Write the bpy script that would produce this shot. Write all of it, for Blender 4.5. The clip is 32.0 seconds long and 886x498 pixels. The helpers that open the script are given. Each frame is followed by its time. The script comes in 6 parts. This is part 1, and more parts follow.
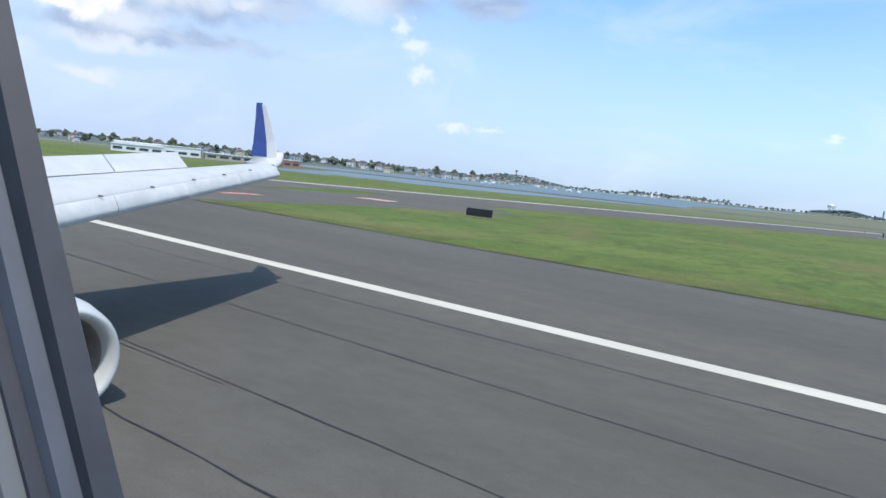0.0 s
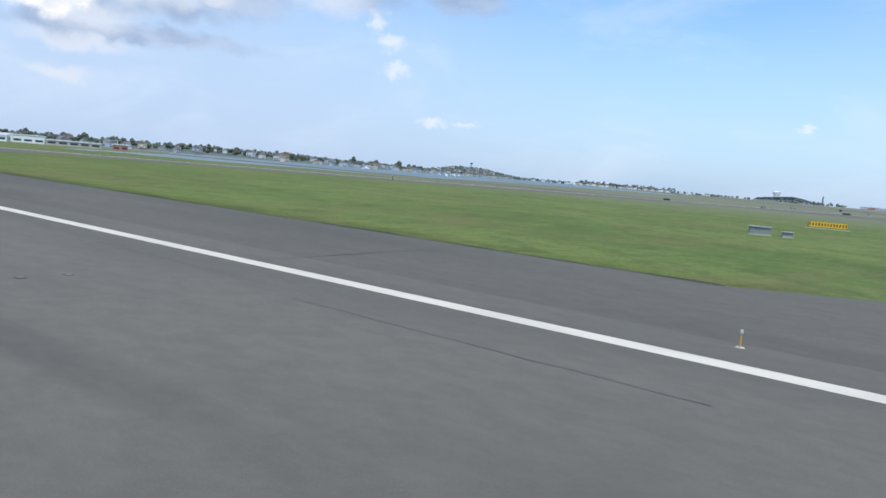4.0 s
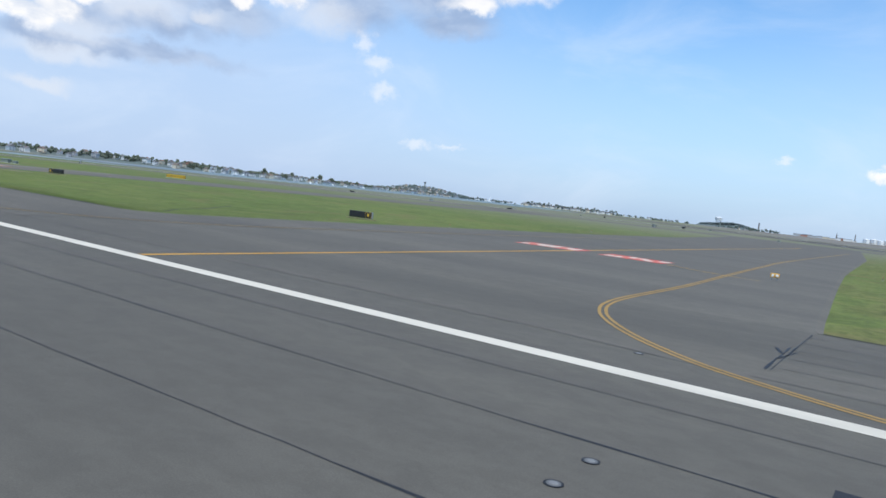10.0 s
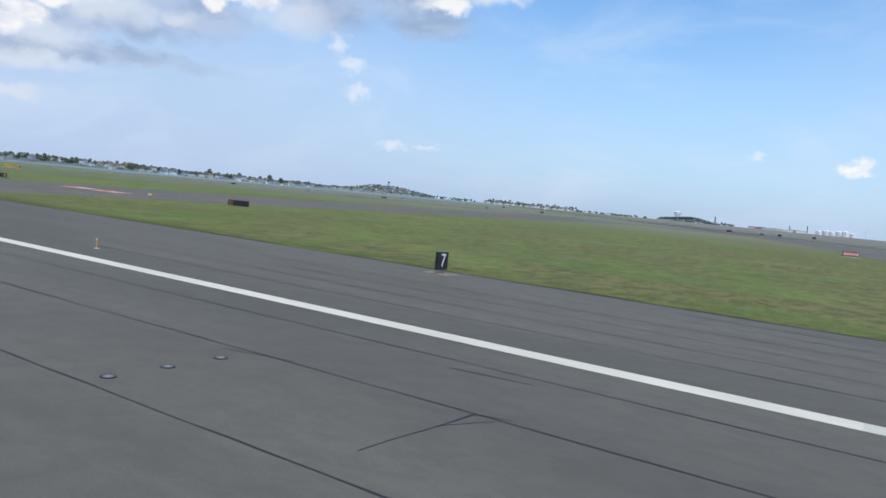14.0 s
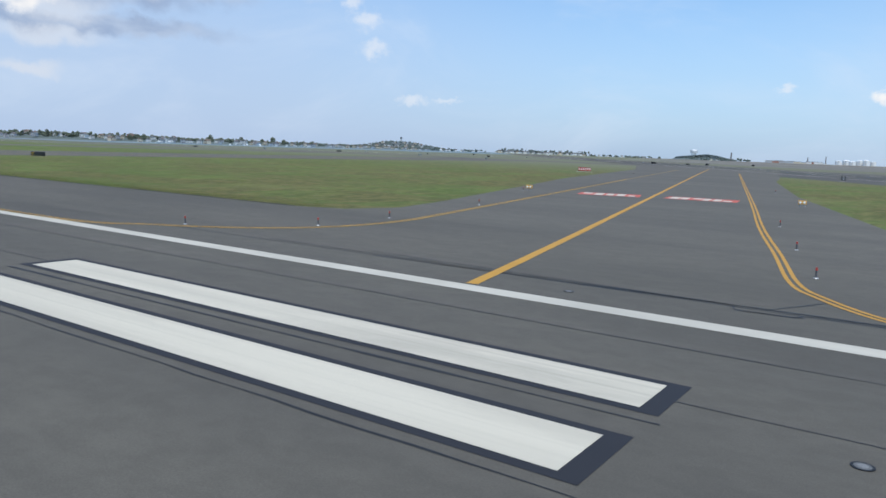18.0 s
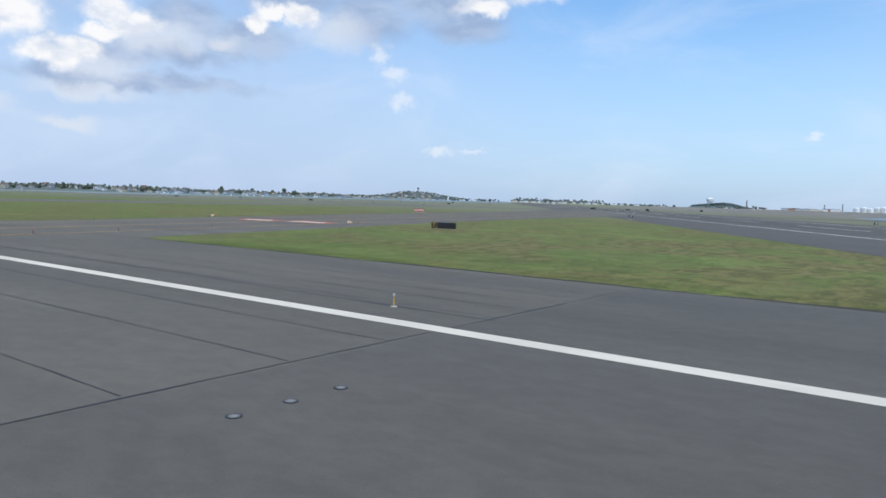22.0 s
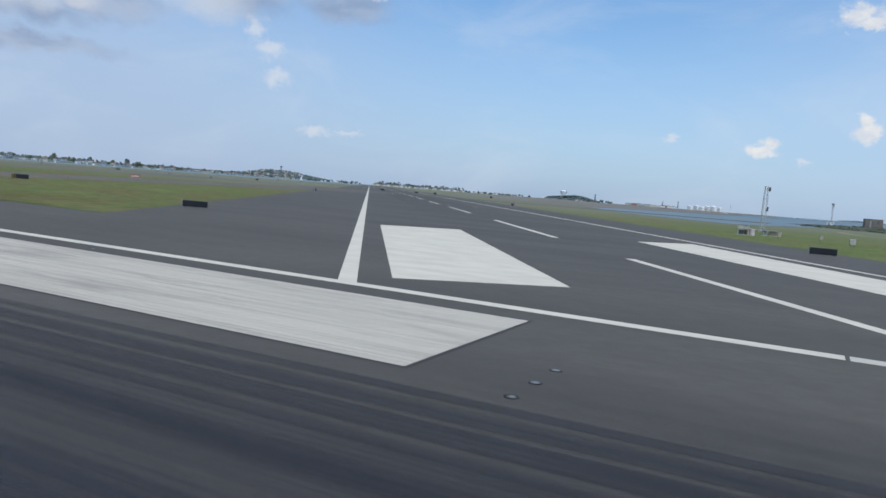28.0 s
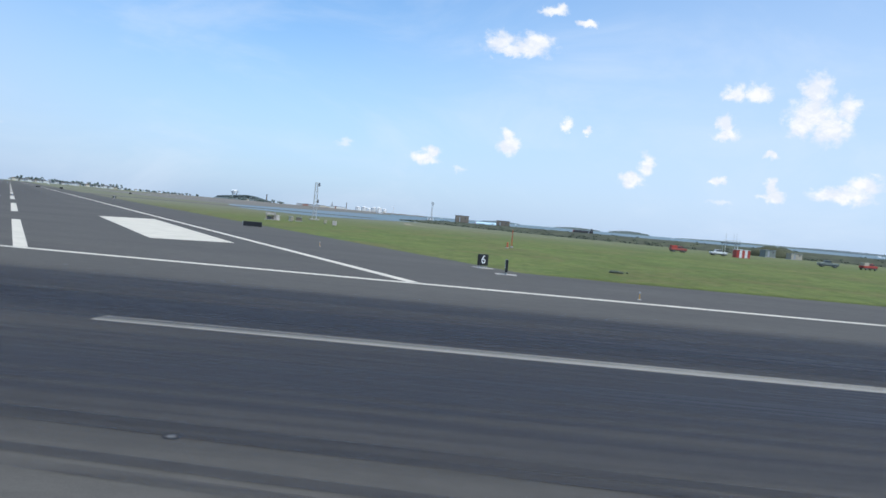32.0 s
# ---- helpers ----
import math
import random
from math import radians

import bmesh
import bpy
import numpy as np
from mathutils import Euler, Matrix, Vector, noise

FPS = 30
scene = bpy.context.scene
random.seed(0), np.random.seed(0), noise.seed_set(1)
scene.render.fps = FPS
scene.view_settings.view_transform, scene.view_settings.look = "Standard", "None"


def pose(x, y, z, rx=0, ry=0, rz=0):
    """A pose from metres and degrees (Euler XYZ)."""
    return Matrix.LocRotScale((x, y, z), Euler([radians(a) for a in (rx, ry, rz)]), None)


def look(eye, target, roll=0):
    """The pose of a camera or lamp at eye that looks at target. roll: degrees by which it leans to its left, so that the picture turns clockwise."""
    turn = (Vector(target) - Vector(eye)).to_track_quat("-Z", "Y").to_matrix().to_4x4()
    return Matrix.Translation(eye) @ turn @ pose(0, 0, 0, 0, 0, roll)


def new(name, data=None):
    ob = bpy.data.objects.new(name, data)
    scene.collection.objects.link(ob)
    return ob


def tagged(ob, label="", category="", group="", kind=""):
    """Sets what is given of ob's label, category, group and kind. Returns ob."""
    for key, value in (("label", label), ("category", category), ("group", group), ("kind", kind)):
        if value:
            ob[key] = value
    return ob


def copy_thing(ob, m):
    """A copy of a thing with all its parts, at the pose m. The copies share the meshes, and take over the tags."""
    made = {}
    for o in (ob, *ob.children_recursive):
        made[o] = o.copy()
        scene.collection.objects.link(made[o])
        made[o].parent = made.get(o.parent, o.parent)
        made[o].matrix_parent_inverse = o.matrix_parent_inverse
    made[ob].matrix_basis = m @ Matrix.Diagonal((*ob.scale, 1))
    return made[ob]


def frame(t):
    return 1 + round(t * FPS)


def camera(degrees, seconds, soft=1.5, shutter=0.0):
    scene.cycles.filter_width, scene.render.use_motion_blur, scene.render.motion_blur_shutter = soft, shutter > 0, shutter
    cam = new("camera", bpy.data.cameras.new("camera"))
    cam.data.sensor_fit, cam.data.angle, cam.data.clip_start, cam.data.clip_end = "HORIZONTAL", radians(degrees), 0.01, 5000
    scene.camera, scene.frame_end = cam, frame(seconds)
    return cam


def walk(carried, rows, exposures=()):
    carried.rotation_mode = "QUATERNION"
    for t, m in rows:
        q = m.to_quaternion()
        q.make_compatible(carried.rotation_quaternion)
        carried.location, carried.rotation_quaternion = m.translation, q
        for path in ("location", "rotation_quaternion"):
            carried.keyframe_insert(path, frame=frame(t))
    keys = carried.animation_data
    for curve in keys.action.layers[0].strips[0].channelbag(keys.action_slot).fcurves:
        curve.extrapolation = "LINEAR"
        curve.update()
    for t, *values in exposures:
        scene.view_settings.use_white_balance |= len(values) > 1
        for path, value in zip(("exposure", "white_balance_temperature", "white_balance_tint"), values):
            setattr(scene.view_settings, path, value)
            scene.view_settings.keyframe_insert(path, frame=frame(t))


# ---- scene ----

# ================= camera and its way =================
cam = camera(62.88, 32.0, soft=1.6, shutter=0.0)
walk(cam, [
    (0, pose(229.64, -0.04, 4.68, 84.16, -5.79, 37.80)),
    (0.5, pose(248.94, 0.00, 4.68, 85.17, -6.17, 37.48)),
    (1, pose(268.24, -0.03, 4.68, 84.44, -5.54, 36.99)),
    (1.5, pose(287.54, 0.00, 4.68, 83.81, -5.99, 36.66)),
    (2, pose(306.84, -0.07, 4.68, 83.61, -5.40, 36.15)),
    (2.5, pose(326.14, -0.00, 4.68, 83.72, -5.93, 36.30)),
    (3, pose(345.44, 0.09, 4.68, 83.48, -5.42, 36.04)),
    (3.5, pose(364.75, -0.05, 4.68, 83.60, -5.00, 35.78)),
    (5.5, pose(441.95, 0.03, 4.68, 85.79, -5.16, 37.16)),
    (6, pose(461.17, 0.02, 4.68, 86.19, -5.36, 35.85)),
    (6.5, pose(480.16, 0.02, 4.68, 86.32, -6.66, 35.41)),
    (7, pose(498.54, -0.04, 4.68, 85.14, -6.35, 35.14)),
    (7.5, pose(516.17, -0.12, 4.68, 84.47, -6.29, 36.64)),
    (8, pose(533.08, -0.08, 4.68, 84.37, -6.45, 36.10)),
    (8.5, pose(549.24, -0.00, 4.68, 84.51, -6.97, 35.80)),
    (9, pose(564.68, -0.11, 4.68, 84.78, -7.14, 35.13)),
    (9.5, pose(579.47, 0.00, 4.68, 85.60, -6.71, 34.72)),
    (10, pose(593.68, -0.14, 4.68, 85.77, -6.37, 34.74)),
    (10.5, pose(607.38, -0.03, 4.68, 85.90, -6.24, 35.03)),
    (11, pose(620.65, -0.12, 4.68, 85.79, -6.10, 35.44)),
    (11.5, pose(633.51, -0.00, 4.68, 85.83, -6.15, 35.79)),
    (12, pose(645.92, -0.09, 4.68, 85.59, -6.15, 34.87)),
    (12.5, pose(657.81, -0.00, 4.68, 85.75, -6.21, 33.45)),
    (13, pose(669.20, -0.01, 4.68, 85.92, -5.80, 33.05)),
    (13.5, pose(680.08, 0.01, 4.68, 85.98, -5.34, 33.24)),
    (14, pose(690.42, 0.05, 4.68, 85.98, -5.46, 32.94)),
    (14.5, pose(700.37, -0.00, 4.68, 85.89, -5.31, 33.13)),
    (16.5, pose(737.18, 0.00, 4.68, 86.93, -3.04, 35.84)),
    (17, pose(746.51, -0.03, 4.68, 89.14, -3.55, 38.16)),
    (17.5, pose(755.90, -0.00, 4.68, 82.72, -1.46, 36.73)),
    (18, pose(765.31, 0.05, 4.68, 82.22, -2.05, 34.78)),
    (18.5, pose(774.68, -0.00, 4.68, 86.20, -2.58, 35.81)),
    (19, pose(783.95, -0.02, 4.68, 85.63, -2.55, 36.49)),
    (19.5, pose(793.08, 0.00, 4.68, 85.76, -1.90, 37.04)),
    (20, pose(802.05, 0.11, 4.68, 86.09, -1.80, 37.25)),
    (20.5, pose(810.89, 0.00, 4.68, 86.20, -0.82, 37.78)),
    (21, pose(819.51, 0.18, 4.68, 86.28, -0.57, 37.82)),
    (21.5, pose(827.87, 0.00, 4.68, 85.95, 0.35, 37.32)),
    (22, pose(835.95, 0.20, 4.68, 86.07, -1.71, 36.83)),
    (22.5, pose(843.82, -0.00, 4.68, 85.86, -2.23, 36.52)),
    (23, pose(851.56, 0.17, 4.68, 85.64, -3.77, 36.26)),
    (23.5, pose(859.16, 0.02, 4.68, 85.13, -4.56, 35.72)),
    (24, pose(866.53, 0.06, 4.68, 84.60, -5.64, 35.15)),
    (24.5, pose(873.71, -0.02, 4.68, 84.15, -5.20, 34.36)),
    (26.5, pose(901.81, -2.73, 4.68, 84.45, -4.40, 31.92)),
    (27, pose(908.18, -3.92, 4.68, 84.74, -4.76, 30.65)),
    (27.5, pose(914.48, -5.55, 4.68, 85.00, -4.27, 29.31)),
    (28, pose(920.66, -7.33, 4.68, 85.33, -4.41, 26.99)),
    (28.5, pose(926.59, -9.01, 4.68, 85.66, -4.28, 24.16)),
    (29, pose(932.24, -11.19, 4.68, 86.19, -4.17, 21.83)),
    (29.5, pose(937.70, -13.47, 4.68, 86.57, -3.92, 19.67)),
    (30, pose(942.93, -15.90, 4.68, 86.95, -4.03, 17.06)),
    (30.5, pose(947.82, -18.85, 4.68, 87.16, -3.55, 13.65)),
    (31, pose(952.32, -22.05, 4.68, 87.31, -4.32, 10.03)),
    (31.5, pose(956.45, -25.27, 4.68, 87.46, -4.87, 6.12)),
    (32, pose(960.19, -28.55, 4.68, 87.48, -5.03, 1.84)),
], exposures=[(0.0, 0.2, 6500, 10), (1.0, 0.13, 6500, 10), (3.0, 0.1, 6500, 10), (6.0, 0.0, 6420, 10), (7.5, -0.05, 6420, 10), (9.0, 0.05, 6420, 10), (10.0, 0.04, 6420, 10), (10.6, -0.1, 6420, 10), (11.0, -0.16, 6420, 10), (12.0, -0.08, 6420, 10), (14.0, -0.05, 6420, 10), (17.0, 0.0, 6420, 10), (18.0, -0.1, 6420, 10), (19.5, -0.06, 6420, 10), (22.0, -0.02, 6420, 10), (24.2, 0.0, 6420, 10), (26.5, -0.36, 6420, 10), (28.1, -0.28, 6420, 10), (29.0, -0.05, 6420, 10), (30.5, 0.0, 6420, 10), (32.0, 0.02, 6420, 10)])

# ================= world, sun =================
SUN_AZ, SUN_EL = 312.0, 66.0      # degrees from +x towards +y, and above the horizon
world = bpy.data.worlds.new("world")
scene.world = world
world.use_nodes = True
wt = world.node_tree
wt.nodes.clear()


def wmath(op, a, b=None, clamp=False):
    n = wt.nodes.new("ShaderNodeMath")
    n.operation, n.use_clamp = op, clamp
    for i, v in enumerate((a, b)):
        if v is None:
            continue
        if isinstance(v, (int, float)):
            n.inputs[i].default_value = v
        else:
            wt.links.new(v, n.inputs[i])
    return n.outputs[0]


def wramp(fac, lo, hi, a=0.0, b=1.0):
    n = wt.nodes.new("ShaderNodeMapRange")
    n.interpolation_type = "SMOOTHSTEP"
    wt.links.new(fac, n.inputs[0])
    for i, v in enumerate((lo, hi, a, b)):
        n.inputs[i + 1].default_value = v
    return n.outputs[0]


def wmix(fac, a, b):
    n = wt.nodes.new("ShaderNodeMix")
    n.data_type = "RGBA"
    for sock, v in ((n.inputs[0], fac), (n.inputs[6], a), (n.inputs[7], b)):
        if isinstance(v, (int, float)):
            sock.default_value = v
        elif isinstance(v, tuple):
            sock.default_value = (*v, 1)
        else:
            wt.links.new(v, sock)
    return n.outputs[2]


def towards(az, el):
    a, e = radians(az), radians(el)
    return Vector((math.cos(a) * math.cos(e), math.sin(a) * math.cos(e), math.sin(e)))


sky = wt.nodes.new("ShaderNodeTexSky")
sky.sky_type, sky.sun_disc = "NISHITA", False
sky.sun_elevation, sky.sun_rotation = radians(SUN_EL), radians(90 - SUN_AZ)
sky.air_density, sky.dust_density, sky.ozone_density = 1.0, 1.6, 1.5
co = wt.nodes.new("ShaderNodeTexCoord").outputs["Generated"]
sep = wt.nodes.new("ShaderNodeSeparateXYZ")
wt.links.new(co, sep.inputs[0])
up = sep.outputs[2]
# thin milky haze near the horizon
haze = wramp(up, 0.0, 0.30, 1.0, 0.0)
tint = wt.nodes.new("ShaderNodeMix")
tint.data_type, tint.blend_type = "RGBA", "MULTIPLY"
tint.inputs[0].default_value = 1.0
wt.links.new(sky.outputs[0], tint.inputs[6])
tint.inputs[7].default_value = (1.24, 1.80, 2.18, 1)
base = wmix(wmath("MULTIPLY", haze, 0.6), tint.outputs[2], (6.3, 8.1, 10.9))


def wnoise(scale, detail, rough, squash=1.0, warp=0.0):
    m = wt.nodes.new("ShaderNodeMapping")
    m.inputs["Scale"].default_value = (1, 1, squash)
    wt.links.new(co, m.inputs[0])
    n = wt.nodes.new("ShaderNodeTexNoise")
    n.inputs["Scale"].default_value, n.inputs["Detail"].default_value = scale, detail
    n.inputs["Roughness"].default_value, n.inputs["Distortion"].default_value = rough, warp
    wt.links.new(m.outputs[0], n.inputs[0])
    return n.outputs[0]


def wvec(scale, detail, amount):
    """A small random push of the viewing direction, which makes round outlines billow."""
    n = wt.nodes.new("ShaderNodeTexNoise")
    n.inputs["Scale"].default_value, n.inputs["Detail"].default_value, n.inputs["Roughness"].default_value = scale, detail, 0.6
    wt.links.new(co, n.inputs[0])
    s = wt.nodes.new("ShaderNodeVectorMath")
    s.operation = "SUBTRACT"
    wt.links.new(n.outputs["Color"], s.inputs[0])
    s.inputs[1].default_value = (0.5, 0.5, 0.5)
    k = wt.nodes.new("ShaderNodeVectorMath")
    k.operation = "SCALE"
    wt.links.new(s.outputs[0], k.inputs[0])
    k.inputs["Scale"].default_value = amount
    return k.outputs[0]


def vadd(a, c):
    n = wt.nodes.new("ShaderNodeVectorMath")
    n.operation = "ADD"
    wt.links.new(a, n.inputs[0])
    wt.links.new(c, n.inputs[1])
    return n.outputs[0]


push_big = vadd(co, vadd(wvec(14.0, 2, 0.040), wvec(48.0, 4, 0.022)))
push_fine = vadd(co, wvec(60.0, 4, 0.026))
fine = wnoise(60.0, 6, 0.62, 1.3)


def blob(way, az, el, wide, high):
    """1 in the middle of a cloud that is so many degrees wide and high, falling to 0 beyond its rim."""
    c = towards(az, el)
    side = Vector((-math.sin(radians(az)), math.cos(radians(az)), 0))
    over = c.cross(side) * -1
    diff = wt.nodes.new("ShaderNodeVectorMath")
    diff.operation = "SUBTRACT"
    wt.links.new(way, diff.inputs[0])
    diff.inputs[1].default_value = c
    parts_ = []
    for axis, size in ((side, wide), (over, high)):
        d = wt.nodes.new("ShaderNodeVectorMath")
        d.operation = "DOT_PRODUCT"
        wt.links.new(diff.outputs[0], d.inputs[0])
        d.inputs[1].default_value = axis / (radians(size) / 2)
        parts_.append(wmath("MULTIPLY", d.outputs["Value"], d.outputs["Value"]))
    far = wt.nodes.new("ShaderNodeVectorMath")
    far.operation = "LENGTH"
    wt.links.new(diff.outputs[0], far.inputs[0])
    r = wmath("ADD", wmath("SQRT", wmath("ADD", *parts_)), wmath("MULTIPLY", wmath("GREATER_THAN", far.outputs["Value"], 1.0), 9.0))
    return wmath("SUBTRACT", 1.0, wmath("MULTIPLY", r, 0.5), True)


def bank(way, blobs):
    total = None
    for b in blobs:
        v = blob(way, *b)
        total = v if total is None else wmath("MAXIMUM", total, v)
    return total


# milky air: a greyer stretch over the town, a paler one over the bay
milk = wramp(bank(co, [(150.0, 3.0, 60, 26), (178.0, 6.0, 60, 34)]), 0.15, 0.9)
pale = wramp(bank(co, [(62.0, 4.0, 56, 30)]), 0.1, 0.9)
c0 = wmix(wmath("MULTIPLY", milk, 0.75), base, (5.4, 6.7, 9.1))
c0 = wmix(wmath("MULTIPLY", pale, 0.6), c0, (6.6, 8.2, 10.6))
# thin wisps
wisp = wramp(wnoise(4.0, 7, 0.60, 2.4, 0.6), 0.42, 0.80)
c1 = wmix(wmath("MULTIPLY", wisp, 0.35), c0, (8.2, 9.2, 10.6))
# the heaped bank over the town: azimuth, elevation, width, height in degrees; grey bellies, soft pale layers, then the sunlit heads
grey = bank(push_big, [(146.2, 12.5, 5.2, 2.8), (142.6, 11.4, 7.4, 3.0), (149.4, 9.9, 11.0, 2.0), (149.3, 7.8, 15.0, 1.2), (139.2, 14.8, 7.4, 3.2), (132.8, 13.6, 7.4, 3.6), (127.1, 15.6, 9.6, 5.0),
                       (125.2, 13.2, 6.0, 2.2), (136.5, 16.4, 7.0, 3.2), (153.8, 7.7, 6.0, 1.2), (147.0, 17.0, 20.0, 4.5), (162.0, 14.0, 14.0, 6.0), (168.0, 8.0, 14.0, 4.0), (140.0, 23.0, 40.0, 7.0)])
g_mask = wramp(wmath("ADD", grey, wmath("MULTIPLY", wmath("SUBTRACT", fine, 0.5), 0.14)), 0.22, 0.80)
shade_n = wramp(wnoise(13.0, 4, 0.55, 2.2, 0.3), 0.36, 0.66)
c2 = wmix(wmath("MULTIPLY", g_mask, 0.86), c1, wmix(shade_n, (3.6, 4.7, 6.8), (5.2, 6.3, 8.2)))
soft = bank(push_big, [(152.7, 8.7, 6.4, 2.2), (148.3, 10.9, 6.4, 2.2), (152.8, 6.9, 7.2, 1.5), (154.2, 4.7, 4.0, 1.1), (144.3, 11.2, 3.0, 1.2), (135.3, 12.3, 6.0, 2.8), (133.0, 17.5, 9.0, 2.0), (160.0, 5.5, 6.0, 1.6)])
s_mask = wramp(wmath("ADD", soft, wmath("MULTIPLY", wmath("SUBTRACT", fine, 0.5), 0.20)), 0.32, 0.86)
c2 = wmix(wmath("MULTIPLY", s_mask, 0.60), c2, (8.3, 8.7, 9.4))
lit = bank(push_big, [(151.5, 12.7, 3.6, 2.2), (150.1, 11.8, 4.2, 1.9), (152.0, 11.3, 3.2, 1.3), (153.7, 9.9, 3.6, 1.9), (155.3, 9.1, 3.8, 2.1), (140.0, 13.4, 3.2, 1.5), (138.2, 13.3, 2.4, 1.7), (141.4, 12.7, 2.4, 1.2),
                      (121.4, 16.4, 8.0, 3.8), (118.0, 17.6, 9.0, 2.8), (123.9, 14.5, 4.6, 1.5), (157.2, 11.4, 4.6, 3.2), (164.0, 11.5, 7.0, 4.0), (150.0, 16.0, 5.0, 2.4), (131.0, 20.5, 14.0, 3.0), (112.0, 18.4, 6.0, 2.0)])
l_mask = wramp(wmath("ADD", lit, wmath("MULTIPLY", wmath("SUBTRACT", fine, 0.5), 0.22)), 0.40, 0.74)
glow_n = wramp(wnoise(22.0, 4, 0.55, 1.8, 0.2), 0.34, 0.58)
c3 = wmix(wmath("MULTIPLY", l_mask, 0.90), c2, wmix(glow_n, (8.0, 8.5, 9.4), (10.9, 10.7, 10.5)))
# small fair-weather puffs
thin = bank(push_fine, [(132.1, 10.9, 1.6, 1.8), (130.9, 9.5, 2.2, 1.6), (130.3, 7.4, 2.2, 1.3), (127.3, 3.75, 2.4, 0.8), (124.6, 3.75, 2.2, 0.5), (100.1, 5.1, 1.2, 0.6), (90.9, 3.95, 0.9, 0.6), (71.0, 2.9, 1.6, 0.5)])
t_mask = wramp(wmath("ADD", thin, wmath("MULTIPLY", wmath("SUBTRACT", fine, 0.5), 0.9)), 0.32, 0.95)
c3 = wmix(wmath("MULTIPLY", t_mask, 0.55), c3, (9.6, 9.9, 10.4))
puffs = bank(push_fine, [
    (93.7, 4.55, 2.4, 1.0), (93.1, 5.0, 1.4, 1.0), (87.2, 6.1, 1.7, 1.7), (87.4, 6.9, 1.1, 1.2), (88.6, 13.8, 2.4, 1.6), (85.9, 13.8, 3.2, 1.6), (87.2, 13.2, 5.0, 1.1), (84.7, 16.2, 2.4, 0.9),
    (82.0, 15.4, 1.5, 0.6), (82.9, 7.95, 1.0, 1.1), (81.2, 7.6, 0.6, 0.7), (76.6, 5.3, 1.1, 2.0), (77.6, 4.1, 2.0, 1.2), (71.5, 4.35, 1.2, 0.7), (70.9, 10.8, 1.8, 1.3), (69.2, 10.7, 1.8, 1.5),
    (71.4, 8.6, 1.2, 1.3), (71.2, 7.8, 1.8, 1.0), (67.8, 4.2, 1.0, 1.4), (67.7, 3.5, 1.7, 0.8), (68.0, 6.5, 1.0, 0.7), (63.2, 3.9, 4.0, 1.2), (61.8, 4.6, 2.4, 1.4),
    (65.5, 11.2, 1.9, 2.2), (65.6, 9.4, 3.4, 2.4), (64.4, 8.4, 2.6, 2.2), (66.3, 8.6, 2.0, 1.6), (63.4, 9.8, 1.6, 1.8)])
p_mask = wramp(wmath("ADD", puffs, wmath("MULTIPLY", wmath("SUBTRACT", fine, 0.5), 0.65)), 0.37, 0.80)
shade_p = wramp(wnoise(34.0, 4, 0.6, 1.4, 0.2), 0.40, 0.62)
c3 = wmix(wmath("MULTIPLY", p_mask, 0.90), c3, wmix(shade_p, (8.9, 9.3, 10.1), (10.9, 10.8, 10.6)))
bg = wt.nodes.new("ShaderNodeBackground")
bg.inputs[1].default_value = 0.095
wt.links.new(c3, bg.inputs[0])
out = wt.nodes.new("ShaderNodeOutputWorld")
wt.links.new(bg.outputs[0], out.inputs[0])

sun = new("sun", bpy.data.lights.new("sun", "SUN"))
sun.data.energy, sun.data.angle, sun.data.color = 3.3, radians(0.6), (1.0, 0.955, 0.88)
sun.matrix_world = look(towards(SUN_AZ, SUN_EL) * 100, (0, 0, 0))


# ================= materials =================
def material(name):
    m = bpy.data.materials.new(name)
    m.use_nodes = True
    return m, m.node_tree, m.node_tree.nodes["Principled BSDF"]


def tnode(nt, kind, **props):
    n = nt.nodes.new(kind)
    for k, v in props.items():
        n.inputs[k].default_value = v
    return n


def link(nt, a, b):
    nt.links.new(a, b)


def coords(nt, scale=(1, 1, 1), world_space=True):
    """World position (for what lies on the ground) or the object's own, scaled."""
    if world_space:
        src = nt.nodes.new("ShaderNodeNewGeometry").outputs["Position"]
    else:
        src = nt.nodes.new("ShaderNodeTexCoord").outputs["Object"]
    m = nt.nodes.new("ShaderNodeMapping")
    m.inputs["Scale"].default_value = scale
    link(nt, src, m.inputs[0])
    return m.outputs[0]


def noise_of(nt, vec, scale, detail=4, rough=0.55, warp=0.0):
    n = tnode(nt, "ShaderNodeTexNoise", Scale=scale, Detail=detail, Roughness=rough, Distortion=warp)
    link(nt, vec, n.inputs[0])
    return n.outputs[0]


def remap(nt, v, lo, hi, a=0.0, b=1.0):
    n = nt.nodes.new("ShaderNodeMapRange")
    n.interpolation_type = "SMOOTHSTEP"
    link(nt, v, n.inputs[0])
    for i, x in enumerate((lo, hi, a, b)):
        n.inputs[i + 1].default_value = x
    return n.outputs[0]


def mixc(nt, fac, a, b):
    n = nt.nodes.new("ShaderNodeMix")
    n.data_type = "RGBA"
    for sock, v in ((n.inputs[0], fac), (n.inputs[6], a), (n.inputs[7], b)):
        if isinstance(v, (int, float)):
            sock.default_value = v
        elif isinstance(v, tuple):
            sock.default_value = (*v, 1)
        else:
            link(nt, v, sock)
    return n.outputs[2]


def bump(nt, bsdf, height, strength, distance):
    b = tnode(nt, "ShaderNodeBump", Strength=strength, Distance=distance)
    link(nt, height, b.inputs["Height"])
    link(nt, b.outputs[0], bsdf.inputs["Normal"])


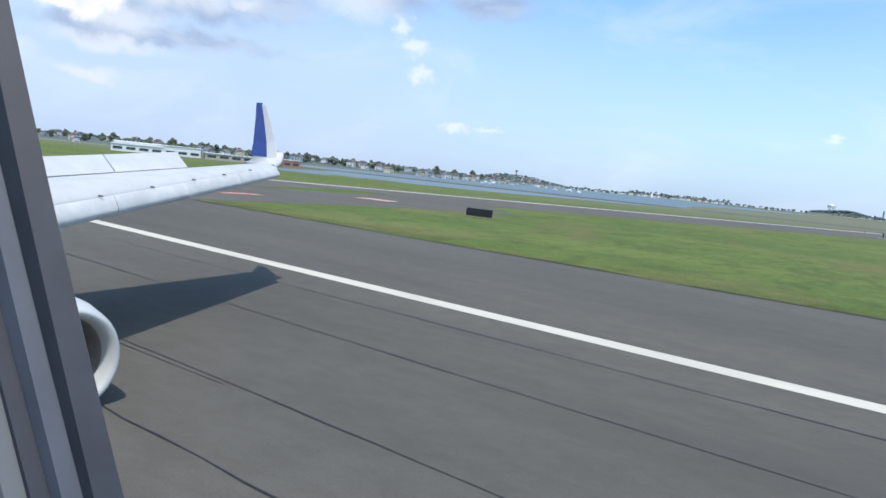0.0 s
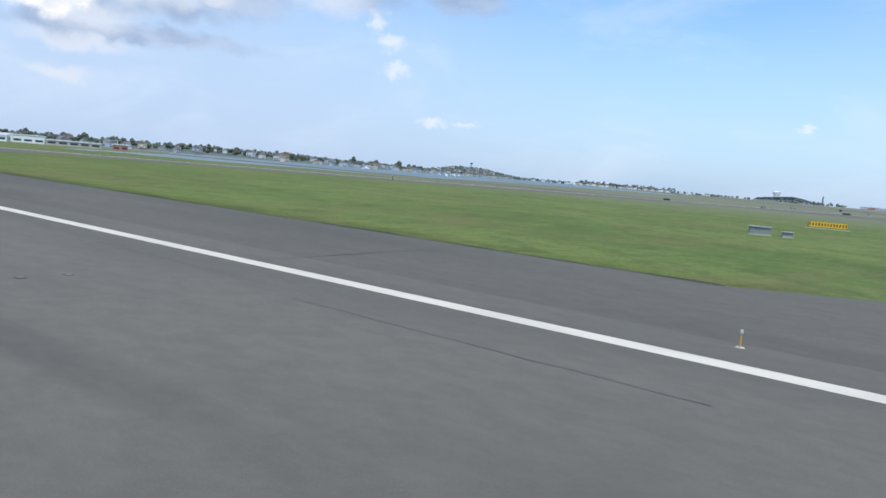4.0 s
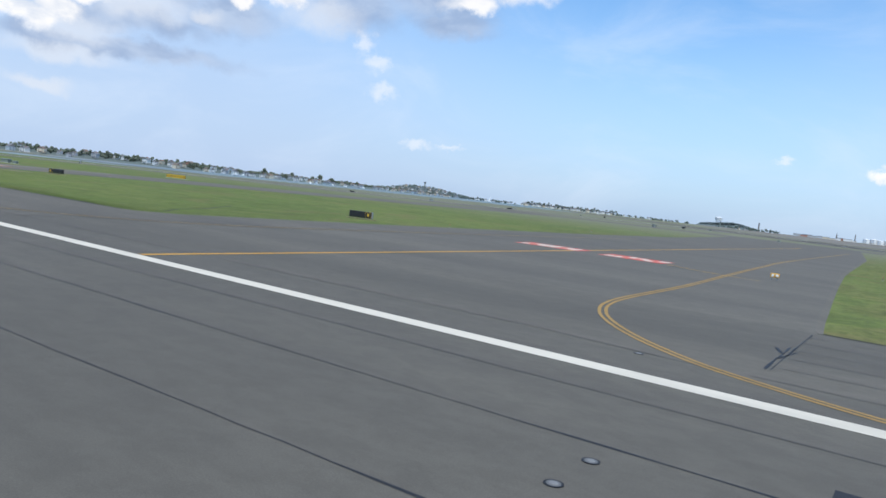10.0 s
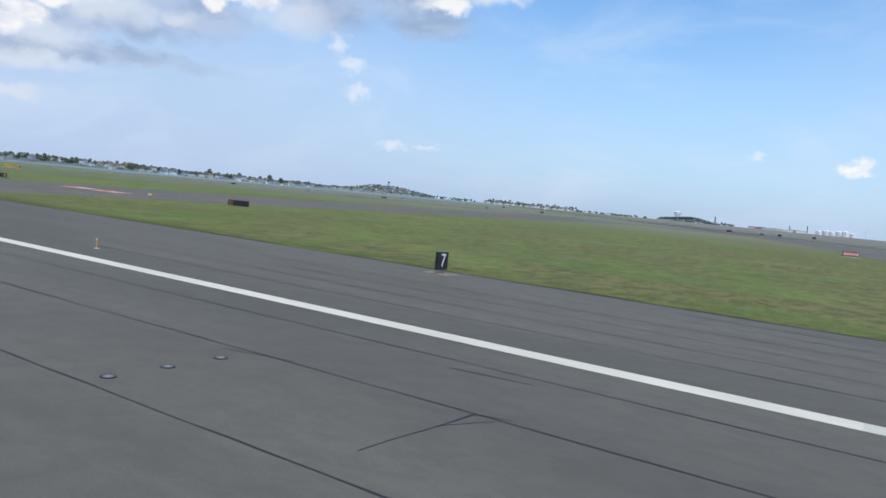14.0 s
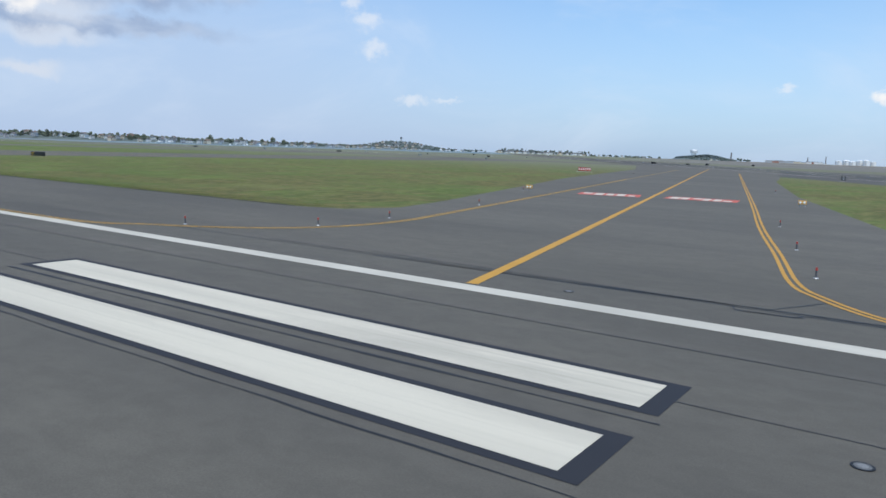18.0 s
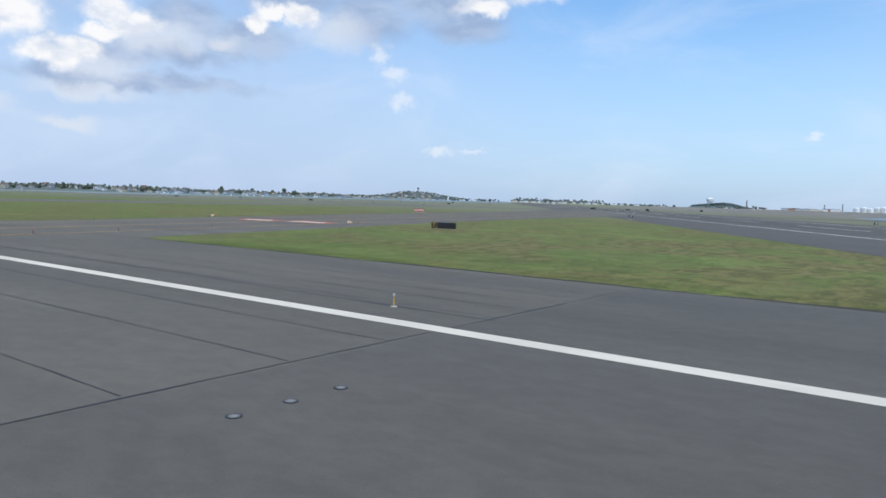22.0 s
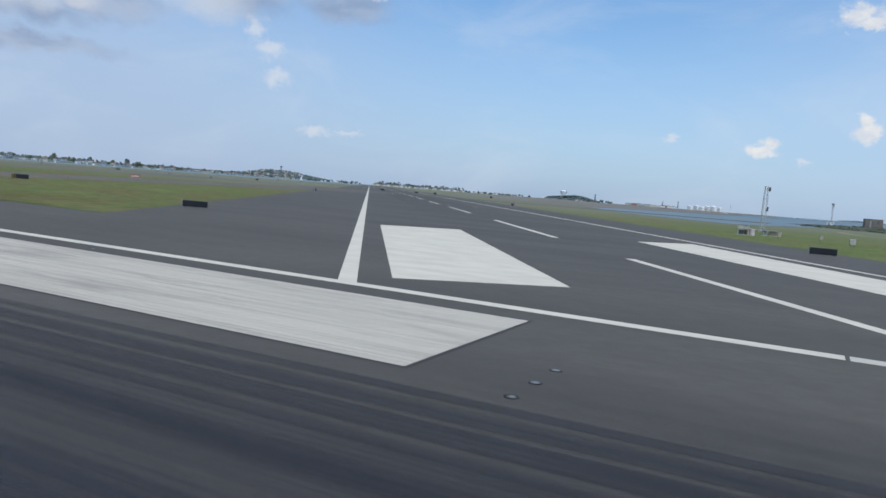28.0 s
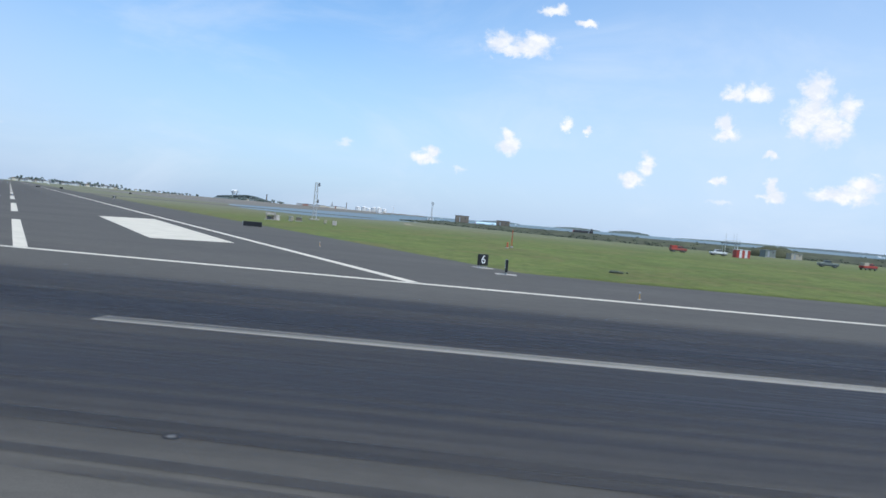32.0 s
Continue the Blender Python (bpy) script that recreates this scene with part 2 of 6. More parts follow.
def asphalt(name, base, dark, light, streak=0.5):
    base, dark, light = (tuple(v * k for v, k in zip(c, (1.085, 0.99, 0.825))) for c in (base, dark, light))
    m, nt, b = material(name)
    grit = noise_of(nt, coords(nt), 26.0, 3, 0.75)
    mottle = noise_of(nt, coords(nt, (0.8, 1.2, 1)), 1.1, 7, 0.72, 0.2)
    patch = noise_of(nt, coords(nt, (0.03, 0.12, 1)), 1.0, 5, 0.6)
    lane = noise_of(nt, coords(nt, (0.006, 0.34, 1)), 1.0, 3, 0.55)
    c = mixc(nt, remap(nt, patch, 0.30, 0.70), dark, light)
    c = mixc(nt, remap(nt, lane, 0.35, 0.70, 0.0, streak), c, base)
    c = mixc(nt, remap(nt, mottle, 0.36, 0.66, 0.0, 0.34), c, tuple(v * 0.66 for v in dark))
    c = mixc(nt, remap(nt, mottle, 0.60, 0.78, 0.0, 0.25), c, tuple(v * 1.25 for v in light))
    c = mixc(nt, remap(nt, grit, 0.25, 0.75, 0.0, 0.45), c, tuple(v * 0.5 for v in base))
    link(nt, c, b.inputs["Base Color"])
    b.inputs["Roughness"].default_value = 0.85
    b.inputs["Specular IOR Level"].default_value = 0.3
    bump(nt, b, grit, 0.4, 0.012)
    return m


def plain(name, col, rough=0.6, metal=0.0, vary=0.12, scale=6.0, spec=0.4, world_space=False, relief=0.0):
    m, nt, b = material(name)
    v = coords(nt, (1, 1, 1), world_space)
    n = noise_of(nt, v, scale, 5, 0.6)
    n2 = noise_of(nt, v, scale * 0.17, 3, 0.5)
    c = mixc(nt, remap(nt, n, 0.3, 0.7), tuple(x * (1 - vary) for x in col), tuple(min(1, x * (1 + vary)) for x in col))
    c = mixc(nt, remap(nt, n2, 0.35, 0.75, 0, vary * 2), c, tuple(x * 0.7 for x in col))
    link(nt, c, b.inputs["Base Color"])
    b.inputs["Roughness"].default_value, b.inputs["Metallic"].default_value = rough, metal
    b.inputs["Specular IOR Level"].default_value = spec
    if relief:
        bump(nt, b, n, relief, 0.02)
    return m


def paint(name, col, wear=0.35, under=(0.08, 0.08, 0.075), streaky=0.0):
    """Road paint: worn through to the asphalt in specks and streaks."""
    m, nt, b = material(name)
    speck = noise_of(nt, coords(nt), 9.0, 6, 0.7)
    big = noise_of(nt, coords(nt, (0.06, 1.2, 1) if streaky else (0.25, 0.5, 1)), 1.0, 4, 0.6)
    w = remap(nt, speck, 0.62, 0.80, 0.0, wear)
    c = mixc(nt, w, col, under)
    c = mixc(nt, remap(nt, big, 0.35, 0.75, 0.0, wear * 0.9), c, tuple(x * 0.62 for x in col))
    if streaky:
        groove = noise_of(nt, coords(nt, (0.01, 5.0, 1)), 1.0, 3, 0.7)
        c = mixc(nt, remap(nt, groove, 0.52, 0.72, 0.0, 0.75 * streaky), c, tuple(x * 0.40 for x in col))
        smudge = noise_of(nt, coords(nt, (0.10, 0.55, 1)), 1.0, 6, 0.68, 0.4)
        c = mixc(nt, remap(nt, smudge, 0.48, 0.72, 0.0, wear * 1.2 - 0.2), c, (0.20, 0.18, 0.155))
        saw = tnode(nt, "ShaderNodeTexWave", Scale=7.0, Distortion=0.3, Detail=1.0)
        link(nt, coords(nt), saw.inputs[0])
        c = mixc(nt, remap(nt, saw.outputs[1], 0.50, 0.90, 0.0, 0.60 * streaky), c, tuple(x * 0.42 for x in col))
    link(nt, c, b.inputs["Base Color"])
    b.inputs["Roughness"].default_value = 0.7
    b.inputs["Specular IOR Level"].default_value = 0.3
    bump(nt, b, speck, 0.3, 0.004)
    return m


def grass_ground(name):
    m, nt, b = material(name)
    v = coords(nt)
    big = noise_of(nt, coords(nt, (0.030, 0.036, 1)), 1.0, 5, 0.60, 0.8)
    mid = noise_of(nt, coords(nt, (0.17, 0.13, 1)), 1.0, 7, 0.70, 0.9)
    clump = noise_of(nt, coords(nt, (0.75, 0.42, 1)), 1.0, 6, 0.72, 0.5)
    tuft = noise_of(nt, v, 3.0, 5, 0.75)
    dry = noise_of(nt, coords(nt, (0.050, 0.040, 1)), 1.0, 7, 0.70, 1.2)
    c = mixc(nt, remap(nt, big, 0.40, 0.60), (0.097, 0.145, 0.033), (0.138, 0.179, 0.045))
    c = mixc(nt, remap(nt, mid, 0.50, 0.60, 0.0, 0.60), c, (0.066, 0.092, 0.026))
    c = mixc(nt, remap(nt, mid, 0.36, 0.46, 0.50, 0.0), c, (0.168, 0.190, 0.058))
    c = mixc(nt, remap(nt, clump, 0.49, 0.62, 0.0, 0.45), c, (0.054, 0.078, 0.022))
    c = mixc(nt, remap(nt, clump, 0.34, 0.46, 0.35, 0.0), c, (0.180, 0.196, 0.066))
    c = mixc(nt, remap(nt, tuft, 0.45, 0.62, 0.0, 0.45), c, (0.050, 0.070, 0.022))
    c = mixc(nt, remap(nt, dry, 0.50, 0.62, 0.06, 0.50), c, (0.158, 0.126, 0.058))
    # drier, browner turf towards the crossing runway and the bay
    along_x = nt.nodes.new("ShaderNodeSeparateXYZ")
    link(nt, v, along_x.inputs[0])
    dn = nt.nodes.new("ShaderNodeMath")
    dn.operation = "MULTIPLY"
    link(nt, remap(nt, along_x.outputs[0], 420.0, 740.0), dn.inputs[0])
    link(nt, remap(nt, noise_of(nt, coords(nt, (0.07, 0.06, 1)), 1.0, 5, 0.65, 0.8), 0.40, 0.58, 0.12, 0.95), dn.inputs[1])
    # green again beyond the crossing runway
    dg = nt.nodes.new("ShaderNodeMath")
    dg.operation = "MULTIPLY"
    link(nt, dn.outputs[0], dg.inputs[0])
    link(nt, remap(nt, along_x.outputs[0], 862.0, 925.0, 1.0, 0.35), dg.inputs[1])
    drier = dg.outputs[0]
    c = mixc(nt, drier, c, mixc(nt, remap(nt, clump, 0.40, 0.60), (0.158, 0.134, 0.052), (0.078, 0.078, 0.028)))
    # beyond the airfield meadow the ground turns tan-grey, strongest past y 400
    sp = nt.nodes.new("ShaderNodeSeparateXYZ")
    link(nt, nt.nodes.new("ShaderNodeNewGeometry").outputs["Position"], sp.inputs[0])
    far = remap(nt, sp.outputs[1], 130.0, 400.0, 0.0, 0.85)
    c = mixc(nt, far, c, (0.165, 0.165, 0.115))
    link(nt, c, b.inputs["Base Color"])
    b.inputs["Roughness"].default_value = 0.9
    b.inputs["Specular IOR Level"].default_value = 0.15
    bump(nt, b, clump, 0.7, 0.35)
    return m


MAT = {}
MAT["runway"] = asphalt("runway_asphalt", (0.098, 0.098, 0.098), (0.082, 0.082, 0.083), (0.125, 0.124, 0.121))
MAT["runway_light"] = asphalt("runway_asphalt_light", (0.125, 0.125, 0.123), (0.105, 0.105, 0.105), (0.150, 0.149, 0.145))
MAT["runway_dark"] = asphalt("runway_asphalt_dark", (0.087, 0.087, 0.090), (0.071, 0.071, 0.074), (0.107, 0.107, 0.110), 0.6)
MAT["shoulder"] = asphalt("shoulder_asphalt", (0.105, 0.104, 0.102), (0.085, 0.085, 0.085), (0.130, 0.128, 0.124))
MAT["taxi"] = asphalt("taxiway_asphalt", (0.115, 0.114, 0.112), (0.09, 0.09, 0.09), (0.14, 0.138, 0.134))
MAT["old_taxi"] = asphalt("old_concrete", (0.150, 0.147, 0.142), (0.13, 0.127, 0.123), (0.175, 0.171, 0.163))
MAT["white"] = paint("white_paint", (0.575, 0.525, 0.432), 0.40)
MAT["white_worn"] = paint("white_paint_worn", (0.50, 0.465, 0.39), 0.5)
MAT["white_bar"] = paint("white_bar_paint", (0.58, 0.528, 0.425), 0.40, streaky=0.35)
MAT["white_block"] = paint("white_block_paint", (0.53, 0.478, 0.395), 0.68, streaky=1.0)
MAT["white_block_clean"] = paint("white_block_clean", (0.58, 0.53, 0.43), 0.5)
MAT["yellow"] = paint("yellow_paint", (0.47, 0.25, 0.040), 0.35)
MAT["yellow_worn"] = paint("yellow_paint_worn", (0.42, 0.245, 0.05), 0.5)
MAT["yellow_dim"] = paint("yellow_paint_dim", (0.32, 0.195, 0.055), 0.55)
MAT["yellow_faint"] = paint("yellow_paint_faint", (0.24, 0.165, 0.065), 0.6)
MAT["red"] = paint("red_paint", (0.50, 0.10, 0.07), 0.4)
MAT["block_rim"] = paint("grimy_rim", (0.046, 0.040, 0.036), 0.3)
MAT["black_paint"] = paint("black_paint", (0.022, 0.022, 0.026), 0.2)
MAT["seal"] = plain("crack_sealant", (0.014, 0.014, 0.015), 0.6, world_space=True, scale=3)
MAT["grass"] = grass_ground("meadow_grass")


# ================= helpers for building =================
def mesh_of(bm, name, mat):
    me = bpy.data.meshes.new(name)
    bm.to_mesh(me)
    bm.free()
    if mat is not None:
        me.materials.append(mat)
    return me


def part(name, bm, mat, parent=None, label=""):
    ob = new(name, mesh_of(bm, name, mat))
    if parent is not None:
        ob.parent = parent
    if label:
        tagged(ob, label)
    return ob


def empty(name, m=None):
    ob = new(name)
    ob.empty_display_size = 0.3
    if m is not None:
        ob.matrix_basis = m
    return ob


def slab(name, pts, z, mat, label, kind="structure", category="", parent=None):
    """A flat piece of ground from its outline."""
    bm = bmesh.new()
    f = bm.faces.new([bm.verts.new((x, y, z)) for x, y in pts])
    if f.normal.z < 0:
        f.normal_flip()
    bm.normal_update()
    for f in bm.faces:
        if f.normal.z < 0:
            f.normal_flip()
    if z > -0.02 and name != "ground":        # the pavement's thickness, down to the soil
        rim = list(bm.faces)[0].verts[:]
        low_ = []
        for i_, v in enumerate(rim):
            d0 = (v.co - rim[i_ - 1].co).normalized()
            d1 = (rim[(i_ + 1) % len(rim)].co - v.co).normalized()
            n_ = Vector((d0.y + d1.y, -d0.x - d1.x, 0)).normalized() * 0.45
            low_.append(bm.verts.new((v.co.x + n_.x, v.co.y + n_.y, -0.106)))
        for i_ in range(len(rim)):
            j_ = (i_ + 1) % len(rim)
            bm.faces.new((rim[j_], rim[i_], low_[i_], low_[j_]))
    ob = part(name, bm, mat, parent)
    if parent is None:
        tagged(ob, label, category or name.replace("_", " "), kind=kind)
    elif label:
        tagged(ob, label)
    return ob


def ribbon(bm, pts, width, z):
    """A strip along a line of points, mitred at its bends."""
    left, right = [], []
    n = len(pts)
    for i, (x, y) in enumerate(pts):
        a, c = Vector(pts[max(i - 1, 0)]), Vector(pts[min(i + 1, n - 1)])
        d = (c - a).normalized()
        w = width[i] if isinstance(width, list) else width
        left.append(bm.verts.new((x - d.y * w / 2, y + d.x * w / 2, z)))
        right.append(bm.verts.new((x + d.y * w / 2, y - d.x * w / 2, z)))
    for i in range(n - 1):
        bm.faces.new((right[i], right[i + 1], left[i + 1], left[i]))


def rect_pts(x0, x1, y0, y1):
    return [(x0, y0), (x1, y0), (x1, y1), (x0, y1)]


def oblique(origin, d, a0, a1, s0, s1):
    """Corners of a strip: a along the unit way d, s to its right-hand side."""
    o, d = Vector(origin), Vector(d)
    n = Vector((d.y, -d.x))
    return [tuple(o + d * a + n * s) for a, s in ((a0, s0), (a1, s0), (a1, s1), (a0, s1))]


# ================= ground and pavements =================
EDGE_Y = 20.9          # middle of the runway edge line
GRASS_Y = 39.5         # where the shoulder ends
R2 = Vector((-0.541, 0.841)).normalized()     # way of the crossing runway
R2N = Vector((R2.y, -R2.x))

MAT["earth"] = plain("tan_earth", (0.185, 0.150, 0.095), 0.95, vary=0.35, scale=1.2, world_space=True)
MAT["dark_dirt"] = plain("dark_dirt", (0.095, 0.082, 0.046), 0.95, vary=0.35, scale=0.5, world_space=True)
MAT["rim_soil"] = plain("rim_soil", (0.032, 0.032, 0.018), 0.95, vary=0.35, scale=2.0, world_space=True)
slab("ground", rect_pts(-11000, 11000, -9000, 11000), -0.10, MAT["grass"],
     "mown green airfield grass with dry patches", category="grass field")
# pavements, each a few millimetres above the one it joins
slab("runway", rect_pts(-900, 2200, -26, 24.5), 0.0, MAT["runway"], "grey grooved asphalt runway with painted markings")
slab("runway_section", rect_pts(322, 445.3, -25.9, 24.4), 0.004, MAT["runway_light"], "lighter resurfaced section of runway asphalt")
slab("runway_end_section", rect_pts(820.8, 2200, -25.9, 24.4), 0.002, MAT["runway_dark"], "darker runway asphalt with tyre rubber")
slab("runway_shoulder", rect_pts(-900, 2200, 24.5, GRASS_Y), -0.002, MAT["shoulder"], "grey asphalt shoulder beside the runway")
slab("end_shoulder", rect_pts(820.8, 2200, 24.4, GRASS_Y - 0.05), 0.0025, MAT["runway_dark"], "dark asphalt shoulder beside the runway end")
slab("far_shoulder", rect_pts(-900, 2200, -42, -26), -0.002, MAT["shoulder"], "grey asphalt shoulder beside the runway")


D0 = Vector((0.46, 0.888)).normalized()
slab("cross_runway", oblique((151, 182), D0, -118, 2600, -9, 40), -0.012, MAT["taxi"], "far asphalt runway crossing the meadow")
slab("taxiway_a", [(112, GRASS_Y), (168, GRASS_Y), (167, 66), (172, 92), (150, 112), (100, 110)], -0.006, MAT["taxi"], "asphalt taxiway leading off the runway")
slab("taxiway_island", [(138.5, 69), (139.5, 78), (143, 84), (139, 101.5), (130.5, 102.5), (130.7, 90.6), (134.8, 76.9)], -0.003, MAT["grass"], "dark grass island between two taxiways", category="grass field")
slab("taxiway_b", [(374, GRASS_Y), (428.4, GRASS_Y), (427.2, 43.5), (426.6, 60), (423.1, 100), (416.6, 400), (380, 400), (384, 60), (382, 44)],
     -0.006, MAT["taxi"], "asphalt taxiway leading off the runway")
slab("taxiway_b_concrete", [(419, 28.3), (419.4, 35.6), (421, 47), (418.4, 63.3), (412.3, 78.3), (402, 86), (398, 120), (387, 120), (391, 65), (396, 43), (397, 28.3)], 0.002, MAT["old_taxi"],
     "pale worn old surface of the taxiway")
for soil_ in ([(430.6, 74.5), (435.6, 76.0), (438.5, 75.5), (436.4, 72.5), (432.3, 70.9)], [(426.7, 50), (426.4, 60), (425.9, 74), (427.4, 75), (427.7, 64), (427.9, 56), (427.6, 51)], [(427.7, 41.2), (427.3, 44.6), (429.0, 43.0), (431.6, 41.2), (429.4, 40.4)]):
    slab("bare_earth", soil_, -0.086, MAT["earth"], "bare tan earth worn into the grass")
slab("taxiway_c", [(528.5, GRASS_Y), (589.3, GRASS_Y), (588.9, 41.5), (588.5, 45.5), (587.5, 57), (585.7, 78), (583.0, 113), (577.4, 225), (560.5, 420), (500.6, 420), (528.5, 220), (532.8, 144), (533.2, 73), (532.6, 50), (532.2, 44), (530.5, 40.4)],
     -0.006, MAT["taxi"], "asphalt taxiway leading off the runway")
slab("taxiway_d", [(724, GRASS_Y), (769.5, GRASS_Y), (766.6, 43.0), (763.6, 56), (748, 112), (731, 190), (724, 235), (690, 430), (610, 430), (666, 275), (703, 132), (727, 56), (729.5, 46), (728, 41)],
     -0.006, MAT["taxi"], "asphalt taxiway leading off the runway")
slab("parallel_taxiway", [(-200, 330), (900, 420), (900, 470), (-200, 385)], -0.016, MAT["taxi"], "distant parallel taxiway of grey asphalt")
E2 = Vector((901.6, EDGE_Y))                   # where the crossing runway's edge line meets this runway
slab("second_runway", oblique(E2, R2, -60, 2300, -24.3, 65), -0.009, MAT["runway_dark"], "dark asphalt runway crossing at an angle")
slab("second_runway_corner", [(942, GRASS_Y), (976, GRASS_Y), (966, 41.0), (961, 46.0), (956.5, 53), (940, 70), (925, 70)], -0.0075, MAT["runway_dark"],
     "dark asphalt corner between the two runways")

# dark bare soil between the pavement's edge and the grass
rim_bm = bmesh.new()
for x0_, x1_ in ((-300, 112), (168, 374), (428.4, 528.5), (589.3, 724), (769.5, 859), (976, 1500)):
    n_ = int((x1_ - x0_) / 1.5)
    rows_ = []
    for k in range(n_ + 1):
        x_ = x0_ + (x1_ - x0_) * k / n_
        o_ = 0.16 * noise.noise((x_ * 0.21, 0.3, 0.7)) + 0.12 * noise.noise((x_ * 0.9, 4.3, 0.7))
        w_ = 0.75 + 0.5 * noise.noise((x_ * 0.33, 9.3, 2.7))
        rows_.append([rim_bm.verts.new(p_) for p_ in ((x_, GRASS_Y - 0.10 + o_ * 0.8, 0.0045), (x_, GRASS_Y + 0.03, 0.0045), (x_, GRASS_Y + 0.48, -0.092), (x_, GRASS_Y + 0.5 + w_, -0.090))])
    for p_, q_ in zip(rows_, rows_[1:]):
        for j_ in range(3):
            rim_bm.faces.new((p_[j_], q_[j_], q_[j_ + 1], p_[j_ + 1]))
bmesh.ops.recalc_face_normals(rim_bm, faces=rim_bm.faces)
tagged(part("verge_soil", rim_bm, MAT["rim_soil"]), "dark bare soil along the pavement's edge", "soil", kind="structure")
rut_bm = bmesh.new()
ribbon(rut_bm, [(510.8, 67.6), (515, 62.4), (520.5, 55.6), (524, 49.4), (528, 44.9)], 0.35, -0.092)
tagged(part("wheel_rut", rut_bm, MAT["rim_soil"]), "narrow dark wheel rut in the grass", "rut", kind="structure")

# ---- painted markings ----
def marking(name, polys, mat, label, z=0.010, category="road marking", parent=None):
    bm = bmesh.new()
    for pts in polys:
        bm.faces.new([bm.verts.new((x, y, z)) for x, y in pts])
    bmesh.ops.recalc_face_normals(bm, faces=bm.faces)
    for f in bm.faces:
        if f.normal.z < 0:
            f.normal_flip()
    ob = part(name, bm, mat, parent)
    return tagged(ob, label, "" if parent else category, kind="" if parent else "structure")


def line_marking(name, lines, width, mat, label, z=0.010, category="road marking"):
    bm = bmesh.new()
    for pts in lines:
        ribbon(bm, pts, width, z)
    ob = part(name, bm, mat)
    return tagged(ob, label, category, kind="structure")


HW = 0.46
marking("edge_line", [rect_pts(-900, 690, EDGE_Y - HW, EDGE_Y + HW), rect_pts(771.2, 840.2, EDGE_Y - HW, EDGE_Y + HW)], MAT["white"],
        "white painted runway edge line")
marking("edge_line_worn", [rect_pts(690, 771.2, EDGE_Y - HW, EDGE_Y + HW)], MAT["white_worn"], "worn greyish runway edge line")
marking("edge_line_onward", [rect_pts(842.9, 922.2, EDGE_Y - HW, EDGE_Y + HW), rect_pts(929.0, 2200, EDGE_Y - HW, EDGE_Y + HW)], MAT["white"], "white painted runway edge line")
marking("edge_line_faded", [rect_pts(922.35, 929.0, EDGE_Y - HW, EDGE_Y + HW)], MAT["white_worn"], "faded greyish stretch of runway edge line")
# touchdown bars on black borders
for x0, x1, rows_ in ((446.75, 469.3, ((9.55, 11.5),)), (593.1, 614.8, ((9.9, 11.65), (13.28, 15.03))), (738.2, 761.0, ((9.53, 11.3), (13.05, 14.7)))):
    for y0, y1 in rows_:
        marking("bar_border", [rect_pts(x0 - 0.44, x1 + 0.44, y0 - 0.26, y1 + 0.26)], MAT["black_paint"], "black painted border of a touchdown bar", 0.008)
        marking("touchdown_bar", [rect_pts(x0, x1, y0, y1)], MAT["white_bar"], "white painted touchdown zone bar", 0.012)
marking("block_border", [rect_pts(865.36, 911.74, 8.86, 18.54)], MAT["block_rim"], "dark grimy rim round the aiming point block", 0.008)
marking("aiming_block", [rect_pts(865.5, 911.6, 9.0, 18.4)], MAT["white_block"], "large white aiming point block with grooves", 0.012)
# centre line, rubbed dark by tyres
marking("centre_stripe", [rect_pts(947.3 + 61 * k, 984 + 61 * k, -3.5, -2.55) for k in range(-20, 14)], MAT["white_worn"],
        "white centreline stripe darkened by tyre rubber")
marking("centre_stripe_rim", [rect_pts(947.3 + 61 * k, 984 + 61 * k, y0, y0 + 0.26) for k in range(-20, 14) for y0 in (-3.56, -2.76)], MAT["white"],
        "cleaner white rims of the centreline stripe", 0.014)
marking("cross_edge_strip", [oblique((151, 182), D0, -110, 900, -2.4, 2.4)], MAT["white_worn"], "pale painted edge strip of the far runway", -0.003)
# hold line across the runway
marking("hold_line_base", [rect_pts(840.15, 843.0, -24, 21.45)], MAT["black_paint"], "black base of the hold line", 0.008)
marking("hold_line_solid", [rect_pts(840.3, 840.62, -24, 21.3), rect_pts(840.92, 841.24, -24, 21.3)], MAT["yellow"],
        "two solid yellow hold lines", 0.012)
marking("hold_line_dash", [rect_pts(x, x + 0.34, y, y + 1.0) for x in (841.78, 842.45) for y in [20.27 - 1.957 * k for k in range(23)]],
        MAT["yellow"], "yellow dashes of the hold line", 0.012)


def arc_line(pts, steps=6):
    """A smooth line through the points (Catmull-Rom)."""
    res = []
    p = [pts[0]] + list(pts) + [pts[-1]]
    for i in range(1, len(p) - 2):
        for k in range(steps):
            t = k / steps
            q = [0.5 * (2 * p[i][a] + (p[i + 1][a] - p[i - 1][a]) * t + (2 * p[i - 1][a] - 5 * p[i][a] + 4 * p[i + 1][a] - p[i + 2][a]) * t * t
                 + (3 * p[i][a] - p[i - 1][a] - 3 * p[i + 1][a] + p[i + 2][a]) * t ** 3) for a in (0, 1)]
            res.append(tuple(q))
    res.append(pts[-1])
    return res


def shifted(pts, off):
    res = []
    for i, (x, y) in enumerate(pts):
        a, c = Vector(pts[max(i - 1, 0)]), Vector(pts[min(i + 1, len(pts) - 1)])
        d = (c - a).normalized()
        res.append((x - d.y * off, y + d.x * off))
    return res


def taxi_edge(name, pts, mat, label):
    c = arc_line(pts)
    return line_marking(name, [shifted(c, 0.16), shifted(c, -0.16)], 0.17, mat, label)


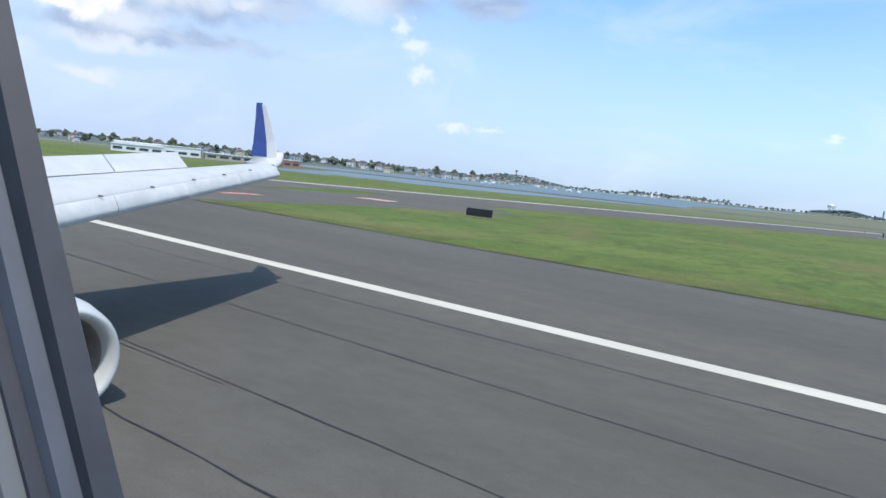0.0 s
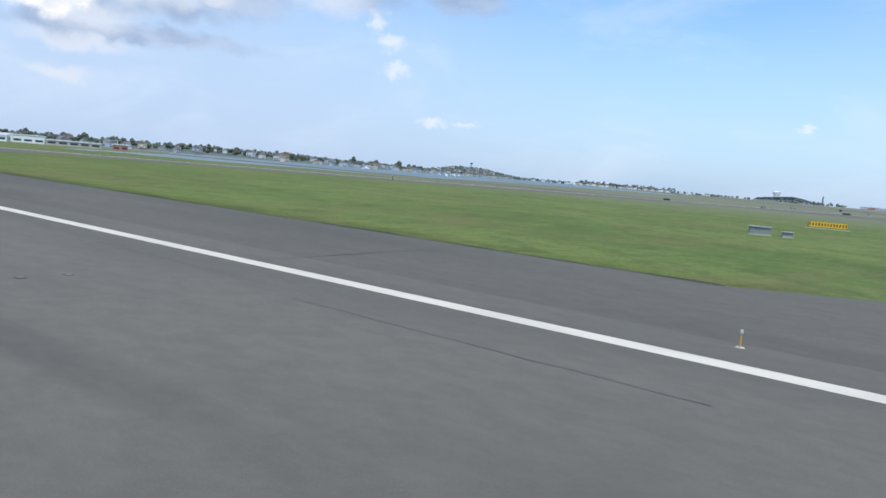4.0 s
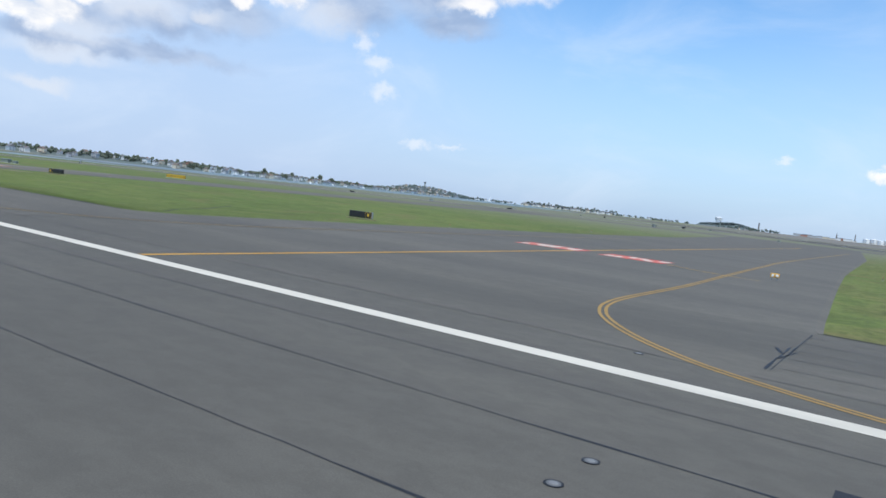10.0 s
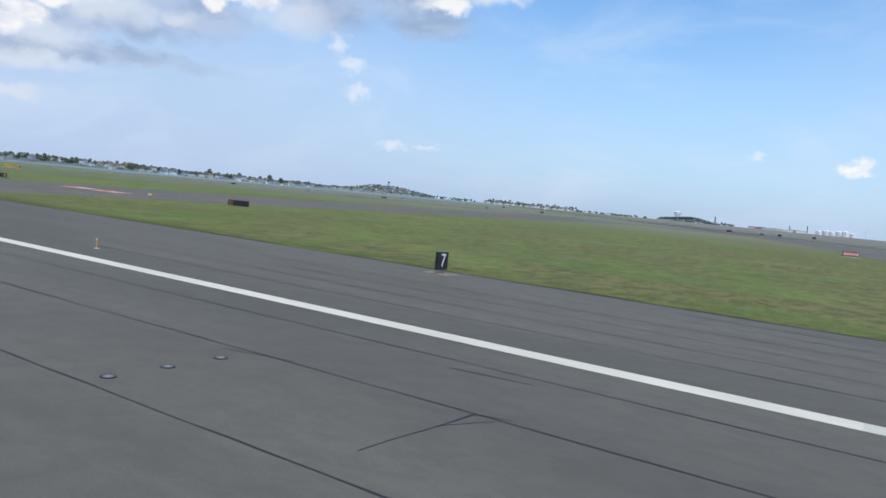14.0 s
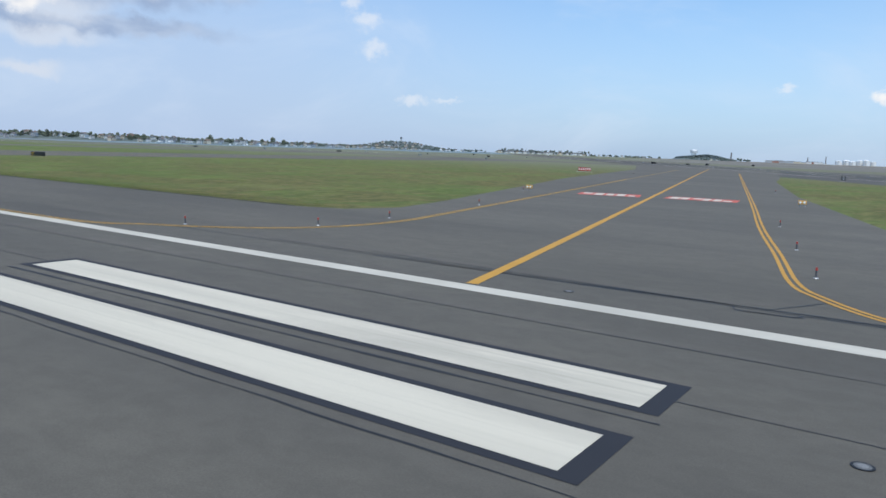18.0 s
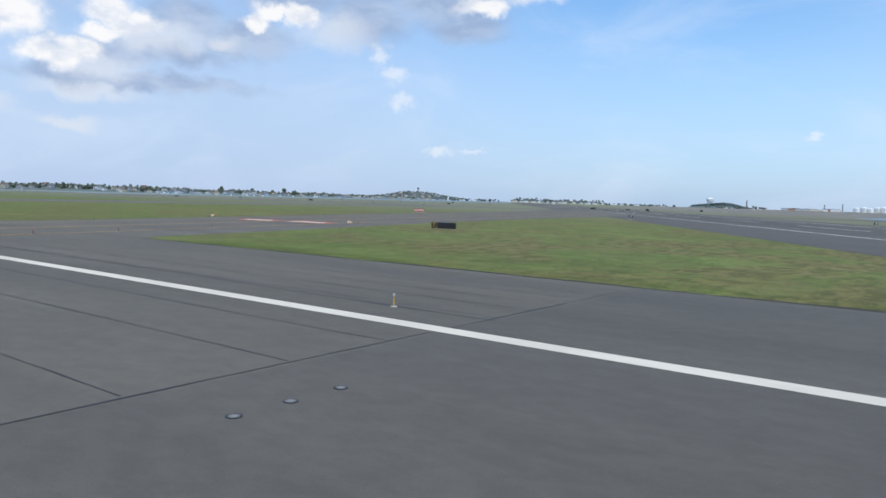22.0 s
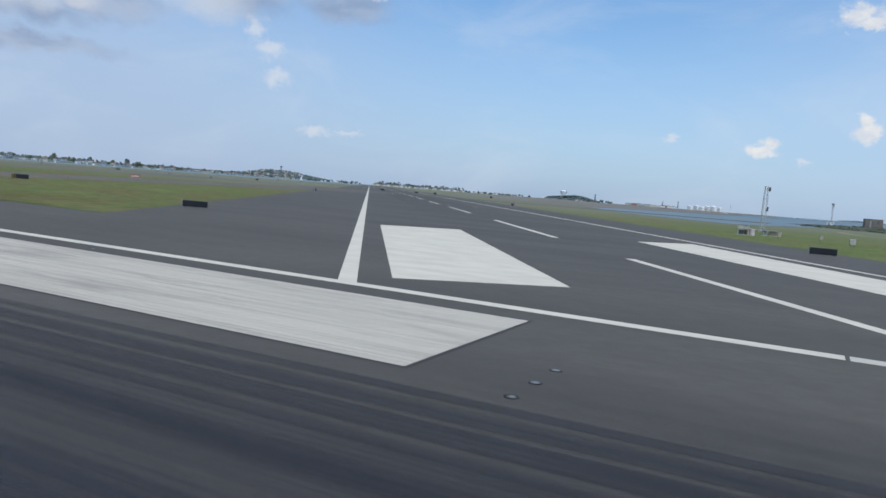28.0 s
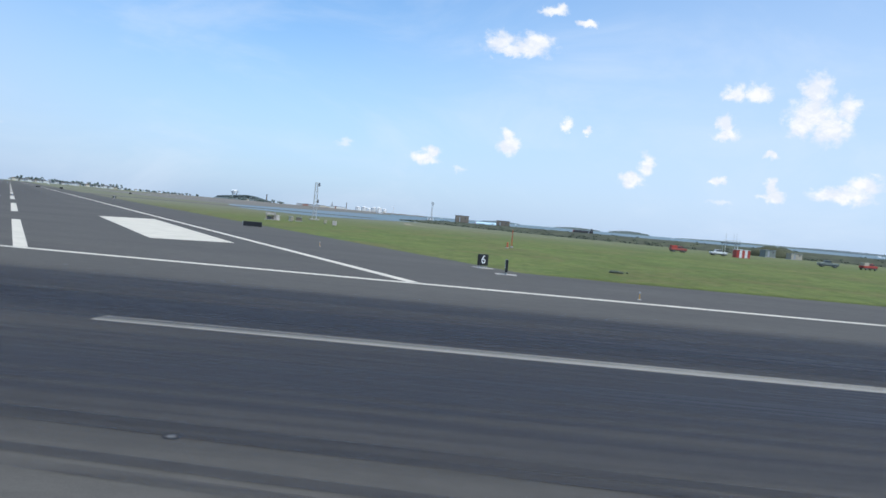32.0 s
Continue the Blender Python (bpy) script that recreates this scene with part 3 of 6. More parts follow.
taxi_edge("taxiway_edge_line", [(426.6, 21.8), (422.8, 23.6), (419.8, 25.8), (417.2, 29.6), (416.6, 35), (416.4, 46), (416.2, 64), (422.2, 74.3)],
          MAT["yellow_worn"], "double yellow taxiway edge line, worn")
taxi_edge("taxiway_edge_line", [(595.0, 21.9), (591.6, 23.0), (588.4, 24.4), (586.6, 25.6), (584.4, 27.6), (582.3, 30.2), (580.8, 32.9), (579.7, 36.3), (579.1, 41.4), (578.5, 54.5), (577.0, 73.0), (574.7, 103), (572.2, 144), (566.9, 302)],
          MAT["yellow_dim"], "double yellow taxiway edge line, worn")
taxi_edge("taxiway_edge_line", [(710, 21.5), (724.9, 21.7), (729.0, 23.7), (732.6, 26.0), (735.2, 29.0), (736.4, 33), (736.3, 38), (735.0, 44), (727.2, 77), (703, 178), (675, 298)],
          MAT["yellow_worn"], "double yellow taxiway edge line, worn")
taxi_edge("taxiway_edge_line", [(771.8, 21.8), (769.2, 22.9), (766.2, 24.3), (764.0, 25.8), (762.2, 28.1), (760.8, 31), (758.6, 40), (754.6, 56), (747.7, 86.3), (727.1, 175), (703, 279)],
          MAT["yellow"], "double yellow taxiway edge line")
taxi_edge("taxiway_edge_line", [(522.6, 21.6), (525.2, 22.2), (530.3, 24.2), (535, 26.8), (537.4, 28.9), (539.1, 31.4), (540.9, 34.8), (542.4, 41), (542.9, 52), (542.6, 80), (540.5, 150)],
          MAT["yellow_faint"], "double yellow taxiway edge line, worn almost away")
line_marking("taxiway_centre_line", [arc_line([(402.1, 21.6), (401.8, 34), (400.6, 50), (399.4, 80)])], 0.3, MAT["yellow_worn"], "worn yellow taxiway centreline")
line_marking("taxiway_centre_line", [arc_line([(560.5, 21.5), (559.6, 50), (558.2, 98), (556.1, 166), (552.3, 290)])], 0.45, MAT["yellow"],
             "yellow taxiway centreline meeting the runway edge")
line_marking("taxiway_centre_line", [arc_line([(751.8, 21.6), (748.3, 36.6), (737.4, 82), (703, 225), (668, 372)])], 0.45, MAT["yellow"],
             "yellow taxiway centreline meeting the runway edge")
line_marking("old_hold_line", [[(409, 82), (425, 86), (436, 96)], [(569.6, 77.6), (573.0, 75.4), (576.1, 73.8), (580.2, 72.7)]], 0.25, MAT["yellow_worn"], "worn yellow line on the taxiway")

# red surface-painted hold signs with white bars where the writing cannot be read
def red_sign(pts0, pts1, depth, tilt=0.0):
    base_ = Vector(pts0), Vector(pts1)
    d = (base_[1] - base_[0])
    L_ = d.length
    d.normalize()
    n = Vector((-d.y, d.x))
    at_ = lambda a, s: tuple(base_[0] + d * a + n * s)
    root = marking("painted_hold_sign", [[at_(0, 0), at_(L_, 0), at_(L_, depth), at_(0, depth)]], MAT["red"],
                   "red hold sign painted on the taxiway, with white markings", 0.012)
    rng = random.Random(int(pts0[0]))
    a = 0.45
    while a < L_ - 0.9:
        w = rng.uniform(0.75, 1.15)
        lo, hi = rng.choice(((0.10, 0.88), (0.12, 0.52), (0.12, 0.88), (0.46, 0.88)))
        marking("white_bar", [[at_(a, depth * lo), at_(a + w, depth * lo), at_(a + w, depth * hi), at_(a, depth * hi)]], MAT["white"], "", 0.016, parent=root)
        a += w + rng.uniform(0.18, 0.42)


red_sign((153.0, 77.2), (158.6, 78.4), 4.6)
red_sign((158.0, 51.2), (158.4, 57.0), 2.2)
red_sign((392.1, 77.2), (399.1, 78.8), 4.6)
red_sign((400.8, 79.2), (409.9, 80.0), 4.6)
red_sign((551.0, 77.6), (559.2, 77.9), 5.0)
red_sign((561.9, 77.3), (569.4, 77.4), 5.0)
red_sign((728.8, 81.2), (735.8, 83.4), 5.2)
red_sign((738.2, 84.4), (746.2, 85.5), 5.2)

# ---- the crossing runway's markings ----
def r2(a, s):
    return tuple(E2 + R2 * a + R2N * s)


def r2_rect(a0, a1, s0, s1):
    return [r2(a0, s0), r2(a1, s0), r2(a1, s1), r2(a0, s1)]


W2 = 23.44
marking("second_edge_line", [r2_rect(0.2, 2200, -HW, HW)], MAT["white"], "white painted runway edge line", 0.0065)
marking("second_far_edge_line", [r2_rect(-29.4, 2200, 2 * W2 - HW, 2 * W2 + HW)], MAT["white"], "white painted runway edge line", 0.0065)
stripes = [(-14.6, 26.2), (51.1, 93.9)] + [(126 + 72 * k, 168 + 72 * k) for k in range(18)]
marking("second_centre_stripe", [r2_rect(a, b, W2 - HW, W2 + HW) for a, b in stripes], MAT["white"], "white dashed runway centreline", 0.0065)
marking("second_aiming_block", [[(902.0, 24.4), (909.6, 30.3), (882.6, 72.8), (875.6, 65.6)]], MAT["white_block_clean"], "large white aiming point block", 0.0105)
marking("second_aiming_block_far", [[(928.6, 43.5), (936.0, 47.6), (906.8, 94.5), (901.2, 86.4)]], MAT["white_block_clean"], "large white aiming point block", 0.0105)

# ---- sealed joints and cracks ----
def seams(name, lines, width, label, z=0.007):
    bm = bmesh.new()
    rng = random.Random(len(name) + len(lines))
    for (x0, y0), (x1, y1), wob in lines:
        n = max(8, int(math.hypot(x1 - x0, y1 - y0) / 1.1))
        pts, ws = [], []
        ph = rng.uniform(0, 60)
        L_ = math.hypot(x1 - x0, y1 - y0)
        nx, ny = -(y1 - y0) / L_, (x1 - x0) / L_
        for k in range(n + 1):
            t = k / n
            o = wob * (noise.noise((t * L_ * 0.05 + ph, 3.1, 0.7)) + 0.35 * noise.noise((t * L_ * 0.6 + ph, 9.1, 0.2)))
            pts.append((x0 + (x1 - x0) * t + nx * o, y0 + (y1 - y0) * t + ny * o))
            ws.append(width * (0.45 + 1.5 * abs(noise.noise((t * L_ * 0.35 + ph, 1.3, 5.5)))))
        ribbon(bm, pts, ws, z)
    ob = part(name, bm, MAT["seal"])
    return tagged(ob, label, "asphalt joint", kind="structure")


long_joints = [((-300, y), (324, y + d_), w) for y, d_, w in ((17.9, 0.1, 0.12), (13.75, 0.1, 0.14), (9.0, 0.0, 0.16))]
long_joints += [((445.6, y), (820.5, y), w) for y, w in ((18.0, 0.12), (13.85, 0.14), (8.93, 0.16))]
seams("sealed_joint", long_joints, 0.062, "dark wavering sealed joints in the asphalt")
seams("doubled_joint", [((205, 8.6), (217.6, 8.85), 0.10), ((246, 8.55), (263, 9.0), 0.12), ((484, 9.0), (492, 9.15), 0.10), ((485, 8.82), (491.5, 8.95), 0.06), ((524.2, 9.1), (528.6, 9.3), 0.10), ((557.8, 8.85), (560.5, 9.35), 0.05),
                        ((632.8, 8.5), (641, 8.7), 0.12), ((-100, 6.55), (324, 6.5), 0.30)], 0.05, "second dark line of sealant beside a joint")
JOINT_YS = (24.75, 27.4, 29.9, 32.4, 34.9, 37.3)
seams("shoulder_joint", [((x0, y), (x1, y), 0.15) for x0, x1 in ((589.2, 723), (773, 820.5)) for y in JOINT_YS], 0.056, "thin joints in the shoulder asphalt")
seams("faint_shoulder_joint", [((494, y), (529, y), 0.15) for y in JOINT_YS[:4]], 0.036, "faint thin joints in the shoulder asphalt")
seams("transverse_joint", [((445.3, -20), (445.6, 21.7), 0.1), ((820.9, -20), (820.5, 38.9), 0.12), ((358.4, 21.5), (358.2, 38.2), 0.25), ((531.1, 24.8), (531.8, 39.3), 0.12), ((535.3, 25.1), (535.8, 66), 0.25), ((540.6, 24.9), (540.1, 48), 0.3), ((589.4, 26.6), (589.2, 38.6), 0.10)], 0.085,
      "dark sealed transverse joint")
seams("mouth_crack", [((589.3, 26.6), (589.2, 29.6), 0.06), ((589.2, 29.6), (589.1, 33.0), 0.08), ((589.1, 30.9), (588.7, 32.2), 0.05), ((589.2, 29.4), (589.5, 31.8), 0.05), ((738, 12.3), (761.6, 12.4), 0.06)], 0.11, "dark branching sealed crack")
seams("mouth_joint", [((533, 24.9), (574, 25.0), 0.1), ((574, 25.0), (581, 25.25), 0.05), ((581, 25.25), (588.4, 24.5), 0.08)], 0.06, "thin dark joint across the taxiway mouth")
seams("throat_joint", [((728, 24.3), (767, 24.38), 0.06), ((738, 24.75), (771, 24.6), 0.08), ((744, 25.2), (760, 24.6), 0.08), ((760.0, 24.5), (760.2, 23.9), 0.02), ((760.2, 23.9), (762.0, 23.95), 0.03), ((762.0, 23.95), (762.1, 24.35), 0.02), ((761.0, 24.5), (762.4, 27.3), 0.04), ((766, 24.75), (821, 23.85), 0.18), ((745, 24.2), (766, 24.8), 0.10), ((760.2, 23.8), (762.2, 24.1), 0.03)], 0.11, "dark sealed seam across the taxiway mouth")
crack_list = [((469, 12.2), (484, 12.6), 0.4), ((330, 19.2), (345, 18.9), 0.2), ((349, 18.2), (362, 17.9), 0.2), ((366, 16.8), (380, 16.5), 0.3), ((300, 12.0), (318, 12.4), 0.3),
              ((415, 17.5), (434, 17.2), 0.3), ((682.5, 10.2), (682.8, 13.8), 0.25), ((682.8, 13.8), (683.7, 14.1), 0.05), ((680.1, 17.1), (682.6, 17.35), 0.1), ((675, 13.6), (677.2, 14.1), 0.2), ((326.6, 16), (330.4, 17.2), 0.1), ((334, 18.5), (337.6, 18.8), 0.1), ((338.8, 20), (342, 19.7), 0.1), ((343.6, 16.6), (346.5, 16.6), 0.1), ((771.1, 13.1), (776.1, 13.3), 0.12), ((775.5, 16.9), (778.9, 17.2), 0.1), ((450, 16.45), (451.0, 16.2), 0.10), ((451.0, 16.2), (451.9, 15.4), 0.10), ((453.2, 14.15), (456.6, 13.95), 0.08), ((630, 8.6), (640, 8.75), 0.1), ((786, 16.2), (792, 16.0), 0.2), ((776.7, 17.35), (779.2, 17.05), 0.05), ((682.7, 12.5), (683.4, 13.75), 0.05), ((471.5, 25.0), (473.2, 32.5), 0.2), ((480.4, 14.0), (482.5, 13.3), 0.08)]
seams("asphalt_crack", crack_list, 0.06, "wandering sealed cracks in the asphalt")

# ================= small shapes =================
def box(bm, size, at=(0, 0, 0), bevel=0.0, turn=None):
    m = Matrix.Translation(at) @ (turn.to_4x4() if turn is not None else Matrix.Identity(4)) @ Matrix.Diagonal((*size, 1))
    r = bmesh.ops.create_cube(bm, size=1, matrix=m)
    if bevel:
        es = list({e for v in r["verts"] for e in v.link_edges})
        bmesh.ops.bevel(bm, geom=es, offset=bevel, segments=2, profile=0.6, affect="EDGES")
    return r["verts"]


def cyl(bm, r0, r1, h, at=(0, 0, 0), seg=16, turn=None):
    m = Matrix.Translation(at) @ (turn.to_4x4() if turn is not None else Matrix.Identity(4)) @ Matrix.Translation((0, 0, h / 2))
    return bmesh.ops.create_cone(bm, cap_ends=True, segments=seg, radius1=r0, radius2=max(r1, 0.001), depth=h, matrix=m)["verts"]


def bar_between(bm, a, b, r, seg=6):
    a, b = Vector(a), Vector(b)
    d = b - a
    m = Matrix.Translation((a + b) / 2) @ d.to_track_quat("Z", "Y").to_matrix().to_4x4()
    bmesh.ops.create_cone(bm, cap_ends=True, segments=seg, radius1=r, radius2=r, depth=d.length, matrix=m)


def one(fn, *a, **k):
    bm = bmesh.new()
    fn(bm, *a, **k)
    return bm


def letters(name, text, size, m, mat, parent, label=""):
    c = bpy.data.curves.new(name, "FONT")
    c.body, c.size, c.align_x, c.align_y, c.extrude = text, size, "CENTER", "CENTER", 0.006
    ob = new(name + "_curve", c)
    dg = bpy.context.evaluated_depsgraph_get()
    me = bpy.data.meshes.new_from_object(ob.evaluated_get(dg))
    bpy.data.objects.remove(ob)
    me.name = name
    me.materials.clear()
    me.materials.append(mat)
    res = new(name, me)
    res.parent = parent
    res.matrix_basis = m
    if label:
        tagged(res, label)
    return res


MAT["sign_black"] = plain("sign_black", (0.018, 0.018, 0.02), 0.45, vary=0.25, scale=3)
MAT["sign_white"] = plain("sign_white", (0.82, 0.82, 0.80), 0.5, vary=0.05)
MAT["sign_yellow"] = plain("sign_yellow", (0.66, 0.40, 0.03), 0.45, vary=0.08)
MAT["sign_red"] = plain("sign_red", (0.40, 0.055, 0.04), 0.45, vary=0.1)
MAT["post_orange"] = plain("post_orange", (0.62, 0.33, 0.06), 0.5, vary=0.12)
MAT["grey_metal"] = plain("grey_metal", (0.35, 0.36, 0.37), 0.45, 0.5, vary=0.15)
MAT["dark_metal"] = plain("dark_metal", (0.10, 0.10, 0.11), 0.5, 0.4, vary=0.2)
MAT["concrete"] = plain("concrete_pad", (0.38, 0.36, 0.32), 0.9, vary=0.15, scale=4, world_space=True)
MAT["lens_grey"] = plain("lens_grey", (0.17, 0.17, 0.165), 0.6, vary=0.2, scale=20)
MAT["rim_grey"] = plain("rim_grey", (0.12, 0.12, 0.118), 0.75, vary=0.2)
MAT["red_plastic"] = plain("red_plastic", (0.36, 0.05, 0.035), 0.35)
MAT["soil"] = plain("bare_soil", (0.20, 0.16, 0.11), 0.95, vary=0.25, scale=2, world_space=True)

MAT["lamp_glass_grey"] = plain("lamp_glass_grey", (0.48, 0.48, 0.46), 0.2, vary=0.1)

# ================= runway lights =================
def edge_light(x, y):
    """Raised runway edge light: base plate, frangible post, lamp head with a glass."""
    e = empty("runway_edge_light", pose(x, y, 0))
    part("base_plate", one(cyl, 0.15, 0.13, 0.03, (0, 0, 0), 18), MAT["concrete"], e)
    part("post", one(cyl, 0.030, 0.024, 0.42, (0, 0, 0.03), 12), MAT["post_orange"], e, "orange-yellow frangible post")
    part("collar", one(cyl, 0.045, 0.045, 0.03, (0, 0, 0.45), 12), MAT["grey_metal"], e)
    part("lamp", one(cyl, 0.055, 0.042, 0.10, (0, 0, 0.48), 14), MAT["lamp_glass_grey"], e, "clear glass lamp head")
    return tagged(e, "slim orange runway edge light on the asphalt shoulder", "edge light", "runway edge lights")


first_light = edge_light(231.3, 23.8)
for x in (275.7, 322.9, 378.8, 434.8, 490.0, 597.5, 652.2, 815.8, 869.6, 973.1, 1028.0):
    copy_thing(first_light, pose(x, 23.8, 0))
copy_thing(first_light, pose(943.4, 55.7, 0))


def inset_light(x, y):
    """Flush light: dark pavement ring, steel rim, pale lens."""
    e = empty("inset_light", pose(x, y, 0.008))
    part("seal_ring", one(cyl, 0.18, 0.18, 0.006, (0, 0, 0), 24), MAT["seal"], e)
    part("rim", one(cyl, 0.135, 0.130, 0.004, (0, 0, 0.004), 24), MAT["rim_grey"], e, "worn steel rim")
    part("lens", one(cyl, 0.085, 0.08, 0.004, (0, 0, 0.007), 18), MAT["lens_grey"], e, "pale prism lens")
    return tagged(e, "round steel light set flush in the runway", "inset light", "inset runway lights")


first_inset = inset_light(332.1, 9.6)
for x in (332.1, 359.0, 388.0, 417.0, 472.0, 502.6, 531.8, 560.1, 588.8, 617.7, 647.1, 675.8, 705.5, 733.3, 764.7, 794.0, 823.6, 853.4, 884.0, 914.9, 946.9, 978.0):
    for y in (8.3, 9.94, 11.6) if x > 910 else (9.6, 11.15, 12.75):
        if (x, y) != (332.1, 9.6):
            copy_thing(first_inset, pose(x, y, 0.014 if 865 < x < 912 else 0.010))
for x, y in ((834.4, 24.1), (430.3, 24.5), (755.0, 22.8), (769.8, 26.6), (936.2, -4.3), (937.2, 12.8), (954.9, -14.9), (722, 21.9), (585.6, 24.4), (886.0, 19.3)):
    copy_thing(first_inset, pose(x, y, 0.010))


def taxi_light(x, y):
    """Taxiway edge marker: grey foot, dark post, red head."""
    e = empty("taxiway_light", pose(x, y, -0.005))
    part("foot", one(cyl, 0.11, 0.08, 0.04, (0, 0, 0), 14), MAT["grey_metal"], e)
    part("post", one(cyl, 0.04, 0.035, 0.31, (0, 0, 0.04), 10), MAT["dark_metal"], e)
    part("head", one(cyl, 0.055, 0.045, 0.13, (0, 0, 0.34), 12), MAT["red_plastic"], e, "red lamp head")
    return tagged(e, "small taxiway light with red head and grey foot", "taxiway light", "taxiway lights")


first_taxi = taxi_light(730.1, 25.4)
for x, y in ((735.0, 31.0), (734.6, 38.2), (731.5, 54.6), (721.4, 81.4), (695.2, 192.1), (766.1, 25.8), (761.3, 33.0), (759.0, 43.0), (755.6, 57.6), (752.8, 88.0),
             (744.0, 120), (703, 150), (592, 60), (588, 110), (533, 90), (526, 160), (425, 100), (382, 110)):
    copy_thing(first_taxi, pose(x, y, -0.005))


# ================= signs =================
def distance_sign(x, y, turn, digit, pad="concrete"):
    """Distance-remaining sign: black box with a white numeral on each face, two legs, concrete pad."""
    e = empty("distance_sign", pose(x, y, 0, 0, 0, turn))
    part("pad", one(box, (1.9, 1.5, 0.05), (0, 0, 0.005), 0.012), MAT[pad], e)
    for s in (-0.4, 0.4):
        part("leg", one(cyl, 0.04, 0.04, 0.24, (0, s, 0.03), 10), MAT["grey_metal"], e)
    body = part("body", one(box, (0.22, 1.16, 1.12), (0, 0, 0.81), 0.03), MAT["sign_black"], e)
    for side, rz in ((1, 90), (-1, -90)):
        if digit:
            letters("numeral", digit, 1.15, pose(side * 0.116, 0, 0.81, 90, 0, rz), MAT["sign_white"], e, "white numeral")
        else:
            part("numeral_bar", one(box, (0.012, 0.4, 0.8), (side * 0.116, 0, 0.86)), MAT["sign_white"], e, "white marking")
    return tagged(e, "square black distance sign with a white numeral on a concrete pad", "airfield sign", "distance signs")


distance_sign(666.3, 37.8, 0, "7", "soil")
R2_TURN = math.degrees(math.atan2(-R2.y, -R2.x))
distance_sign(962.2, 43.4, R2_TURN, "6")
distance_sign(964.2, 37.0, 0, "6")
distance_sign(741.4, 231.0, R2_TURN, "5")
distance_sign(806.5, 283.4, R2_TURN, "5")
distance_sign(206.5, 212.0, 20, "")
for x, y in ((125, 101), (168, 218), (198, 246), (254, 230), (240, 290)):
    copy_thing(first_taxi, pose(x, y, -0.01) @ Matrix.Scale(1.6, 4))


def guidance_sign(x, y, length, turn, letter="", left=True, height=0.95):
    """Long low guidance sign seen with its dark face: rounded box on short legs, one framed panel at its end."""
    e = empty("guidance_sign", pose(x, y, -0.1, 0, 0, turn))
    part("pad", one(box, (length + 0.7, 1.1, 0.08), (0, 0, 0.03), 0.015), MAT["soil"], e, "bare earth strip")
    k = max(2, int(length / 1.3))
    for i in range(k):
        part("leg", one(cyl, 0.045, 0.045, 0.2, (-length / 2 + length * (i + 0.5) / k, 0, 0.05), 8), MAT["grey_metal"], e)
    part("body", one(box, (length, 0.42, height), (0, 0, 0.2 + height / 2), 0.09), MAT["sign_black"], e)
    part("end_cap", one(box, (0.07, 0.44, height * 0.98), ((-1 if left else 1) * (length / 2), 0, 0.2 + height / 2), 0.02), MAT["grey_metal"], e, "grey metal end cap")
    if letter:
        px_ = (-1 if left else 1) * (length / 2 - 0.6)
        pan = part("location_panel", one(box, (0.98, 0.02, height * 0.80), (px_, -0.222, 0.2 + height / 2)), MAT["sign_yellow"], e, "yellow-framed location panel")
        part("panel_field", one(box, (0.91, 0.02, height * 0.73), (px_, -0.232, 0.2 + height / 2)), MAT["sign_black"], pan)
        if letter != "#":
            letters("letter", letter, 0.7, pose(px_, -0.248, 0.2 + height / 2, 90, 0, 0), MAT["sign_yellow"], pan, "yellow letter")
        else:
            part("letter_bar", one(box, (0.3, 0.02, 0.4), (px_, -0.246, 0.2 + height / 2)), MAT["sign_yellow"], pan)
    return tagged(e, "long black airfield guidance sign standing in the grass", "airfield sign", "guidance signs")


guidance_sign(179.3, 72.8, 3.4, 12)
guidance_sign(433.4, 82.5, 4.0, 15, "#")
guidance_sign(523.2, 81.0, 3.8, 12, "#", left=False)
guidance_sign(595.5, 83.8, 4.0, 14, "D")
guidance_sign(767.9, 91.4, 4.2, 12, "E")
guidance_sign(850.8, 60.8, 3.2, 22, height=0.78)
guidance_sign(922.5, 99.0, 3.3, 4, height=0.85)


def gabled_box(x, y, turn):
    """Small dark lamp housing with a pitched top, a pale mark on its end and two legs on a dirt pad."""
    e = empty("lamp_housing", pose(x, y, 0, 0, 0, turn))
    part("pad", one(box, (1.5, 1.7, 0.04), (0.15, 0.25, 0.005), 0.012), MAT["earth"], e, "bare tan earth pad")
    bm = bmesh.new()
    ends = [[bm.verts.new((px_, s_, pz_)) for px_, pz_ in ((-0.32, 0.16), (0.32, 0.16), (0.32, 0.78), (0.0, 1.02), (-0.32, 0.78))] for s_ in (-0.75, 0.75)]
    for k in range(5):
        bm.faces.new((ends[0][k], ends[0][(k + 1) % 5], ends[1][(k + 1) % 5], ends[1][k]))
    for ring in ends:
        bm.faces.new(ring)
    bmesh.ops.recalc_face_normals(bm, faces=bm.faces)
    bmesh.ops.bevel(bm, geom=bm.edges[:], offset=0.02, segments=1, affect="EDGES")
    body = part("body", bm, MAT["sign_black"], e)
    part("roof_plate", one(box, (0.40, 1.56, 0.025), (0.165, 0, 0.915), 0.008, Matrix.Rotation(radians(37), 3, "Y")), MAT["dark_metal"], body, "grey metal roof plate")
    part("end_mark", one(box, (0.16, 0.02, 0.09), (0, -0.762, 0.66)), MAT["grey_metal"], body, "small grey mark")
    for s_ in (-0.5, 0.5):
        part("leg", one(cyl, 0.04, 0.04, 0.18, (0, s_, 0.0), 8), MAT["grey_metal"], e)
    return tagged(e, "small dark pitched lamp housing on a tan earth pad", "lamp housing")


gabled_box(841.4, 40.4, 8)


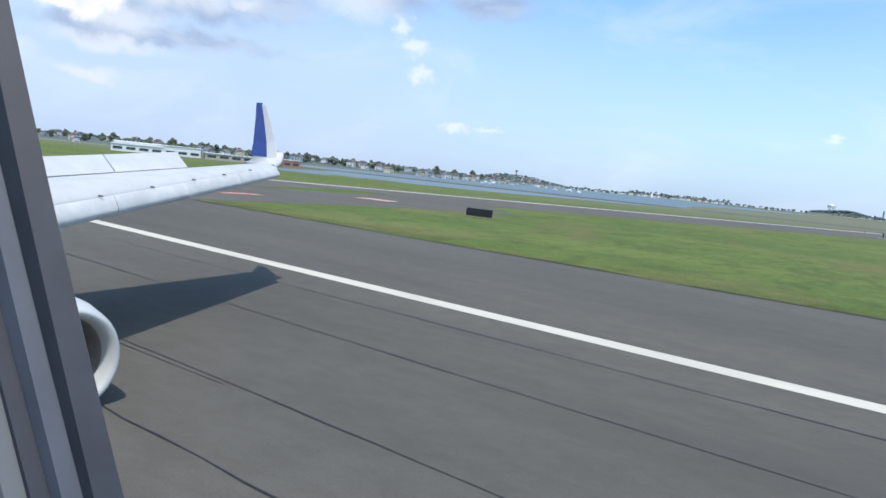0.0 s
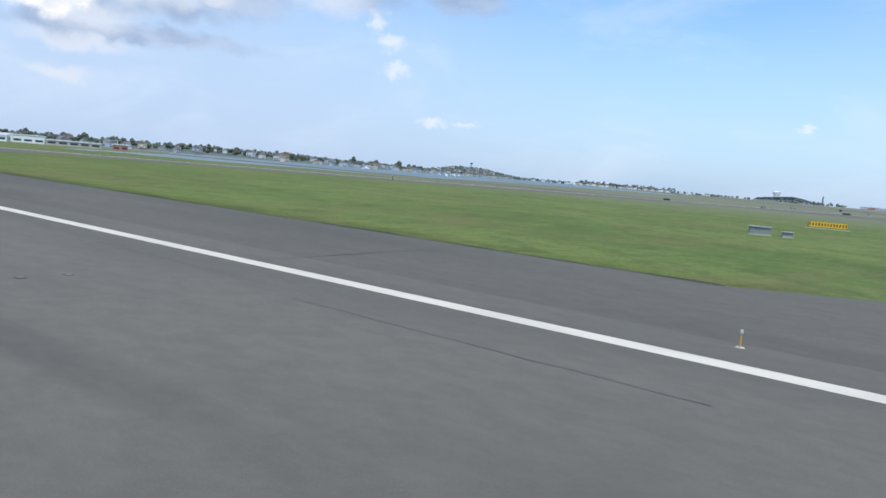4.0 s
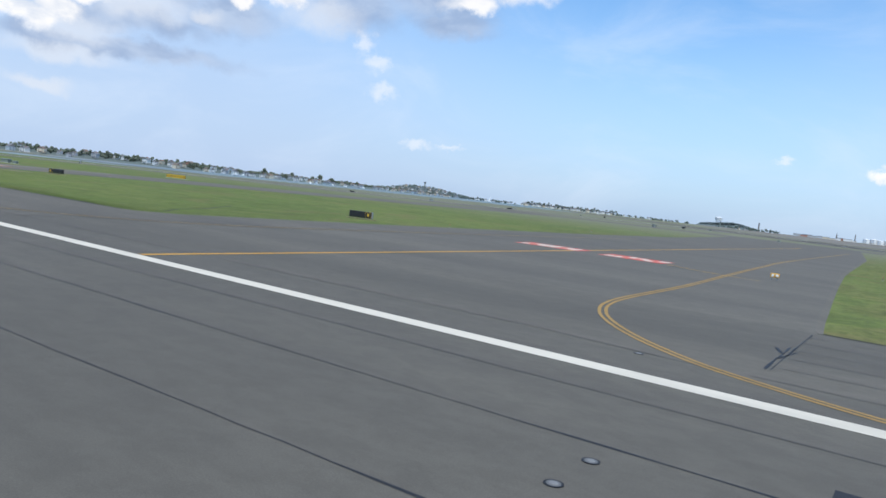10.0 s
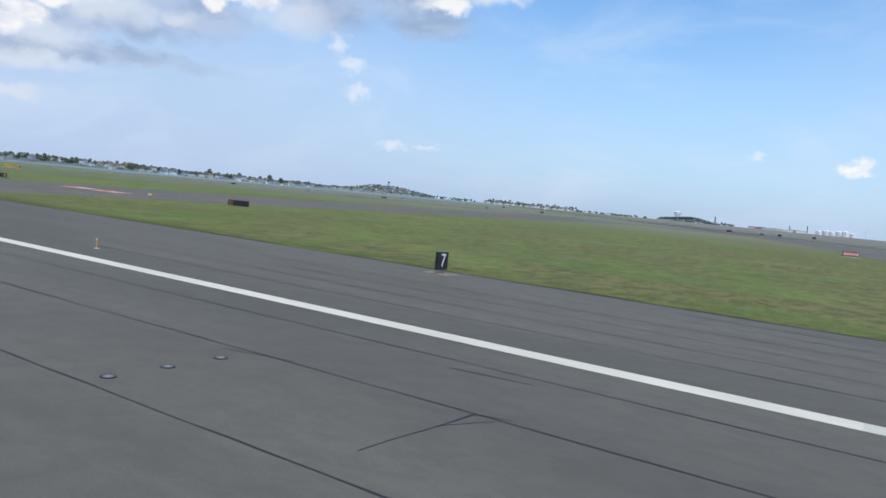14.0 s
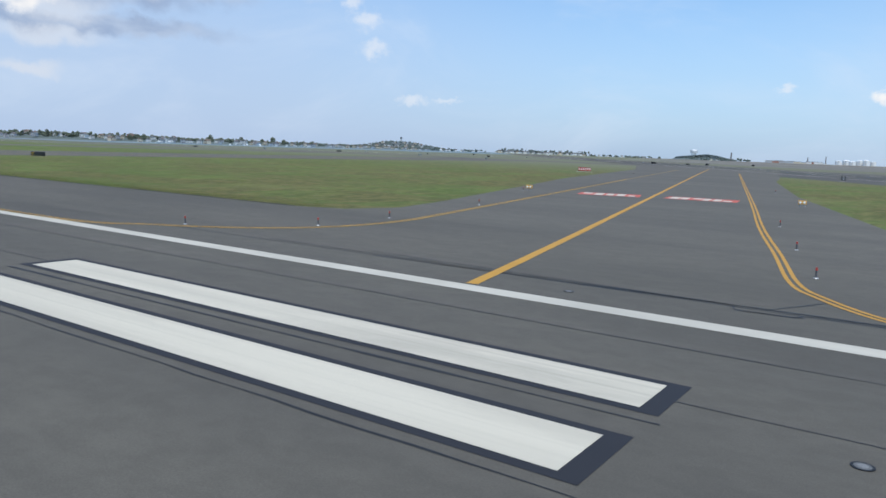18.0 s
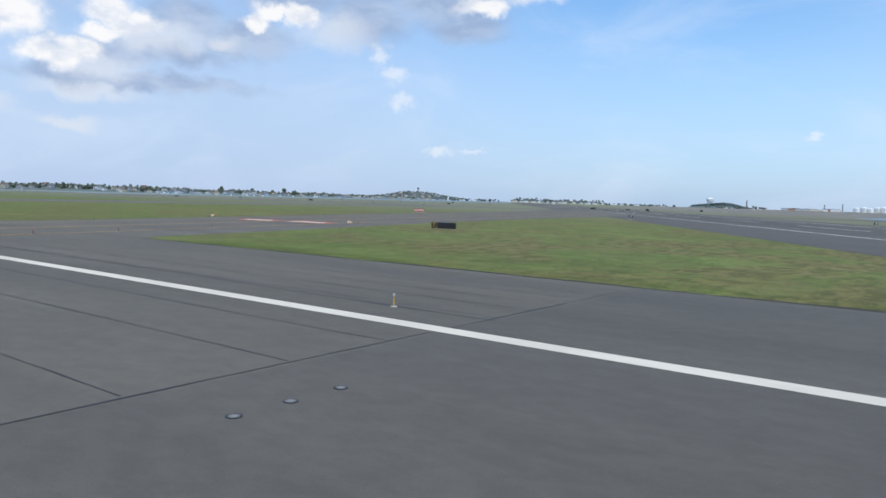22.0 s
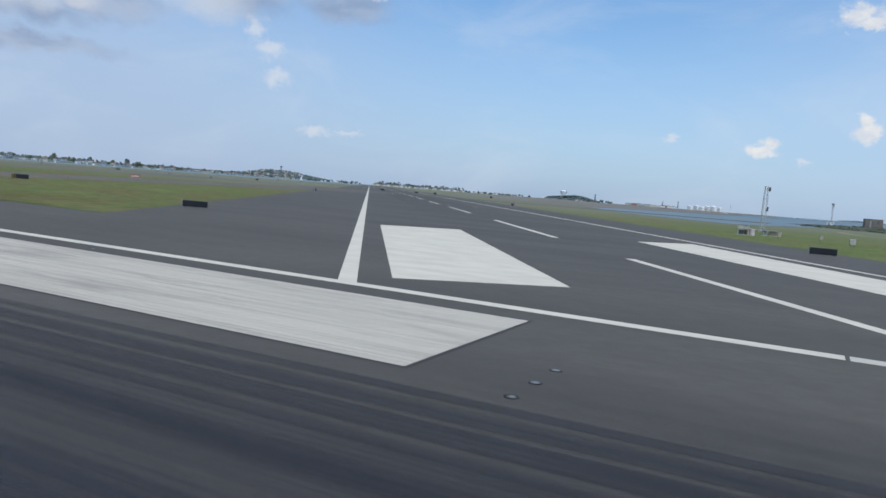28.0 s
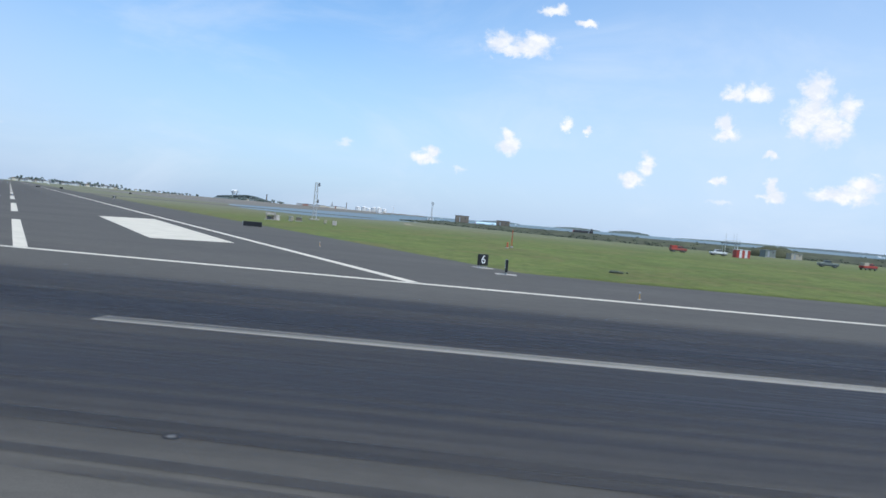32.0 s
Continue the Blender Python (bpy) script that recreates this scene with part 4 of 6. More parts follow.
def guard_light(x, y, turn):
    """Runway guard light: a yellow housing with two round lamps on two short posts."""
    e = empty("guard_light", pose(x, y, -0.08, 0, 0, turn))
    part("pad", one(box, (1.2, 0.8, 0.06), (0, 0, 0.02), 0.01), MAT["concrete"], e)
    for s_ in (-0.25, 0.25):
        part("post", one(cyl, 0.035, 0.035, 0.34, (s_, 0, 0.04), 8), MAT["grey_metal"], e)
    body = part("housing", one(box, (0.82, 0.26, 0.42), (0, 0, 0.56), 0.05), MAT["post_orange"], e)
    for s_ in (-0.2, 0.2):
        part("lamp", one(cyl, 0.13, 0.12, 0.05, (s_, -0.13, 0.56), 16, Matrix.Rotation(radians(90), 3, "X")), MAT["sign_white"], body, "pale round lamp")
    return tagged(e, "yellow runway guard light with two lamps beside a taxiway", "guard light", "guard lights")


guard_light(752.8, 86.0, 10)
guard_light(580.6, 77.5, 10)
guard_light(722.0, 81.8, 10)


def panel_sign(x, y, length, turn, mat, label, text="", height=0.8):
    """Lit panel sign: box, bright face with writing, legs, pad."""
    e = empty("panel_sign", pose(x, y, -0.08, 0, 0, turn))
    part("pad", one(box, (length + 0.9, 1.2, 0.10), (0, 0, 0.03), 0.015), MAT["concrete"], e)
    for s in (-0.4, 0.4):
        part("leg", one(cyl, 0.04, 0.04, 0.26, (s * length, 0, 0.05), 8), MAT["grey_metal"], e)
    part("body", one(box, (length, 0.36, height), (0, 0, 0.28 + height / 2), 0.03), MAT["sign_black"], e)
    face = part("face", one(box, (length - 0.08, 0.02, height - 0.08), (0, -0.185, 0.28 + height / 2)), mat, e)
    if text == "D":
        letters("letter", "D", 0.62, pose(-0.22, -0.20, 0.28 + height / 2, 90, 0, 0), MAT["sign_black"], face, "black letter")
        arrow = bmesh.new()
        for q in ([(0.03, -0.05), (0.22, -0.05), (0.22, 0.05), (0.03, 0.05)], [(0.2, -0.15), (0.36, 0.0), (0.2, 0.15)]):
            arrow.faces.new([arrow.verts.new((a, -0.201, 0.28 + height / 2 + b)) for a, b in q])
        bmesh.ops.recalc_face_normals(arrow, faces=arrow.faces)
        part("arrow", arrow, MAT["sign_black"], face, "black arrow")
    elif text == "#":
        n = int(length / 0.55)
        for i in range(n):
            part("marking_bar", one(box, (0.26, 0.02, height * 0.5), (-length / 2 + length * (i + 0.5) / n, -0.198, 0.28 + height / 2)), MAT["sign_white" if mat is MAT["sign_red"] else "sign_black"], face)
    return tagged(e, label, "airfield sign")


panel_sign(601.9, 36.0, 0.86, 40, MAT["sign_yellow"], "yellow taxiway sign with black letter and arrow", "D", 0.68)
panel_sign(679.1, 196.0, 3.6, 30, MAT["sign_red"], "red runway hold sign with white markings in the grass", "#", 1.0)
panel_sign(361.5, 163.0, 7.4, 28, MAT["sign_yellow"], "long yellow direction sign in the grass", "#", 1.1)


def shed(x, y, turn, size, mat, label, roofed=True, door=True):
    """Small equipment cabin: walls, roof slab, door, vent."""
    e = empty("equipment_cabin", pose(x, y, -0.1, 0, 0, turn))
    w, d, h = size
    part("plinth", one(box, (w + 0.3, d + 0.3, 0.18), (0, 0, 0.09), 0.02), MAT["concrete"], e)
    part("wall", one(box, (w, d, h), (0, 0, 0.18 + h / 2), 0.03), mat, e)
    if roofed:
        part("roof", one(box, (w + 0.25, d + 0.25, 0.12), (0, 0, 0.24 + h), 0.03), MAT["grey_metal"], e)
    if door:
        part("door", one(box, (min(0.9, w * 0.35), 0.05, h * 0.8), (-w * 0.2, -d / 2 - 0.012, 0.2 + h * 0.42), 0.01), MAT["grey_metal"], e)
        part("vent", one(box, (min(0.7, w * 0.25), 0.05, h * 0.22), (w * 0.25, -d / 2 - 0.012, 0.2 + h * 0.7), 0.01), MAT["dark_metal"], e)
    return tagged(e, label, "equipment cabin")


MAT["cabin_white"] = plain("cabin_white", (0.72, 0.72, 0.70), 0.6, vary=0.08, scale=1.5)
MAT["cabin_tan"] = plain("cabin_tan", (0.42, 0.37, 0.29), 0.7, vary=0.12, scale=1.0)
MAT["cabin_brown"] = plain("cabin_brown", (0.20, 0.165, 0.13), 0.8, vary=0.15, scale=0.6)
MAT["cabin_grey"] = plain("cabin_grey", (0.20, 0.22, 0.20), 0.7, vary=0.15, scale=1.0)
# utility boxes in the meadow
shed(361.5, 104.5, 20, (2.6, 1.4, 0.9), MAT["cabin_grey"], "low dark grey utility box in the grass", True, False)
shed(364.8, 105.6, 20, (1.2, 1.0, 0.5), MAT["cabin_grey"], "low dark grey utility box in the grass", True, False)


def lattice_mast(x, y, h, w, name, label, mat, arms=(), thick=0.06):
    """Square lattice mast: four legs, rungs and diagonals, with antenna arms."""
    e = empty(name, pose(x, y, -0.1, 0, 0, 20))
    part("footing", one(box, (w * 2.4, w * 2.4, 0.4), (0, 0, 0.2), 0.05), MAT["concrete"], e)
    for sx in (-1, 1):
        for sy in (-1, 1):
            part("leg", one(bar_between, (sx * w / 2, sy * w / 2, 0.3), (sx * w * 0.3, sy * w * 0.3, h), thick), mat, e)
    n = max(4, int(h / 1.2))
    br = bmesh.new()
    for i in range(n):
        z0, z1 = 0.4 + (h - 0.5) * i / n, 0.4 + (h - 0.5) * (i + 1) / n
        r0, r1 = (w / 2) * (1 - 0.4 * z0 / h), (w / 2) * (1 - 0.4 * z1 / h)
        c0 = [(-r0, -r0, z0), (r0, -r0, z0), (r0, r0, z0), (-r0, r0, z0)]
        c1 = [(-r1, -r1, z1), (r1, -r1, z1), (r1, r1, z1), (-r1, r1, z1)]
        for k in range(4):
            bar_between(br, c0[k], c1[(k + 1) % 4], thick / 2, 4)
            bar_between(br, c1[k], c1[(k + 1) % 4], thick / 2, 4)
    part("bracing", br, mat, e)
    for z, reach in arms:
        a = part("antenna", one(box, (0.5, 0.35, 1.2), (reach, 0, z), 0.06), MAT["dark_metal"], e, "dark antenna panel")
        part("bracket", one(bar_between, (0, 0, z), (reach, 0, z), 0.05), mat, e)
    return tagged(e, label, "mast")


MAT["mast_grey"] = plain("mast_grey", (0.46, 0.45, 0.44), 0.55, 0.4)
MAT["mast_red"] = plain("mast_red", (0.48, 0.12, 0.06), 0.5)
lattice_mast(908.7, 216.5, 12.8, 1.3, "antenna_mast", "tall grey lattice antenna mast beside white cabins", MAT["mast_grey"], ((12.0, 0.9), (6.4, 0.8)))
lattice_mast(969.3, 110.7, 3.5, 0.2, "marker_mast", "thin red lattice marker mast in the grass", MAT["mast_red"], (), 0.022)
shed(968.4, 109.0, 10, (0.3, 0.3, 0.9), MAT["mast_red"], "slim red marker box in the grass", False, False)


def canopy_unit(x, y, turn):
    """Equipment stand: a pale flat housing on four legs over dark gear, with a rounded pale drum at its side."""
    e = empty("equipment_stand", pose(x, y, -0.1, 0, 0, turn))
    part("plinth", one(box, (3.0, 2.0, 0.12), (0, 0, 0.06), 0.02), MAT["concrete"], e)
    top = part("housing", one(box, (2.5, 1.7, 0.62), (0, 0, 1.62), 0.10), MAT["cabin_pink"], e, "pale pinkish weathered housing")
    part("lid", one(box, (2.6, 1.8, 0.07), (0, 0, 1.96), 0.02), MAT["cabin_tan"], top)
    part("lamp", one(cyl, 0.12, 0.08, 0.3, (0.5, 0, 1.99), 10), MAT["dark_metal"], top, "small dark lamp")
    for lx in (-1.05, 1.05):
        for ly in (-0.65, 0.65):
            part("leg", one(box, (0.16, 0.16, 1.24), (lx, ly, 0.72), 0.02), MAT["cabin_pink"], e)
    part("gear", one(box, (1.0, 1.0, 0.85), (-0.35, 0, 0.545), 0.08), MAT["dark_metal"], e, "dark machinery under the housing")
    part("gear", one(cyl, 0.32, 0.32, 1.0, (0.55, 0.1, 0.12), 14), MAT["cabin_brown"], e, "rusty brown cylinder")
    part("drum", one(cyl, 0.62, 0.56, 1.45, (1.85, -0.1, 0.0), 18), MAT["cabin_pink"], e, "pale rounded drum")
    return tagged(e, "pale weathered equipment stand on legs in the grass", "equipment stand")


def panel_cabinet(x, y, turn, size, mat, label):
    """Small cabinet on two legs with a framed door."""
    e = empty("panel_cabinet", pose(x, y, -0.1, 0, 0, turn))
    w, d, h = size
    for lx in (-w * 0.35, w * 0.35):
        part("leg", one(box, (0.08, 0.08, 0.42), (lx, 0, 0.21)), MAT["dark_metal"], e)
    body = part("body", one(box, (w, d, h), (0, 0, 0.40 + h / 2), 0.03), mat, e)
    part("door", one(box, (w * 0.82, 0.03, h * 0.86), (0, -d / 2 - 0.008, 0.40 + h / 2), 0.01), mat, body)
    part("side_plate", one(box, (0.06, d * 1.05, h * 1.02), (-w / 2 - 0.02, 0, 0.40 + h / 2), 0.01), MAT["dark_metal"], body, "dark side plate")
    return tagged(e, label, "equipment cabinet")


MAT["cabin_pink"] = plain("cabin_pink", (0.50, 0.44, 0.40), 0.75, vary=0.2, scale=1.2)
canopy_unit(907.6, 165.5, 8)
shed(911.6, 171.5, 8, (0.9, 0.9, 1.0), MAT["cabin_grey"], "grey-green equipment cabinet in the grass")
shed(913.2, 174.5, 8, (1.6, 0.9, 0.9), MAT["cabin_brown"], "low brown rusty box at the mast's foot", True, False)
panel_cabinet(915.2, 158.5, 8, (0.75, 0.5, 1.0), MAT["cabin_tan"], "tan cabinet on short legs in the grass")
panel_cabinet(923.0, 163.0, 5, (0.65, 0.5, 0.9), MAT["cabin_tan"], "tan cabinet on short legs in the grass")
panel_cabinet(928.1, 148.5, 5, (1.0, 0.5, 1.05), MAT["cabin_pink"], "pale panel cabinet on legs in the grass")

# ================= water =================
def water_material():
    m, nt, b = material("harbour_water")
    w = noise_of(nt, coords(nt, (0.05, 0.16, 1)), 1.0, 6, 0.65)
    big = noise_of(nt, coords(nt, (0.002, 0.006, 1)), 1.0, 4, 0.6)
    link(nt, mixc(nt, remap(nt, big, 0.35, 0.65), (0.11, 0.155, 0.17), (0.15, 0.20, 0.215)), b.inputs["Base Color"])
    b.inputs["Roughness"].default_value = 0.5
    b.inputs["Specular IOR Level"].default_value = 0.2
    bump(nt, b, w, 0.5, 0.6)
    return m


MAT["water"] = water_material()
slab("harbour_water", [(-330, 470), (-95, 310), (-50, 225), (2, 190), (20, 200), (55, 203), (80, 225), (92, 262), (104, 290), (108, 330), (98, 400), (70, 470), (31, 620), (0, 1000), (-21, 1405), (-300, 1900), (-1200, 3300), (-2200, 3400),
                       (-1400, 2600), (-700, 1200)], -0.05, MAT["water"], "grey-blue harbour water with small ripples", category="water")
slab("bay_water", [(764, 562), (800, 460), (832, 380), (862, 340), (892, 305), (905, 345), (925, 420), (960, 500), (1010, 640), (1060, 520), (1110, 400), (1300, 380), (1700, 340), (5000, 300), (5200, 7500), (560, 7500), (690, 2600), (824, 1260), (815, 930), (792, 800), (770, 660)], -0.05,
     MAT["water"], "blue-grey bay water with small ripples", category="water")
MAT["mud"] = plain("tidal_mud", (0.165, 0.150, 0.125), 0.95, vary=0.25, scale=0.03, world_space=True)
MAT["shore"] = plain("dry_shore", (0.25, 0.225, 0.185), 0.95, vary=0.2, scale=0.02, world_space=True)
def revetment(name, pts, h, depth, mat, label):
    """A low bank of rough ground along the water's rim."""
    bm = bmesh.new()
    r = random.Random(len(pts))
    fine_pts = []
    for (x0, y0), (x1, y1) in zip(pts, pts[1:]):
        n = max(2, int(math.hypot(x1 - x0, y1 - y0) / 9))
        fine_pts += [(x0 + (x1 - x0) * k / n, y0 + (y1 - y0) * k / n) for k in range(n)]
    prof = ((-1, 0), (-0.4, 0.7), (0.0, 1.0), (0.4, 0.75), (1, 0))
    rows_ = []
    for i, (x, y) in enumerate(fine_pts):
        a, c = Vector(fine_pts[max(0, i - 1)]), Vector(fine_pts[min(len(fine_pts) - 1, i + 1)])
        d = (c - a).normalized()
        rows_.append([bm.verts.new((x - d.y * s * depth, y + d.x * s * depth, -0.12 + h * k * r.uniform(0.7, 1.15))) for s, k in prof])
    for a, c in zip(rows_, rows_[1:]):
        for j in range(4):
            bm.faces.new((a[j], c[j], c[j + 1], a[j + 1]))
    bmesh.ops.recalc_face_normals(bm, faces=bm.faces)
    return tagged(part(name, bm, mat), label, "bank", kind="structure")


revetment("shore_bank", [(20, 200), (55, 203), (80, 225), (92, 262), (104, 290), (108, 330), (98, 400), (70, 470), (31, 620), (0, 1000)], 0.5, 4.0, MAT["grass"], "low grassy bank along the harbour")
slab("far_shore", [(-1900, 4150), (700, 4350), (1000, 4480), (1000, 5400), (-2400, 5400)], -0.02, MAT["shore"], "far tan shore with low scrub", category="shore")
slab("tide_flat", [(763, 570), (769, 662), (790, 802), (813, 932), (820, 1255), (690, 2550), (300, 2550), (250, 1300), (620, 720)], -0.03, MAT["mud"], "grey-tan tidal flat beside the bay", category="shore")
revetment("tan_dike", [(60, 2040), (250, 2000), (470, 1950), (640, 1960), (780, 1995), (826, 2060)], 3.0, 45, MAT["mud"], "long low tan dike across the tidal flat")
slab("town_shore", [(-3200, 120), (-700, 196), (-330, 560), (-560, 1100), (-1250, 2500), (-1700, 3300), (-3600, 3300)], -0.03, MAT["shore"], "low built-up shore of the town", category="shore")

# ================= trees, houses =================
def leafy(name, col, col2):
    m, nt, b = material(name)
    v = coords(nt)
    n = noise_of(nt, v, 0.8, 4, 0.7)
    c = mixc(nt, remap(nt, n, 0.3, 0.7), col, col2)
    info = nt.nodes.new("ShaderNodeObjectInfo").outputs["Random"]
    c = mixc(nt, remap(nt, info, 0.0, 1.0, 0.0, 0.4), c, (0.10, 0.12, 0.06))
    link(nt, c, b.inputs["Base Color"])
    b.inputs["Roughness"].default_value = 0.85
    bump(nt, b, n, 0.6, 0.4)
    return m


# haze put into the leaf colours: paled for the town, bluish further out
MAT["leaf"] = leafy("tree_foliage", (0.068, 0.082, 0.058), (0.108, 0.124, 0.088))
MAT["hazed_leaf"] = leafy("hazed_foliage", (0.080, 0.106, 0.110), (0.112, 0.140, 0.145))
MAT["bark"] = plain("bark", (0.10, 0.08, 0.06), 0.9)


def clumps(bm, rng, n, spread, low, high, size):
    """A crown: many small uneven leaf clumps scattered in an egg-shaped cloud with gaps."""
    for _ in range(n):
        a, r = rng.uniform(0, math.tau), math.sqrt(rng.random())
        t = rng.random()
        z = low + (high - low) * t
        rr = spread * r * math.sin(math.pi * min(0.97, 0.15 + 0.8 * t)) * rng.uniform(0.75, 1.15)
        s = size * rng.uniform(0.6, 1.3)
        m = Matrix.Translation((rr * math.cos(a), rr * math.sin(a), z)) @ Euler((rng.uniform(0, 6), rng.uniform(0, 6), rng.uniform(0, 6))).to_matrix().to_4x4() @ Matrix.Diagonal((s, s * rng.uniform(0.6, 1), s * rng.uniform(0.5, 0.9), 1))
        bmesh.ops.create_icosphere(bm, subdivisions=1, radius=1, matrix=m)


def tree(seed, h, spread):
    rng = random.Random(seed)
    e = empty("tree", pose(0, 0, -50))
    bm = bmesh.new()
    cyl(bm, 0.45, 0.25, h * 0.45, (0, 0, 0), 8)
    for k in range(5):
        a = k * 1.3 + rng.random()
        bar_between(bm, (0, 0, h * rng.uniform(0.25, 0.42)), (math.cos(a) * spread * 0.55, math.sin(a) * spread * 0.55, h * rng.uniform(0.5, 0.75)), 0.14, 5)
    part("trunk", bm, MAT["bark"], e)
    bm = bmesh.new()
    clumps(bm, rng, 80, spread, h * 0.14, h, spread * 0.24)
    part("crown", bm, MAT["leaf"], e)
    return tagged(e, "leafy broad green tree among the town houses", "tree", "town trees")


WALLS = [plain("siding_white", (0.70, 0.69, 0.66), 0.7, vary=0.08, scale=0.5), plain("siding_cream", (0.62, 0.55, 0.43), 0.7, vary=0.08, scale=0.5),
         plain("siding_grey", (0.42, 0.43, 0.44), 0.7, vary=0.08, scale=0.5), plain("brick_red", (0.36, 0.18, 0.13), 0.8, vary=0.12, scale=0.5),
         plain("siding_blue", (0.40, 0.47, 0.52), 0.7, vary=0.08, scale=0.5)]
ROOFS = [plain("shingle_grey", (0.16, 0.16, 0.165), 0.9, vary=0.15, scale=0.8), plain("shingle_brown", (0.19, 0.15, 0.12), 0.9, vary=0.15, scale=0.8)]
MAT["window_dark"] = plain("window_dark", (0.05, 0.06, 0.075), 0.15, vary=0.2, scale=0.5, spec=0.6)


def house(k, w, d, h, pitch, wall_mat, roof_mat):
    e = empty("house", pose(0, 0, -50))
    part("wall", one(box, (w, d, h), (0, 0, h / 2)), wall_mat, e)
    bm = bmesh.new()
    o = 0.5
    vs = [bm.verts.new(c) for c in ((-w / 2 - o, -d / 2 - o, h), (w / 2 + o, -d / 2 - o, h), (w / 2 + o, d / 2 + o, h), (-w / 2 - o, d / 2 + o, h), (0, -d / 2 - o, h + pitch), (0, d / 2 + o, h + pitch))]
    for f in ((0, 1, 4), (2, 3, 5), (1, 2, 5, 4), (3, 0, 4, 5), (3, 2, 1, 0)):
        bm.faces.new([vs[i] for i in f])
    bmesh.ops.recalc_face_normals(bm, faces=bm.faces)
    roof = part("roof", bm, roof_mat, e)
    part("chimney", one(box, (0.8, 0.8, 2.0), (w * 0.2, 0, h + pitch * 0.75)), WALLS[3], roof, "brick chimney")
    for f in range(max(1, int(h / 3))):
        for s in (-0.28, 0.28):
            part("window", one(box, (1.2, 0.1, 1.5), (w * s, -d / 2 - 0.03, 1.6 + f * 3.0)), MAT["window_dark"], e)
    part("door", one(box, (1.1, 0.1, 2.1), (0, -d / 2 - 0.03, 1.05)), WALLS[k % 2 + 2], e)
    part("porch", one(box, (w * 0.5, 1.6, 0.25), (0, -d / 2 - 0.85, 2.5)), roof_mat, e)
    return tagged(e, ("white", "cream", "grey", "brick", "blue-grey")[k] + " gabled wooden house with dark roof on the shore" if k != 3 else "red brick gabled house with dark roof on the shore", "house", "town houses")


protos_h = [house(k, *dims, WALLS[k], ROOFS[k % 2]) for k, dims in enumerate(((9, 11, 6.2, 3.2), (10, 12, 6.4, 3.6), (8, 10, 6.0, 3.0), (12, 12, 8.5, 2.6), (9, 12, 6.2, 3.4)))]
protos_t = [tree(11 + k, *dims) for k, dims in enumerate(((15, 7.0), (13, 7.5), (18, 8.0), (11, 6.0)))]


def ridge(name, pts, z_top, depth, label):
    """A low wooded rise under the houses: a mound along a line, its top uneven."""
    bm = bmesh.new()
    rows_ = []
    n = len(pts)
    for i, (x, y, h) in enumerate(pts):
        a, c = Vector(pts[max(0, i - 1)][:2]), Vector(pts[min(n - 1, i + 1)][:2])
        d = (c - a).normalized()
        nrm = Vector((-d.y, d.x))
        row = []
        for s, k in ((-1.0, 0), (-0.6, 0.45), (-0.2, 0.9), (0.2, 1.0), (0.7, 0.5), (1.0, 0)):
            row.append(bm.verts.new((x + nrm.x * s * depth, y + nrm.y * s * depth, h * k - 0.06)))
        rows_.append(row)
    for i in range(n - 1):
        for j in range(5):
            bm.faces.new((rows_[i][j], rows_[i + 1][j], rows_[i + 1][j + 1], rows_[i][j + 1]))
    bmesh.ops.recalc_face_normals(bm, faces=bm.faces)
    for f in bm.faces:
        f.smooth = True
    ob = part(name, bm, MAT["hazed_leaf"])
    return tagged(ob, label, "hill", kind="structure")


# the town's shore: from near the airfield away to the far headland
TOWN = [(-1150, 330), (-900, 360), (-640, 480), (-480, 640), (-520, 900), (-680, 1250), (-900, 1750), (-1180, 2350), (-1500, 2950)]


def along(line, t):
    s = t * (len(line) - 1)
    i = min(int(s), len(line) - 2)
    u = s - i
    a, b = Vector(line[i]), Vector(line[i + 1])
    return a.lerp(b, u), (b - a).normalized()


ridge("town_hill", [(x - 60, y + 40, h) for (x, y), h in zip(TOWN, (10, 10, 9, 8, 7, 6.5, 5.5, 5, 4))], 0, 130, "low rise under the town, overgrown green")
rng = random.Random(21)
for i in range(190):
    t = (i + rng.uniform(-0.4, 0.4)) / 190
    p, d = along(TOWN, min(0.999, max(0, t)))
    n = Vector((-d.y, d.x))
    off = rng.choice((-125, -105, -95, -75, -60, -30))
    if t < 0.45:
        off = rng.choice((-120, -90, -65, -40, -10, 15))
    q = p + n * off
    z = 0 if abs(off) > 85 else 5.0 * (1 - abs(off) / 120)
    copy_thing(protos_h[rng.choice((0, 0, 0, 1, 1, 2, 2, 2, 4, 4))], pose(q.x, q.y, z - 0.3, 0, 0, math.degrees(math.atan2(q.y, q.x - 400)) - 90 + rng.uniform(-40, 40)) @ Matrix.Scale(rng.uniform(0.65, 1.0), 4))
for i in range(190):
    t = (i + rng.uniform(-0.5, 0.5)) / 190
    p, d = along(TOWN, min(0.999, max(0, t)))
    n = Vector((-d.y, d.x))
    off = rng.uniform(-45, 95)
    q = p + n * off
    z = (4.6 if t < 0.5 else 3.2) * max(0, 1 - abs(off) / 100) * 0.85
    m = pose(q.x, q.y, z - 0.4, 0, 0, rng.uniform(0, 360)) @ Matrix.Scale(rng.uniform(0.5, 0.82), 4)
    copy_thing(protos_t[rng.randrange(4)], m)
for ob in protos_h + protos_t:          # the patterns themselves stand in the town as well
    p, d = along(TOWN, 0.3 + 0.05 * (protos_h + protos_t).index(ob))
    ob.matrix_basis = pose(p.x - 20, p.y + 15, 4.0, 0, 0, 30)


